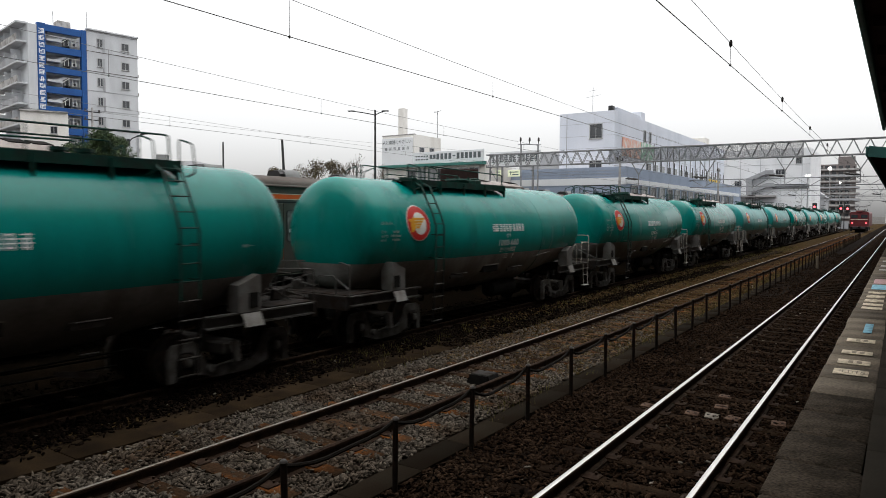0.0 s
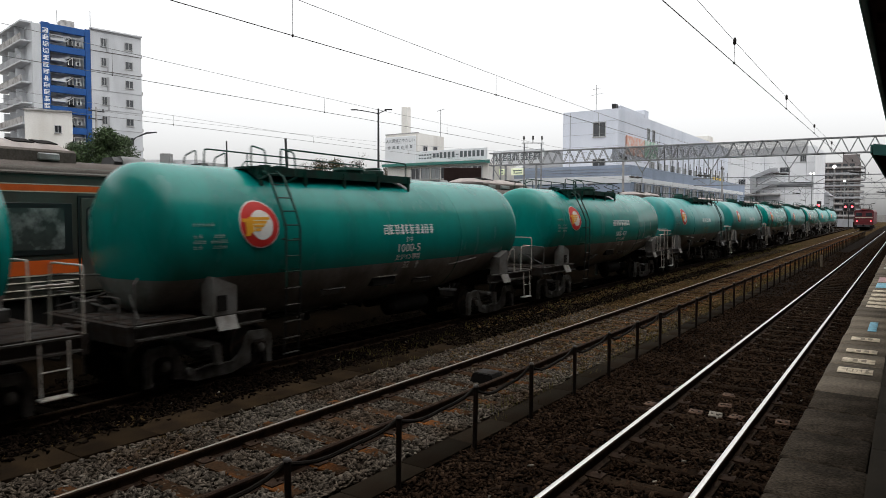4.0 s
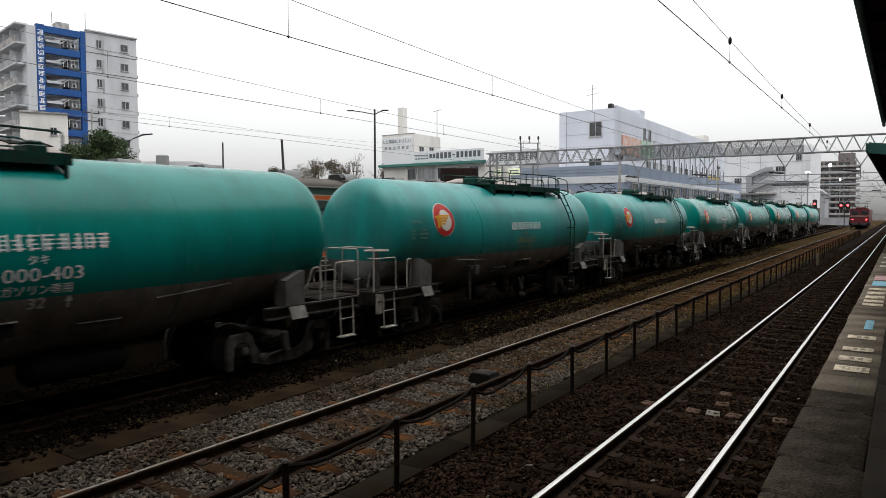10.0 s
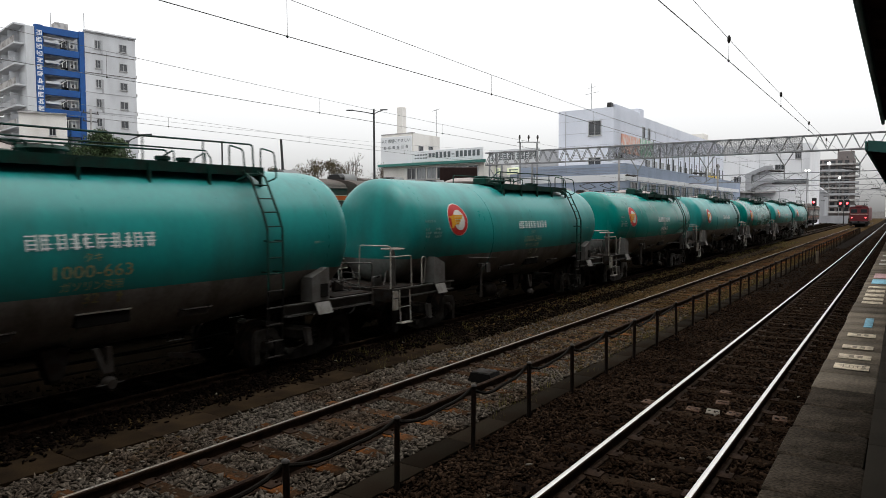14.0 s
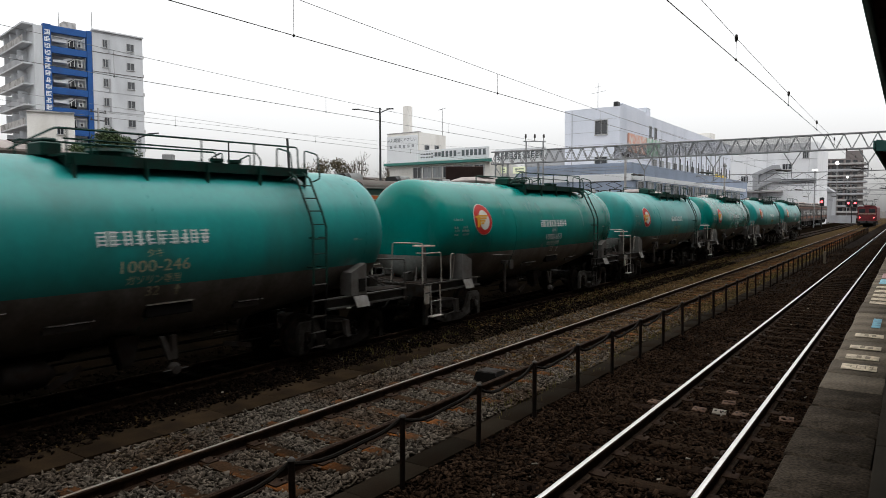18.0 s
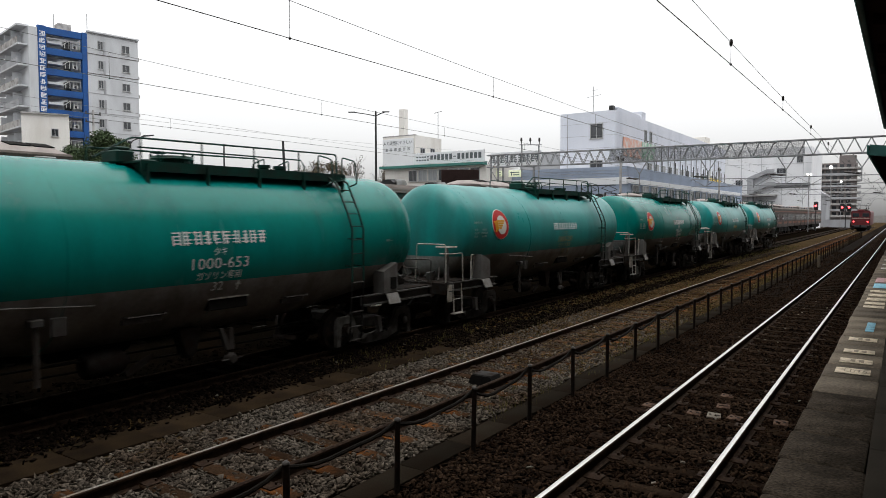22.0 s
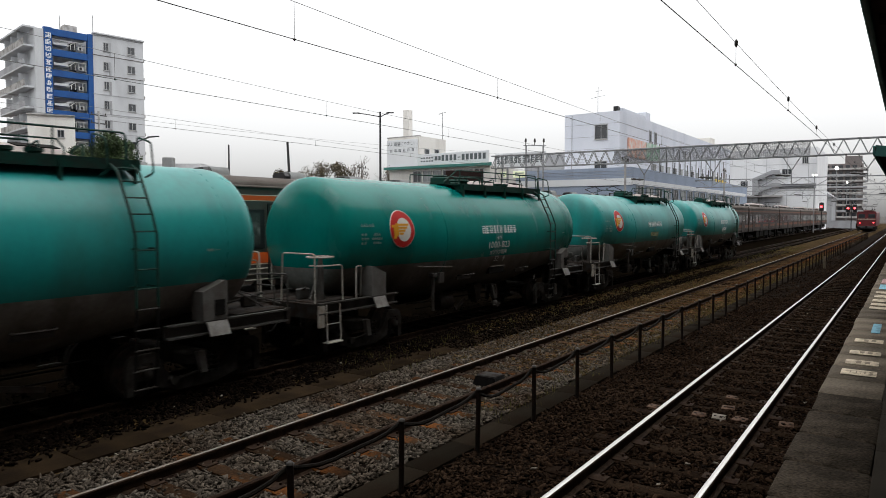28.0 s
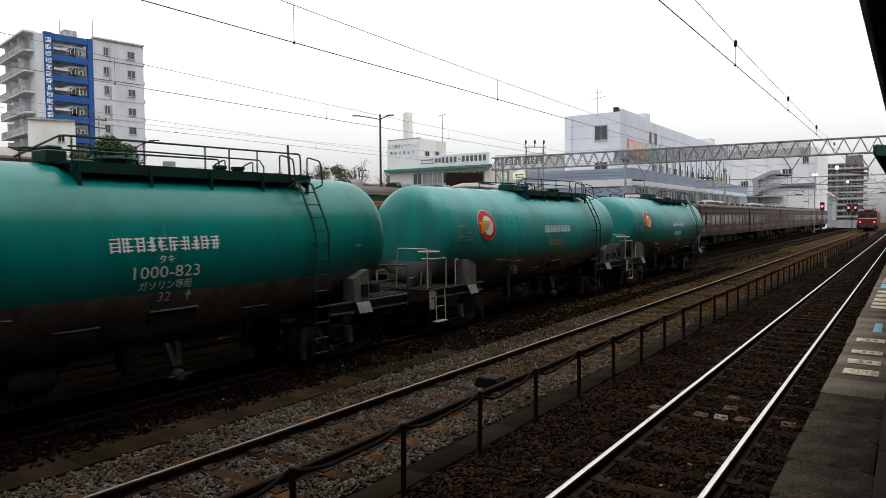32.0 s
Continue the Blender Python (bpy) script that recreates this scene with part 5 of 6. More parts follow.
def locomotive():
    """Red electric locomotive seen end on, far down the middle track."""
    l = thing("electric_locomotive", "red electric locomotive with lit red tail lamps standing on the track", "locomotive", pose(MID_X, 136, 0))
    sec = [(-1.36, 0.95), (-1.4, 1.1), (-1.4, 3.2), (-1.25, 3.45), (1.25, 3.45), (1.4, 3.2), (1.4, 1.1), (1.36, 0.95)]
    part("body", Mesh().prism(sec, "y", 0.25, 15).prism([(-1.3, 0.95), (-1.33, 3.3), (1.33, 3.3), (1.3, 0.95)], "y", 0, 0.3), LOCORED, l, "deep red steel body", smooth=25)
    part("front_band", Mesh().box((0, -0.02, 2.15), (2.62, 0.03, 0.1)), CREAMLINE, l, "thin cream band")
    for x in (-0.72, 0.72):
        w = part("windscreen", Mesh().box((x, -0.02, 2.68), (0.95, 0.05, 0.62), bevel=0.02), BLACKTRIM, l)
        part("pane", Mesh().box((x, -0.05, 2.68), (0.86, 0.01, 0.52)), WINDOW, w)
        lamp = part("tail_lamp", Mesh().cyl((x * 1.4, -0.08, 1.55), (x * 1.4, 0.02, 1.55), 0.13, 14), BLACKTRIM, l)
        part("lens", Mesh().cyl((x * 1.4, -0.1, 1.55), (x * 1.4, -0.08, 1.55), 0.11, 14), TAIL, lamp, "lit red lens")
        part("buffer_step", Mesh().box((x * 1.6, -0.1, 0.5), (0.4, 0.3, 0.7), bevel=0.03), UNDER, l)
    part("headlamp_box", Mesh().box((0, 0.1, 3.5), (0.9, 0.4, 0.25), bevel=0.05), LOCORED, l)
    part("skirt", Mesh().box((0, -0.05, 0.75), (2.5, 0.2, 0.4), bevel=0.03), DARKSTEEL, l)
    part("coupler", Mesh().box((0, -0.3, 0.85), (0.3, 0.5, 0.28), bevel=0.05), UNDER, l)
    for y in (2.5, 7.5, 12.5):
        bog = part("bogie", Mesh().box((0, y, 0.5), (2.3, 3.2, 0.5), bevel=0.06), UNDER, l)
        for d in (-1, 1):
            part("wheelset", Mesh().cyl((-0.62, y + d, 0.5), (0.62, y + d, 0.5), 0.5, 20), UNDER, bog)
    part("roof_gear", Mesh().box((0, 7, 3.6), (1.4, 9, 0.3), bevel=0.1), TRAINROOF, l)
    pantograph(l, 2.4, 3.95)
    pantograph(l, 12, 3.95)
# ---- town beyond the tracks; u runs along a front, v away from it ----
def house(name, label, category, x, y, deg, group=""):
    return thing(name, label, category, pose(x, y, GROUND_Z, 0, 0, deg), group)


def window_on(h, face, a, z, w, t, depth=0.14, glass=None, bars_n=1, at=0.0, name="window"):
    """A window let into a wall: frame, pane and mullions; face 'u' fronts -v at v = at, face 'v' fronts -u at u = at, 'r' fronts +u at u = at."""
    if face == "u":
        c, ax = lambda p, q, o: (p, at + o, q), (1, 0)
    elif face == "v":
        c, ax = lambda p, q, o: (at + o, p, q), (0, 1)
    else:
        c, ax = lambda p, q, o: (at - o, p, q), (0, 1)
    dim = lambda p, q, d: (p, d, q) if ax == (1, 0) else (d, p, q)
    fr = Mesh()
    e = min(0.07, w * 0.1)
    for p, q, ww, tt in ((a, z + t / 2, w + e, e), (a, z - t / 2, w + e, e), (a - w / 2, z, e, t), (a + w / 2, z, e, t)):
        fr.box(c(p, q, -0.02), dim(ww, tt, depth))
    for k in range(bars_n):
        fr.box(c(a - w / 2 + w * (k + 1) / (bars_n + 1), z, -0.01), dim(e * 0.8, t, 0.08))
    f = part(name, fr, ALU, h)
    part("pane", Mesh().box(c(a, z, -0.006), dim(w, t, 0.02)), glass or WINDOW, f)
    part("sill", Mesh().box(c(a, z - t / 2 - e, -0.05), dim(w + 0.16, 0.06, 0.2)), CONCRETE, f)
    return f


def shell(h, u0, u1, v0, v1, z0, z1, wall, parapet=0.5, roof=None, name="wall"):
    """Four walls with thickness and a flat roof behind a parapet."""
    t = 0.25
    for c, s in (((u0 + u1) / 2, v0 + t / 2), (u1 - u0, t)), (((u0 + u1) / 2, v1 - t / 2), (u1 - u0, t)), ((u0 + t / 2, (v0 + v1) / 2), (t, v1 - v0 - 2 * t)), ((u1 - t / 2, (v0 + v1) / 2), (t, v1 - v0 - 2 * t)):
        part(name, Mesh().box((*c, (z0 + z1) / 2), (*s, z1 - z0)), wall, h)
    part("roof", Mesh().box(((u0 + u1) / 2, (v0 + v1) / 2, z1 - parapet), (u1 - u0 - 2 * t - 0.01, v1 - v0 - 2 * t - 0.01, 0.2)), roof or CONCRETE, h)


def apartment_block():
    h = house("apartment_block", "tall white apartment block with a blue balcony frame and outside stairs", "apartment building", -107.8, 49.8, 80.5)
    top, n, st = 30.7, 10, 3.0
    shell(h, 8.1, 15.9, 0, 14, 0, top + 0.3, APTWALL)
    shell(h, 0.3, 8.1, 2.6, 14, 0, top - 0.3, APTWALL)
    part("white_pier", Mesh().box((0.55, 1.3, top / 2 - 0.2), (1.2, 2.6, top - 0.4), bevel=0.03), APTWALL, h)
    part("coping", Mesh().box((12.0, -0.05, top + 0.32), (8.0, 0.5, 0.25), bevel=0.03), APTWALL, h)
    part("roof_tank", Mesh().box((6.2, 5, top + 0.8), (1.9, 1.9, 2.0), bevel=0.05), CONCRETE, h, "rooftop water tank")
    part("antenna", Mesh().cyl((9.5, 4, top - 1), (9.5, 4, top + 4), 0.05, 6).cyl((4.6, 4, top - 1), (4.6, 4, top + 3), 0.05, 6), STEEL, h)
    for u in (1.75, 7.7):
        part("blue_pillar", Mesh().box((u, 0.35, top / 2), (1.1 if u < 2 else 0.75, 0.75, top), bevel=0.03), BLUEPAINT, h, "blue painted pillar")
    for i in range(n):
        z = top - 0.6 - st * i
        if z < 2:
            break
        part("blue_beam", Mesh().box((4.8, 0.32, z), (5.0, 0.6, 1.0), bevel=0.03), BLUEPAINT, h, "blue painted beam")
        part("balcony_floor", Mesh().box((4.08, 1.4, z - 0.35), (6.4, 1.9, 0.2)), APTWALL, h)
        part("landing", Mesh().box((3.5, 1.0, z - 1.62), (2.0, 1.6, 0.36), bevel=0.02), APTWALL, h)
        part("stair_flight", Mesh().box((4.5, 1.1, z - 1.2), (1.7, 1.0, 0.34), turn("Y", -24)), APTWALL, h, "white stair flight")
        ac = part("air_conditioner", Mesh().box((6.5, 0.9, z - 1.75), (0.8, 0.35, 0.6), bevel=0.03), ACWHITE, h)
        part("fan", Mesh().cyl((6.5, 0.72, z - 1.75), (6.5, 0.70, z - 1.75), 0.22, 12), DARKSTEEL, ac)
        rail = part("stair_rail", Mesh().tube([(4.4, 0.5, z - 1.9), (5.6, 0.5, z - 0.95), (7.2, 0.5, z - 0.95)], 0.07, 6), ACWHITE, h, "white stair railing")
        for u in (5.0, 5.6, 6.1, 6.6, 7.1):
            part("rail_post", Mesh().cyl((u, 0.5, z - 2.1), (u, 0.5, z - 0.95 - max(0, 5.6 - u) * 0.8), 0.05, 5), ACWHITE, rail)
        part("doorway", Mesh().box((5.9, 2.56, z - 1.6), (1.0, 0.08, 2.0)), WINDOW, h)
        part("wall_pier", Mesh().box((2.6, 2.3, z - 1.3), (0.25, 0.6, 2.0)), GREYWALL, h)
        window_on(h, "u", 10.0, z - 0.95, 0.75, 1.25)
        window_on(h, "u", 13.9, z - 0.95, 1.15, 1.15)
        part("floor_line", Mesh().box((11.9, -0.02, z + 0.6), (7.9, 0.05, 0.09)), DARKWALL if i in (1, 2) else GREYWALL, h)
        # flat grey strip that paints a recess's shade on the wall
        part("wall_recess", Mesh().box((10.62, -0.03, z - 1.3), (0.3, 0.08, 2.1)), GREYWALL, h)
        part("corner_balcony", Mesh().box((16.1, 1.4, z - 2.0), (0.5, 1.4, 0.5)), CONCRETE, h)
        # balconies of the other front
        b = part("balcony", Mesh().box((-0.65, 7.5, z - 2.4), (1.5, 13.6, 0.25), bevel=0.02), APTWALL, h, "white balcony")
        part("balustrade", Mesh().box((-1.36, 7.5, z - 1.85), (0.06, 13.6, 0.95)), GREYWALL if i % 2 else CONCRETE, b)
        for v in (4.2, 7.8, 11.2):
            part("balcony_divider", Mesh().box((-0.6, v, z - 1.15), (1.3, 0.1, 2.2)), APTWALL, b)
            window_on(h, "v", v - 1.6, z - 1.2, 1.6, 1.9, at=0.28, glass=CURTAIN)
    part("eave_slab", Mesh().box((-0.65, 7.5, top - 0.3), (1.6, 14, 0.25)), APTWALL, h)
    ink, rng = Mesh(), random.Random(12)
    for k in range(12):
        z = top - 1.2 - 1.0 * k
        for dz in (0.3, 0.1, -0.1, -0.3):
            a, b = (-0.38, 0.38) if rng.random() < 0.5 else sorted((rng.uniform(-0.38, -0.05), rng.uniform(0.05, 0.38)))
            ink.box((1.75 + (a + b) / 2, -0.05, z + dz), (b - a, 0.03, 0.1))
        for q in rng.sample((-0.32, -0.12, 0.12, 0.32), 2):
            ink.box((1.75 + q, -0.05, z + rng.uniform(-0.08, 0.08)), (0.11, 0.032, 0.64))
    part("sign_lettering", ink, SIGNWHITE, h, "column of white bars on the blue pillar")
    h.scale = (1, 1, 1.017)


def small_white_building():
    h = house("small_white_building", "plain white rendered building with one small window", "building", -75.8, 34.1, 90)
    h.matrix_basis = pose(-75.4, 33.85, GROUND_Z, 0, 0, 62.4)
    shell(h, 0, 4.3, 0, 6, 0, 13.4, CREAMWALL)
    window_on(h, "u", 3.0, 11.5, 0.6, 0.75)
    shell(h, -3, 0, 1.5, 7, 0, 10.2, WHITEWALL, name="annex_wall")
    part("coping", Mesh().box((2.15, -0.04, 13.4), (4.4, 0.4, 0.14)), CONCRETE, h)
    b = house("brown_house", "brown brick building at the edge of the block", "building", -125, 45, 80)
    shell(b, -4, 6, 0, 8, 0, 20, BROWNWALL)
    for i in range(5):
        window_on(b, "u", 2.5, 4 + 3.2 * i, 1.4, 1.4)


def hut_behind_train():
    g = house("white_hut", "small white flat-roofed hut with a grey duct", "hut", -36.4, 23.9, 34)
    shell(g, -1.1, 2.1, 0, 3, 0, 5.95, WHITEWALL, parapet=0.15)
    part("duct", Mesh().box((0.35, -0.3, 3.15), (0.6, 0.5, 6.3), bevel=0.05), VENTGREY, g, "square grey duct")
    part("roof_pipe", Mesh().cyl((0.6, -0.2, 5.6), (2.9, -0.2, 5.5), 0.1, 8), VENTGREY, g)


def office_with_chimney():
    h = house("office_with_chimney", "white office block with a sign panel and a square chimney", "building", -51.07, 69.0, 0)
    shell(h, -5.1, 0, 0, 5.9, 0, 12.9, CREAMWALL)
    part("chimney", Mesh().box((-6.85, 6.6, 8.75), (0.95, 0.95, 17.5), bevel=0.04), CREAMWALL, h, "square pale chimney")
    s = part("sign_panel", Mesh().box((-2.6, -0.12, 10.6), (4.9, 0.16, 3.9), bevel=0.02), SIGNWHITE, h, "large white sign panel")
    ink = Mesh()
    for row, n in ((12.0, 10), (11.2, 6)):
        for k in range(n):
            w = 4.2 / n
            if row < 12:
                for q in (-0.13, 0, 0.13):
                    ink.box((-4.7 + w * (k + 0.5), -0.21, row + q), (0.36, 0.02, 0.07))
    ink.text("人と環境にやさしい", 0.52, pose(-2.6, -0.205, 12.0, 90), 0.01)
    part("sign_lettering", ink, SIGNINK, s, "dark painted slogan over a line of bars")
    for v, z in ((1.6, 10.6), (3.8, 10.7), (1.6, 7.6), (3.8, 7.6)):
        window_on(h, "r", v, z, 0.9, 1.5)
    part("roof_rail", Mesh().box((-2.55, 0.1, 12.92), (5.2, 0.3, 0.12)), CONCRETE, h)
    part("antenna", Mesh().cyl((-0.6, 6, 12), (-0.6, 6, 16.6), 0.04, 6).cyl((-1.2, 6, 16.4), (0.0, 6, 16.6), 0.03, 6).cyl((-0.9, 5.7, 16.5), (-0.9, 6.3, 16.5), 0.02, 6), STEEL, h)
    low = house("low_sign_building", "long low white building with a green eave and a rooftop sign", "building", -51.6, 61.0, 0)
    shell(low, 2.2, 15.6, 0, 6, 0, 8.05, CREAMWALL, parapet=0.3)
    part("eave", Mesh().prism([(-0.7, 8.08), (-0.7, 8.34), (0.3, 8.45), (0.3, 8.08)], "x", 1.9, 15.6), GREENROOF, low, "sloping green metal eave")
    board = part("sign_board", Mesh().box((11.0, -0.2, 9.05), (9.1, 0.2, 1.2), bevel=0.02), SIGNWHITE, low, "long white rooftop sign board")
    ink = Mesh()
    for k in range(11):
        ink.box((9.85 + 0.52 * k, -0.31, 9.1), (0.34, 0.02, 0.62 if k != 4 else 0.1))
    for k in range(5):
        for z in (9.2, 8.85):
            ink.box((7.0 + 0.36 * k, -0.31, z), (0.24, 0.02, 0.14))
    ink.box((8.95, -0.31, 9.1), (0.36, 0.02, 0.45)).box((9.4, -0.31, 9.1), (0.3, 0.02, 0.45))
    part("sign_lettering", ink, SIGNINK, board, "row of dark bars")
    for k in range(7):
        window_on(low, "u", 6.2 + 1.35 * k, 7.2, 1.1, 1.2, glass=CURTAIN if k % 3 else WINDOW)
    side = part("side_sign", Mesh().box((17.8, 2.4, 8.75), (5.9, 0.2, 1.5), bevel=0.02), SIGNWHITE, low, "white sign board with dark lettering bars")
    ink, rng = Mesh(), random.Random(3)
    for k in range(11):
        u = 15.25 + 0.51 * k
        for q in (-0.3, -0.1, 0.1, 0.3):
            ink.box((u + rng.uniform(-0.05, 0.05), 2.28, 8.75 + q), (rng.uniform(0.2, 0.42), 0.02, 0.1))
        ink.box((u + rng.choice((-0.14, 0.0, 0.14)), 2.278, 8.75), (0.1, 0.02, 0.74))
    part("sign_lettering", ink, SIGNINK, side, "row of dark bars")
    part("sign_post", Mesh().cyl((16.2, 2.6, 0), (16.2, 2.6, 8.2), 0.12, 8), STEEL, side)
    part("sign_post", Mesh().cyl((19.8, 2.6, 0), (19.8, 2.6, 8.2), 0.12, 8), STEEL, side)
    for u, z, ww, tt in ((17.8, 7.2, 1.5, 0.7), (15.9, 7.25, 0.6, 0.6)):
        lit = part("lit_board", Mesh().box((u, 2.3, z), (ww, 0.16, tt), bevel=0.02), AMBERSIGN, low, "small lit shop sign")
        ink = Mesh().box((u, 2.21, z + 0.12), (ww * 0.7, 0.02, 0.1)).box((u + 0.1 * ww, 2.21, z - 0.14), (ww * 0.5, 0.02, 0.1)).box((u - 0.25 * ww, 2.208, z), (0.1, 0.02, tt * 0.6))
        part("sign_lettering", ink, SIGNINK, lit)


def big_white_building():
    h = house("commercial_building", "large pale lilac-white commercial building with a blue-grey lower part", "building", -33.3, 73.4, 0)
    shell(h, 0, 6.6, 0, 56, 0, 14.5, LILACWALL)
    shell(h, -6, 0, 1.5, 20, 0, 10.3, GREYWALL, name="annex_wall")
    for z in (12.3, 8.2):
        window_on(h, "u", 4.43, z, 1.45, 1.6, bars_n=1)
    for k in range(4):
        part("panel_line", Mesh().box((3.3, -0.008, 13.2 - 1.4 * k), (6.6, 0.016, 0.025)), GREYWALL, h)
        part("panel_line", Mesh().box((6.608, 28, 13.2 - 1.4 * k), (0.016, 56, 0.025)), GREYWALL, h)
    part("corner_strip", Mesh().box((0.9, -0.02, 11), (0.05, 0.05, 6.8)), GREYWALL, h)
    part("roof_box", Mesh().box((6.0, 0.5, 14.7), (0.5, 0.7, 0.7), bevel=0.03), BLACKTRIM, h)
    part("parapet", Mesh().box((6.3, 5.0, 14.7), (0.4, 8.0, 0.5), bevel=0.03), LILACWALL, h)
    part("roof_unit", Mesh().box((5.6, 11, 14.9), (1.2, 1.6, 1.5), bevel=0.05), LILACWALL, h)
    part("roof_unit", Mesh().box((4.2, 48, 15.2), (2.4, 3.2, 1.6), bevel=0.05), CREAMWALL, h)
    part("antenna", Mesh().cyl((3.4, 1.5, 14), (3.4, 1.5, 17.6), 0.03, 6).cyl((2.6, 1.5, 16.4), (4.3, 1.5, 16.6), 0.022, 6).cyl((3.0, 1.5, 17.1), (3.9, 1.5, 17.2), 0.02, 6), STEEL, h)
    for a, b, m in ((2.3, 8.6, SIGNPINK), (8.8, 13.9, SIGNGREEN)):
        part("billboard", Mesh().box((6.72, (a + b) / 2, 10.7), (0.16, b - a, 2.1), bevel=0.02), m, h, "faded billboard along the wall")
    for k in range(14):
        y = 11 + 3.0 * k
        part("drain_pipe", Mesh().tube([(6.75, y, 5), (6.75, y, 9.4), (6.75, y, 12.0)], [0.07, 0.07, 0.06], 6), STEEL, h)
        part("window", Mesh().box((6.64, y + 1.4, 8.6), (0.08, 1.3, 1.5)), CURTAIN if k % 3 else WINDOW, h)
        if k % 2 == 0:
            part("balcony_rack", Mesh().box((7.3, y + 1.3, 6.6), (1.2, 2.4, 0.12)).cyl((7.85, y, 6.6), (7.85, y, 9.8), 0.06, 6).cyl((7.85, y + 2.5, 6.6), (7.85, y + 2.5, 9.8), 0.06, 6), DARKSTEEL, h)
    for y in (10.5, 12.6):
        window_on(h, "r", y, 12.6, 0.8, 1.4, at=6.6)
    part("yellow_sign", Mesh().box((7.2, 46, 7.5), (0.2, 7.5, 2.6), bevel=0.03), SIGNYELLOW, h, "yellow hoarding")
    w = house("blue_grey_wing", "blue-grey lower wing with a white band and a row of windows", "building", -38.5, 66.6, 0)
    shell(w, 0, 15.55, 0, 58, 0, 7.75, BLUEGREYWALL)
    part("white_band", Mesh().box((7.8, -0.03, 6.3), (15.7, 0.1, 0.7)), SIGNWHITE, w, "white band round the wall")
    part("white_band", Mesh().box((15.58, 28, 6.3), (0.1, 57, 0.5)), SIGNWHITE, w)
    for k in range(16):
        window_on(w, "r", 2.2 + 3.2 * k, 5.2, 1.9, 1.4, at=15.65, glass=CURTAIN if k % 2 else WINDOW)
    for k in range(3):
        part("panel_line", Mesh().box((7.8, -0.015, 7.4 - 0.3 * k), (15.5, 0.03, 0.03)), GREYWALL, w)


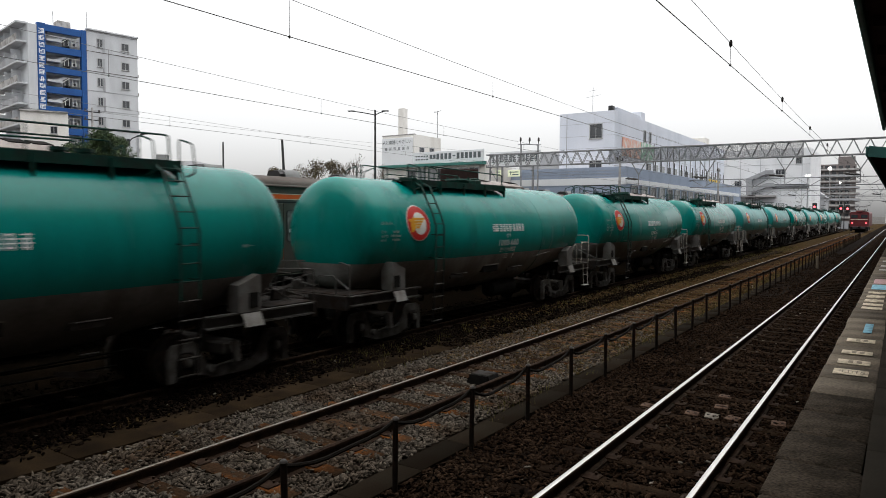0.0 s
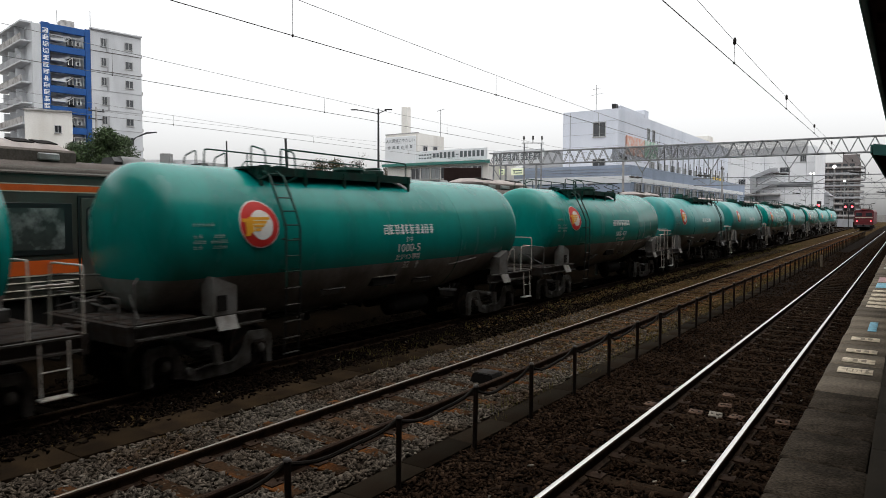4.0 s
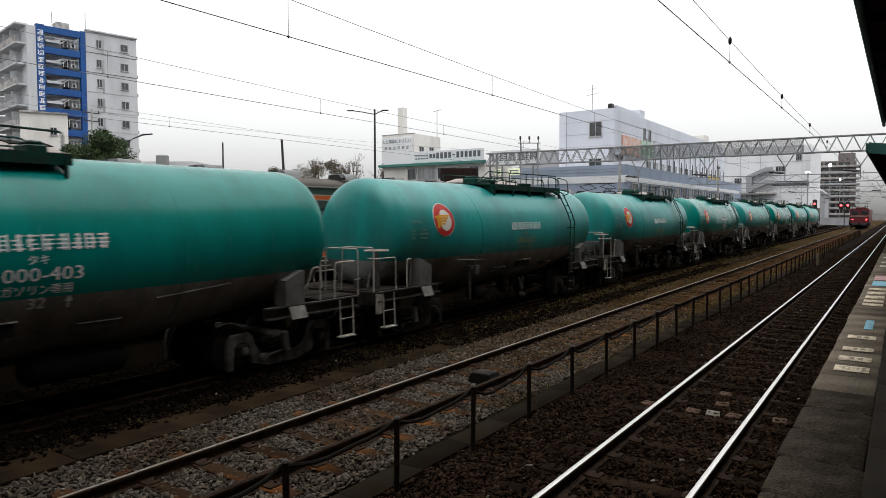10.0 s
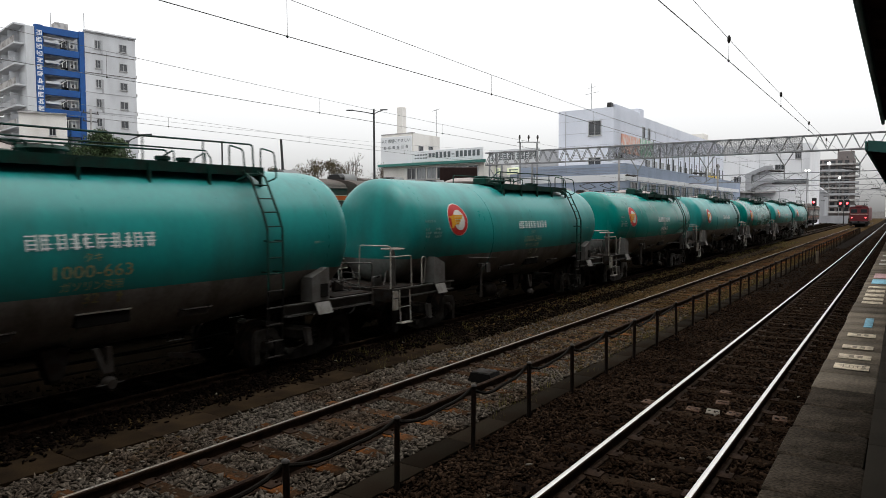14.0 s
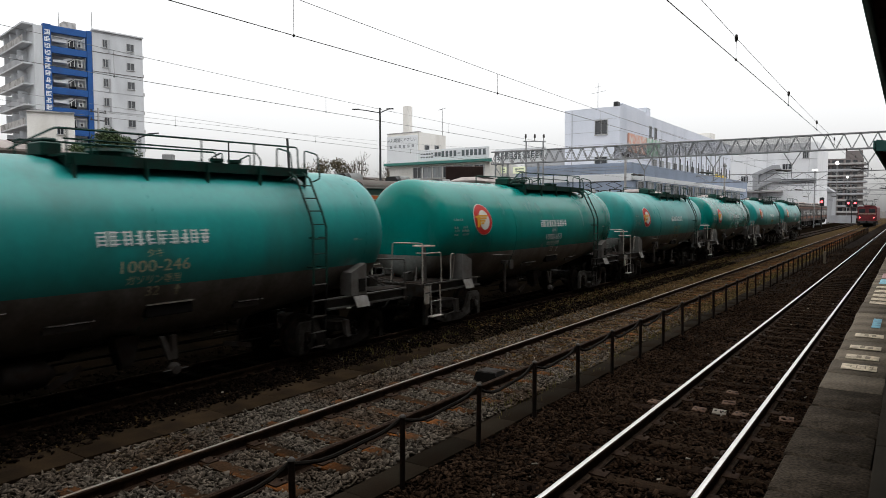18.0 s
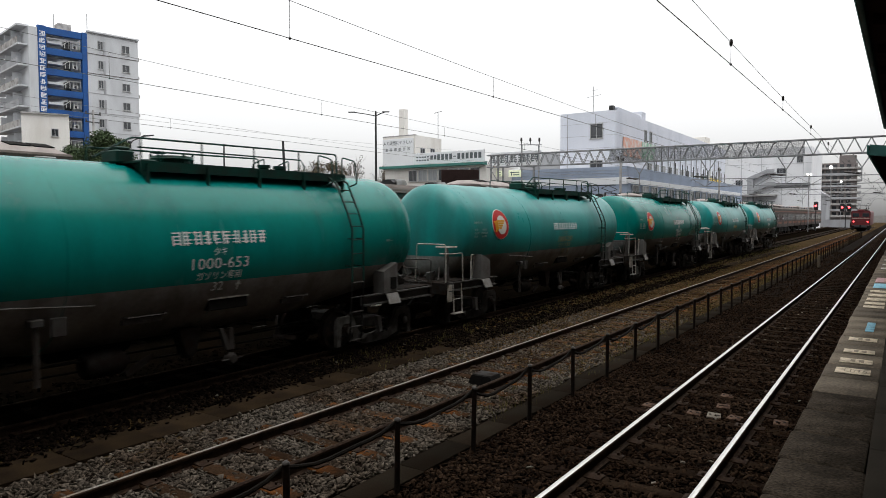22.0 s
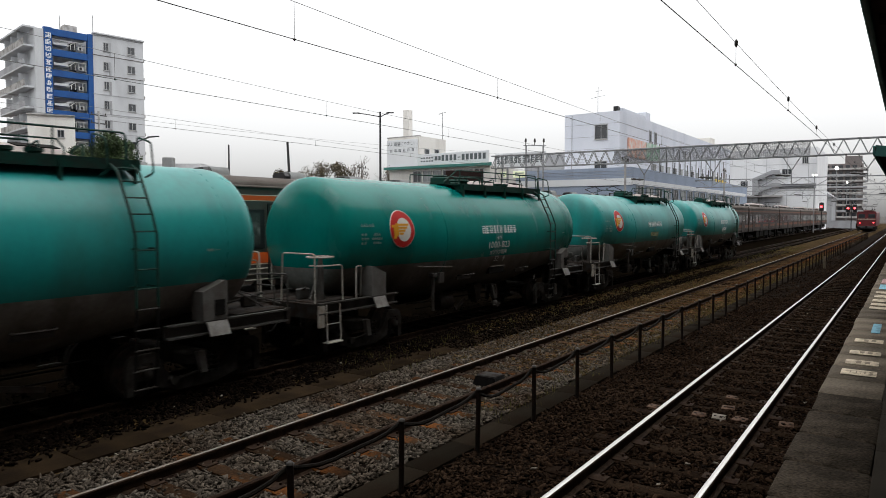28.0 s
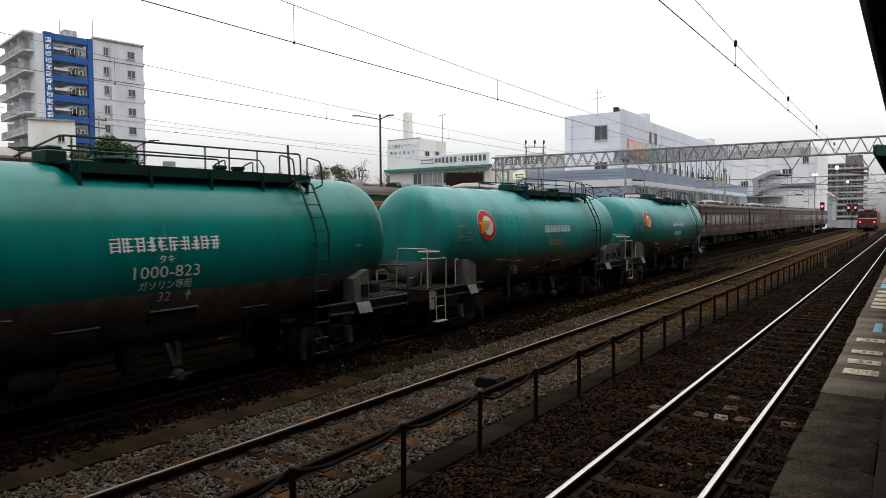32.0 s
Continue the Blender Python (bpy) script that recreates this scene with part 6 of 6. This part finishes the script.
def far_buildings():
    h = house("white_factory", "white flat-roofed building with outside stairs and a louvre band", "building", -33.5, 148, 0)
    shell(h, 0, 18.6, 0, 20, 0, 16.0, WHITEWALL)
    for u, z, ww, tt in ((5.7, 9.2, 1.3, 1.3), (13.4, 11.5, 1.6, 1.0), (16.6, 13.6, 1.0, 1.2)):
        window_on(h, "u", u, z, ww, tt, bars_n=2)
    part("louvre_band", Mesh().box((15.3, -0.1, 8.65), (6.4, 0.2, 0.9), bevel=0.03), GREYWALL, h, "grey louvre band")
    for k in range(4):
        part("louvre", Mesh().box((15.3, -0.23, 8.32 + 0.22 * k), (6.3, 0.06, 0.1)), DARKSTEEL, h)
    for u0, z0, z1 in ((7.4, 9.7, 11.3), (7.6, 7.3, 8.8)):
        flight = part("stair_flight", Mesh().prism([(u0, z0 - 0.25), (u0, z0), (u0 + 3.6, z1), (u0 + 5.0, z1), (u0 + 5.0, z1 - 0.3), (u0 + 3.6, z1 - 0.3)], "y", -1.6, -0.01), GREYWALL, h, "outside stair with a landing")
        part("parapet", Mesh().prism([(u0, z0), (u0, z0 + 0.5), (u0 + 3.6, z1 + 0.5), (u0 + 5.0, z1 + 0.5), (u0 + 5.0, z1), (u0 + 3.6, z1)], "y", -1.64, -1.54), GREYWALL, flight)
    part("stair_wall", Mesh().box((8.0, -0.8, 5.5), (1.0, 1.5, 9.0)), GREYWALL, h)
    part("ledge", Mesh().box((8.2, -1.2, 6.7), (9.2, 2.4, 0.45), bevel=0.05), CONCRETE, h, "concrete ledge over the lower storey")
    for k in range(5):
        part("panel_line", Mesh().box((2.4 + 3.7 * k, -0.015, 8.0), (0.06, 0.03, 16.0)), GREYWALL, h)
    part("panel_line", Mesh().box((9.3, -0.015, 12.9), (18.6, 0.03, 0.06)), GREYWALL, h)
    d = house("tower_block", "dark brown apartment tower with stacked balconies", "apartment building", -35.8, 381, 6)
    shell(d, 0, 17, 0, 16, 0, 28, TOWERWALL)
    part("stair_tower", Mesh().box((13, 3, 29.5), (7, 5, 4.5), bevel=0.1), TOWERWALL, d)
    for i in range(9):
        z = 1.8 + 2.9 * i
        b = part("balcony", Mesh().box((8.5, -0.9, z), (18.6, 1.8, 0.3)), TOWERWALL, d)
        part("balustrade", Mesh().box((8.5, -1.75, z + 0.5), (18.6, 0.12, 0.8)), GREYWALL if i % 2 else CONCRETE, b, "pale balustrade")
        for k2 in range(5):
            part("glass_door", Mesh().box((1.8 + 2.9 * k2, -0.03, z + 1.4), (1.9, 0.08, 1.9)), WINDOW, b)
        part("side_balcony", Mesh().box((17.9, 6, z + 0.4), (1.8, 7, 1.0)), GREYWALL, d)
    e = house("grey_gable_house", "pale grey gabled building by the line", "house", -25.4, 215, 0)
    shell(e, 0, 7.5, 0, 12, 0, 8.0, GREYWALL, parapet=0.2)
    part("gable_roof", Mesh().prism([(-0.4, 8.0), (7.9, 8.0), (3.6, 11.4)], "y", -0.4, 12.4), GREYWALL, e)
    for u in (2.0, 5.2):
        window_on(e, "u", u, 5.6, 1.4, 1.3)
    for x, y, w, z, m in ((-60, 250, 20, 7, GREYWALL), (-95, 180, 24, 9, WHITEWALL), (-120, 120, 30, 8, CREAMWALL), (-100, 90, 16, 6, CREAMWALL), (-6, 360, 16, 9, CREAMWALL), (14, 330, 20, 7, GREYWALL), (-150, 90, 30, 7, GREYWALL), (30, 280, 18, 8, CREAMWALL)):
        q = house("far_house", "distant low house of the town", "house", x, y, random.uniform(-8, 8), "distant houses")
        shell(q, 0, w, 0, 10, 0, z, m, parapet=0.2)
        part("pitched_roof", Mesh().prism([(-0.5, z), (w + 0.5, z), (w / 2, z + 3)], "y", -0.5, 10.5), TRAINROOF, q)
        for k in range(int(w / 4)):
            window_on(q, "u", 2 + 4 * k, z * 0.6, 1.6, 1.4)


# ---- trees, poles, signals ----
def leaf_cloud(clumps, count, size, seed):
    rng = np.random.default_rng(seed)
    m = Mesh()
    for cx, cy, cz, r in clumps:
        for _ in range(count):
            d = rng.normal(size=3)
            d /= np.linalg.norm(d)
            p = np.array((cx, cy, cz)) + d * r * rng.uniform(0.35, 1.0) * np.array((1, 1, 0.8))
            a, b = rng.normal(size=3), rng.normal(size=3)
            a /= np.linalg.norm(a)
            b -= a * a.dot(b)
            b /= np.linalg.norm(b)
            s = size * rng.uniform(0.6, 1.3)
            o = len(m.v)
            m.v += [tuple(p - a * s), tuple(p + b * s * 0.45), tuple(p + a * s), tuple(p - b * s * 0.45)]
            m.f.append((o, o + 1, o + 2, o + 3))
            m.k.append(0)
    me = bpy.data.meshes.new("crown")
    me.from_pydata(m.v, [], m.f)
    return me


def tree(label, x, y, height, spread, leaf, count, seed, bare=False, size=0.13):
    random.seed(seed)
    t = thing("tree", label, "tree", pose(x, y, GROUND_Z))
    fork = height * 0.45
    trunk = Mesh().tube([(0, 0, 0), (0.05, 0.02, fork * 0.5), (0.02, -0.05, fork), (0.05, 0, height * 0.72)], [0.2, 0.16, 0.12, 0.04], 8)
    clumps = []
    for k in range(26 if not bare else 34):
        a, e = random.uniform(0, 6.28), random.uniform(0.15, 1.0)
        r = spread * random.uniform(0.35, 1.0) * (1.1 - 0.6 * e * e)
        tip = (r * math.cos(a), r * math.sin(a), fork + (height - fork) * e * random.uniform(0.82, 1.0))
        trunk.tube([(0, 0, fork * random.uniform(0.7, 1.3)), (tip[0] * 0.5, tip[1] * 0.5, (fork + tip[2]) * 0.52), tip], [0.07, 0.045, 0.012], 5)
        if bare:
            for q in range(5):
                trunk.tube([(tip[0] * 0.6, tip[1] * 0.6, tip[2] * 0.9), (tip[0] + random.uniform(-0.7, 0.7), tip[1] + random.uniform(-0.7, 0.7), tip[2] + random.uniform(-0.1, 0.6))], [0.02, 0.006], 4)
        clumps.append((*tip, spread * random.uniform(0.2, 0.36)))
    part("trunk", trunk, TWIG if bare else BARK, t, "branching trunk")
    me = leaf_cloud(clumps, count, size, seed)
    me.materials.append(leaf)
    part("crown", me, None, t, "crown of small leaves")
    return t


def poles():
    p = thing("street_lamp", "tall dark lamp post with two long arms", "street lamp", pose(-35.7, 42.9, GROUND_Z))
    part("pole", Mesh().tube([(0, 0, 0), (0, 0, 5), (0, 0, 11.3)], [0.12, 0.1, 0.07], 8), DARKSTEEL, p)
    for s, k in ((-1, 1.0), (1, 0.42)):
        arm = part("arm", Mesh().tube([(0, 0, 10.9), (s * k * 0.9, s * k * 0.5, 11.1), (s * k * 1.5, s * k * 0.9, 11.2)], 0.04, 6), DARKSTEEL, p)
        part("lamp_head", Mesh().box((s * k * 1.7, s * k * 1.0, 11.22), (0.6, 0.22, 0.08), turn("Z", 30), bevel=0.03), DARKSTEEL, arm)
    q = thing("street_lamp", "small street lamp with one bent arm", "street lamp", pose(-64.5, 38.6, GROUND_Z))
    part("pole", Mesh().tube([(0, 0, 0), (0, 0, 9.3), (0.3, 0.6, 10.3)], [0.1, 0.08, 0.06], 8), DARKSTEEL, q)
    part("lamp_head", Mesh().tube([(0.3, 0.6, 10.3), (1.0, 1.4, 10.8), (1.6, 2.1, 10.9)], [0.05, 0.1, 0.07], 6), DARKSTEEL, q)
    for x, y, h, lean, cross in ((-45.3, 42.3, 9.4, -0.3, 0), (-75, 58.7, 12.3, 0, 0), (-66.5, 36.5, 13.2, 0, 2), (-58, 66, 9.4, 0, 2), (-27.2, 78, 9, 0, 1), (-22.0, 62, 8.4, 0, 1), (-20.5, 96, 9.2, 0, 1)):
        u = thing("utility_pole", "slim dark utility pole", "utility pole", pose(x, y, GROUND_Z), "utility poles")
        part("pole", Mesh().tube([(0, 0, 0), (lean * 0.5, lean * 0.5, h / 2), (lean, lean, h)], [0.15, 0.13, 0.1], 8), DARKSTEEL if cross == 0 else CONCRETE, u)
        for k in range(cross):
            bar = part("crossarm", Mesh().box((0, 0, h - 0.4 - 0.8 * k), (0.12, 1.6, 0.1)), DARKSTEEL, u)
            for d in (-0.7, 0, 0.7):
                part("insulator", Mesh().cyl((0, d, h - 0.4 - 0.8 * k), (0, d, h - 0.15 - 0.8 * k), 0.07, 6), INSUL, bar)
    # switch frame on the roof line behind the gantry
    s = thing("switch_frame", "white steel frame with three dark insulators on top", "switchgear", pose(-31.2, 61.6, GROUND_Z))
    for d in (-0.9, 0.9):
        part("leg", Mesh().cyl((d * 0.8, d * 0.5, 0), (d * 0.8, d * 0.5, 9.9), 0.08, 6), STEEL, s)
    part("beam", Mesh().cyl((-0.95, -0.6, 9.9), (0.95, 0.6, 9.9), 0.05, 6), STEEL, s)
    for k in (-1, 0, 1):
        part("insulator", Mesh().tube([(k * 0.75, k * 0.5, 9.9), (k * 0.75, k * 0.5, 10.2), (k * 0.75, k * 0.5, 10.3), (k * 0.75, k * 0.5, 10.6)], [0.04, 0.04, 0.12, 0.08], 8), INSUL, s)
    # overhead feeders above the roofs
    for x, z, y0, y1 in ((-24.5, 7.29, -20, 45.5),):
        f = thing("feeder_wire", "thin feeder wire strung between gantries", "overhead line", pose(x, 0, z), "feeder wires")
        part("wire", Mesh().tube([(0, y0 + (y1 - y0) * k / 20, -0.9 * math.sin(math.pi * k / 20)) for k in range(21)], 0.005, 5), WIRE, f)


def signal(x, y, z, n, label):
    s = thing("signal", label, "railway signal", pose(x, y, GROUND_Z), "lit railway signals")
    part("post", Mesh().cyl((0, 0.1, 0), (0, 0.1, z + 0.8), 0.08, 8), DARKSTEEL, s)
    for k in range(n):
        dx = (k - (n - 1) / 2) * 1.1
        head = part("head", Mesh().box((dx, 0, z), (0.75, 0.2, 1.5), bevel=0.1), BLACKTRIM, s)
        part("hood", Mesh().tube([(dx, -0.1, z), (dx, -0.45, z + 0.03)], 0.27, 12), BLACKTRIM, head)
        part("lens", Mesh().cyl((dx, -0.47, z), (dx, -0.46, z), 0.19, 14), TAIL, head, "lit red lens")
    if n > 1:
        part("bracket", Mesh().box((0, 0.12, z - 0.5), (n * 1.1, 0.08, 0.1)), DARKSTEEL, s)


def floodlight(x, y, z, n, r):
    f = thing("yard_light", "white yard light on a thin mast", "yard light", pose(x, y, GROUND_Z), "yard lights")
    part("mast", Mesh().cyl((0, 0, 0), (0, 0, z), 0.09, 8), STEEL, f)
    for k in range(n):
        dx = (k - (n - 1) / 2) * 2.6 * r
        h = part("lamp_head", Mesh().tube([(dx, 0.25, z), (dx, 0, z), (dx, -0.12, z)], [r * 0.4, r, r], 14), STEEL, f)
        part("lens", Mesh().cyl((dx, -0.14, z), (dx, -0.125, z), r * 0.92, 14), LAMPWHITE, h, "lit white lens")


def track_clutter():
    b = thing("track_box", "small black cast box between the rails", "track equipment", pose(-5.75, 9.75, GROUND_Z))
    part("case", Mesh().prism([(-0.26, 0), (0.26, 0), (0.18, 0.2), (-0.18, 0.2)], "y", -0.16, 0.16), UNDER, b)
    part("lid", Mesh().box((0, 0, 0.205), (0.34, 0.28, 0.03), bevel=0.01), BOGIE, b)
    for x, y, m in ((-2.0, 9.33, CHIP), (-2.25, 9.31, PLATERUST), (-1.75, 9.37, PLATERUST), (-1.22, 9.47, PLATERUST), (-2.85, 9.34, PLATERUST), (-1.99, 9.85, PLATERUST), (-2.06, 10.45, PLATERUST)):
        p = part("baseplate", Mesh().box((0, 0, 0), (0.17, 0.2, 0.03), bevel=0.006), m)
        p.matrix_basis = pose(x, y, NEAR_Z - 0.135, random.uniform(-4, 4), random.uniform(-4, 4), random.uniform(-8, 8))
        tagged(p, "worn pale baseplate lying on the ballast" if m is CHIP else "rusty baseplate lying on the ballast", "track fitting", "baseplates in the platform track")
        for d in (-0.045, 0.045):
            part("bolt_hole", Mesh().cyl((d, 0, 0.0), (d, 0, 0.02), 0.017, 8), UNDER, p)
    w = thing("marker_post", "short cream marker post by the fence", "marker post", pose(-3.75, 42, GROUND_Z))
    part("post", Mesh().box((0, 0, 0.34), (0.13, 0.1, 0.68), bevel=0.02), COPINGLIT, w)


def yard_container():
    c = thing("storage_container", "dark brown steel container behind the parked train", "container", pose(-31.0, 48.2, GROUND_Z, 0, 0, 34.5))
    part("body", Mesh().box((0, 0, 3.3), (3.1, 2.4, 6.6), bevel=0.03), BROWNBOX, c)
    for k in range(14):
        part("rib", Mesh().box((-1.5 + 0.23 * k, -1.215, 3.3), (0.08, 0.04, 6.3)), BROWNBOX, c)
    w = structure("wall_white_far", Mesh().box((-13.2, 182, 0.7), (6.0, 0.3, 1.8)), GREYWALL, "low pale boundary wall far along the line", "wall")
# ---- build ----
ground()
track("near_track", NEAR_X, NEAR_Z, (RAILTOP, RAILTOP), SLEEPER, -12, 190, (-8.08, 110), "platform track with bright rails on wooden sleepers")
track("middle_track", MID_X, 0.0, (RAILDULL, RUST), RUSTSLEEPER, -12, 190, (-7.78, 110), "middle track with dull rails on rust-stained sleepers")
# dark sleepers, and dark heads on the goods rails, paint the shade below the trains
track("goods_track", TANK_X, -0.16, (RUST, RUST), SHADESLEEPER, -40, 190, (1, 70), "goods track under the tank wagons, their shade put into its colour")
track("siding_track", EMU_X, 0.0, (RAILDULL, RAILDULL), SHADESLEEPER, -40, 190, (4, 30), "siding track under the parked train")
slabs("cable_trough", -4.5, GROUND_Z + 0.002, 0.36, 1.0, -4, 90, DARKTROUGH, "row of dark concrete cable trough lids by the fence")
slabs("cable_trough", -8.1, GROUND_Z + 0.008, 0.62, 1.0, -4, 60, TROUGH, "row of brown concrete cable trough lids beside the goods track")
platform()
canopy("canopy_near", -14, 15.0, -0.305, 4.47, 0.55, "dark platform canopy with a butterfly roof")
canopy("canopy_far", 18.0, 90.0, -0.68, 4.25, 0.5, "platform canopy with a teal edge board")
station_building()
shade_bridge()
wires()
line_gantry = truss("gantry", 45.5, -26.7, 9.0, 6.36, 7.28, 84, "grey lattice gantry spanning all the tracks", (-26.1, 8.4), "line gantries", 3.6)
screen = Mesh()
for k in range(320):
    screen.box((-17.2 + 0.038 * k, 0.2, 6.82), (0.019, 0.012, 0.84))
part("mesh_screen", screen, DARKSTEEL, line_gantry, "fine dark wire screen behind the lattice")
for gy in (91.0, 137.0, 183.0):
    truss("gantry", gy, -27.2, 9.0, 6.33, 7.25, 24, "grey lattice gantry farther down the line", (-26.6, 8.4), "line gantries")
fence()
track_clutter()
ballast()
dry_grass()
yard_container()

TURNED = (0, 1, 2)
OFFSET = {2: 0.06, 3: 0.13, 4: 0.07, 5: 0.05, 8: 0.1}
BADGE = {2: (0, 0.04), 3: (0, 0.05), 4: (0.05, 0.03), 6: (0, -0.06), 7: (0, -0.09)}
NUMBERS = [(-1, "", LETTER), (0, "1000-660", LETTER), (1, "1000-5", LETTER), (2, "1000-403", LETTER), (3, "1000-663", LETTERDIM), (4, "1000-246", LETTERCREAM), (5, "1000-653", LETTER),
           (6, "1000-289", LETTERDIM), (7, "1000-823", LETTER), (8, "", LETTERDIM), (9, "", LETTER)]
first = build_wagon()
WAGONS = [(NUMBERS[0][0], first)] + [(k, copy_thing(first, Matrix.Identity(4))) for k, _, _ in NUMBERS[1:]]
for (k, w), (_, number, ink) in zip(WAGONS, NUMBERS):
    wagon_lettering(w, number, ink, k in TURNED)
    if k in TURNED:
        for ch in w.children:
            if ch.name.split(".")[0] in ("badge", "data_lettering", "owner_lettering", "type_lettering", "number_lettering", "cargo_lettering", "load_lettering", "arrow_mark"):
                ch.location.y += 0.25
    for ch in w.children:
        kind = ch.name.split(".")[0]
        if kind == "badge" and k in BADGE:
            axis = Matrix.Translation((0, 0, tank_shape(3.83)[1]))
            ch.matrix_basis = Matrix.Translation((0, BADGE[k][0], 0)) @ ch.matrix_basis @ axis @ Matrix.Rotation(-BADGE[k][1] / 1.31, 4, "Y") @ axis.inverted()
        elif kind.endswith(("lettering", "mark")) and kind != "data_lettering" and k in (4, 5):
            ch.location.y -= 0.12 if k == 4 else 0.07
    if k in (3, 4, 6, 7, 8):
        for ch in w.children_recursive:
            if ch.name.split(".")[0] in ("bogie", "axle_cap", "link_rod"):
                ch.material_slots[0].link = "OBJECT"
                ch.material_slots[0].material = BOGIEDARK
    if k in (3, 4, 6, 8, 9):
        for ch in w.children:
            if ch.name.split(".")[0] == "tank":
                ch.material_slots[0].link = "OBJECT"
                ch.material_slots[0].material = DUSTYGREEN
    tagged(w, "green tank wagon with sooty grey belly and " + ("rust-faded numbers" if ink is LETTERDIM else "white numbers"))
parked_train()
locomotive()
apartment_block()
small_white_building()
office_with_chimney()
big_white_building()
far_buildings()
hut_behind_train()
tree("dense evergreen tree behind the parked train", -44.7, 24.4, 8.0, 3.3, LEAF, 1300, 11, size=0.085)
tree("low spreading evergreen tree behind the roofs", -49.7, 51.3, 8.2, 3.3, LEAFBROWN, 300, 21, size=0.1)
for x, y, h, s in ((-57.5, 57.5, 9.2, 2.4), (-54, 60.5, 9.6, 2.6), (-51.5, 63.5, 8.8, 2.2)):
    tree("thin autumn tree with sparse brown leaves", x, y, h, s, LEAFBROWN, 16, int(h * 10), True, 0.09)
tree("rounded dark tree near the street", -60, 54.5, 8.4, 2.0, LEAFBROWN, 160, 44)
poles()
signal(-13.2, 140, 4.5, 1, "railway signal showing red on a post")
signal(-9.15, 150, 4.3, 2, "pair of railway signals showing red")
floodlight(-14.9, 190, 14.4, 1, 0.44)
floodlight(-13.4, 130, 9.7, 2, 0.17)
floodlight(-16.0, 240, 13, 1, 0.32)

# ---- how the goods train rolls: (seconds, place along the track) ----
ROLL = [(0.0, 12.85), (1.0, 7.68), (2.0, 2.93), (3.0, -1.46), (4.0, -5.5), (5.0, -9.4), (6.0, -13.14), (7.0, -16.72), (8.0, -20.19), (9.0, -23.59), (10.0, -26.92), (11.0, -30.21), (12.0, -33.45), (13.0, -36.66),
        (14.0, -39.84), (15.0, -43.01), (16.0, -46.15), (17.0, -49.29), (18.0, -52.41), (19.0, -55.53), (20.0, -58.62), (21.0, -61.7), (22.0, -64.76), (23.0, -67.79), (24.0, -70.81), (25.0, -73.85), (26.0, -76.9),
        (27.0, -79.95), (28.0, -82.97), (29.0, -85.95), (30.0, -88.85), (31.0, -91.24), (32.0, -92.99)]


def motions():
    ts, ss = [t for t, _ in ROLL], [s for _, s in ROLL]
    turns = []
    for k in range(int((ss[0] - ss[-1]) / 0.56) + 1):
        t = float(np.interp(-(ss[0] - 0.56 * k), [-s for s in ss], ts))
        if not turns or frame(t) > frame(turns[-1][0]):
            turns.append((t, (ss[0] - 0.56 * k)))
    turns[-1] = (32.0, ss[-1])
    for k, w in WAGONS:
        walk(w, [(t, pose(TANK_X, s + PITCH * k + OFFSET.get(k, 0) + (3.95 if k in TURNED else 3.7), 0, 0, 0, 180 if k in TURNED else 0)) for t, s in ROLL])
        for ch in w.children:
            if ch.name.startswith("wheelset"):
                p = ch.location.copy()
                walk(ch, [(t, pose(p.x, p.y, p.z, math.degrees(s / 0.43) * (1 if k in TURNED else -1), 0, 0)) for t, s in turns])


motions()
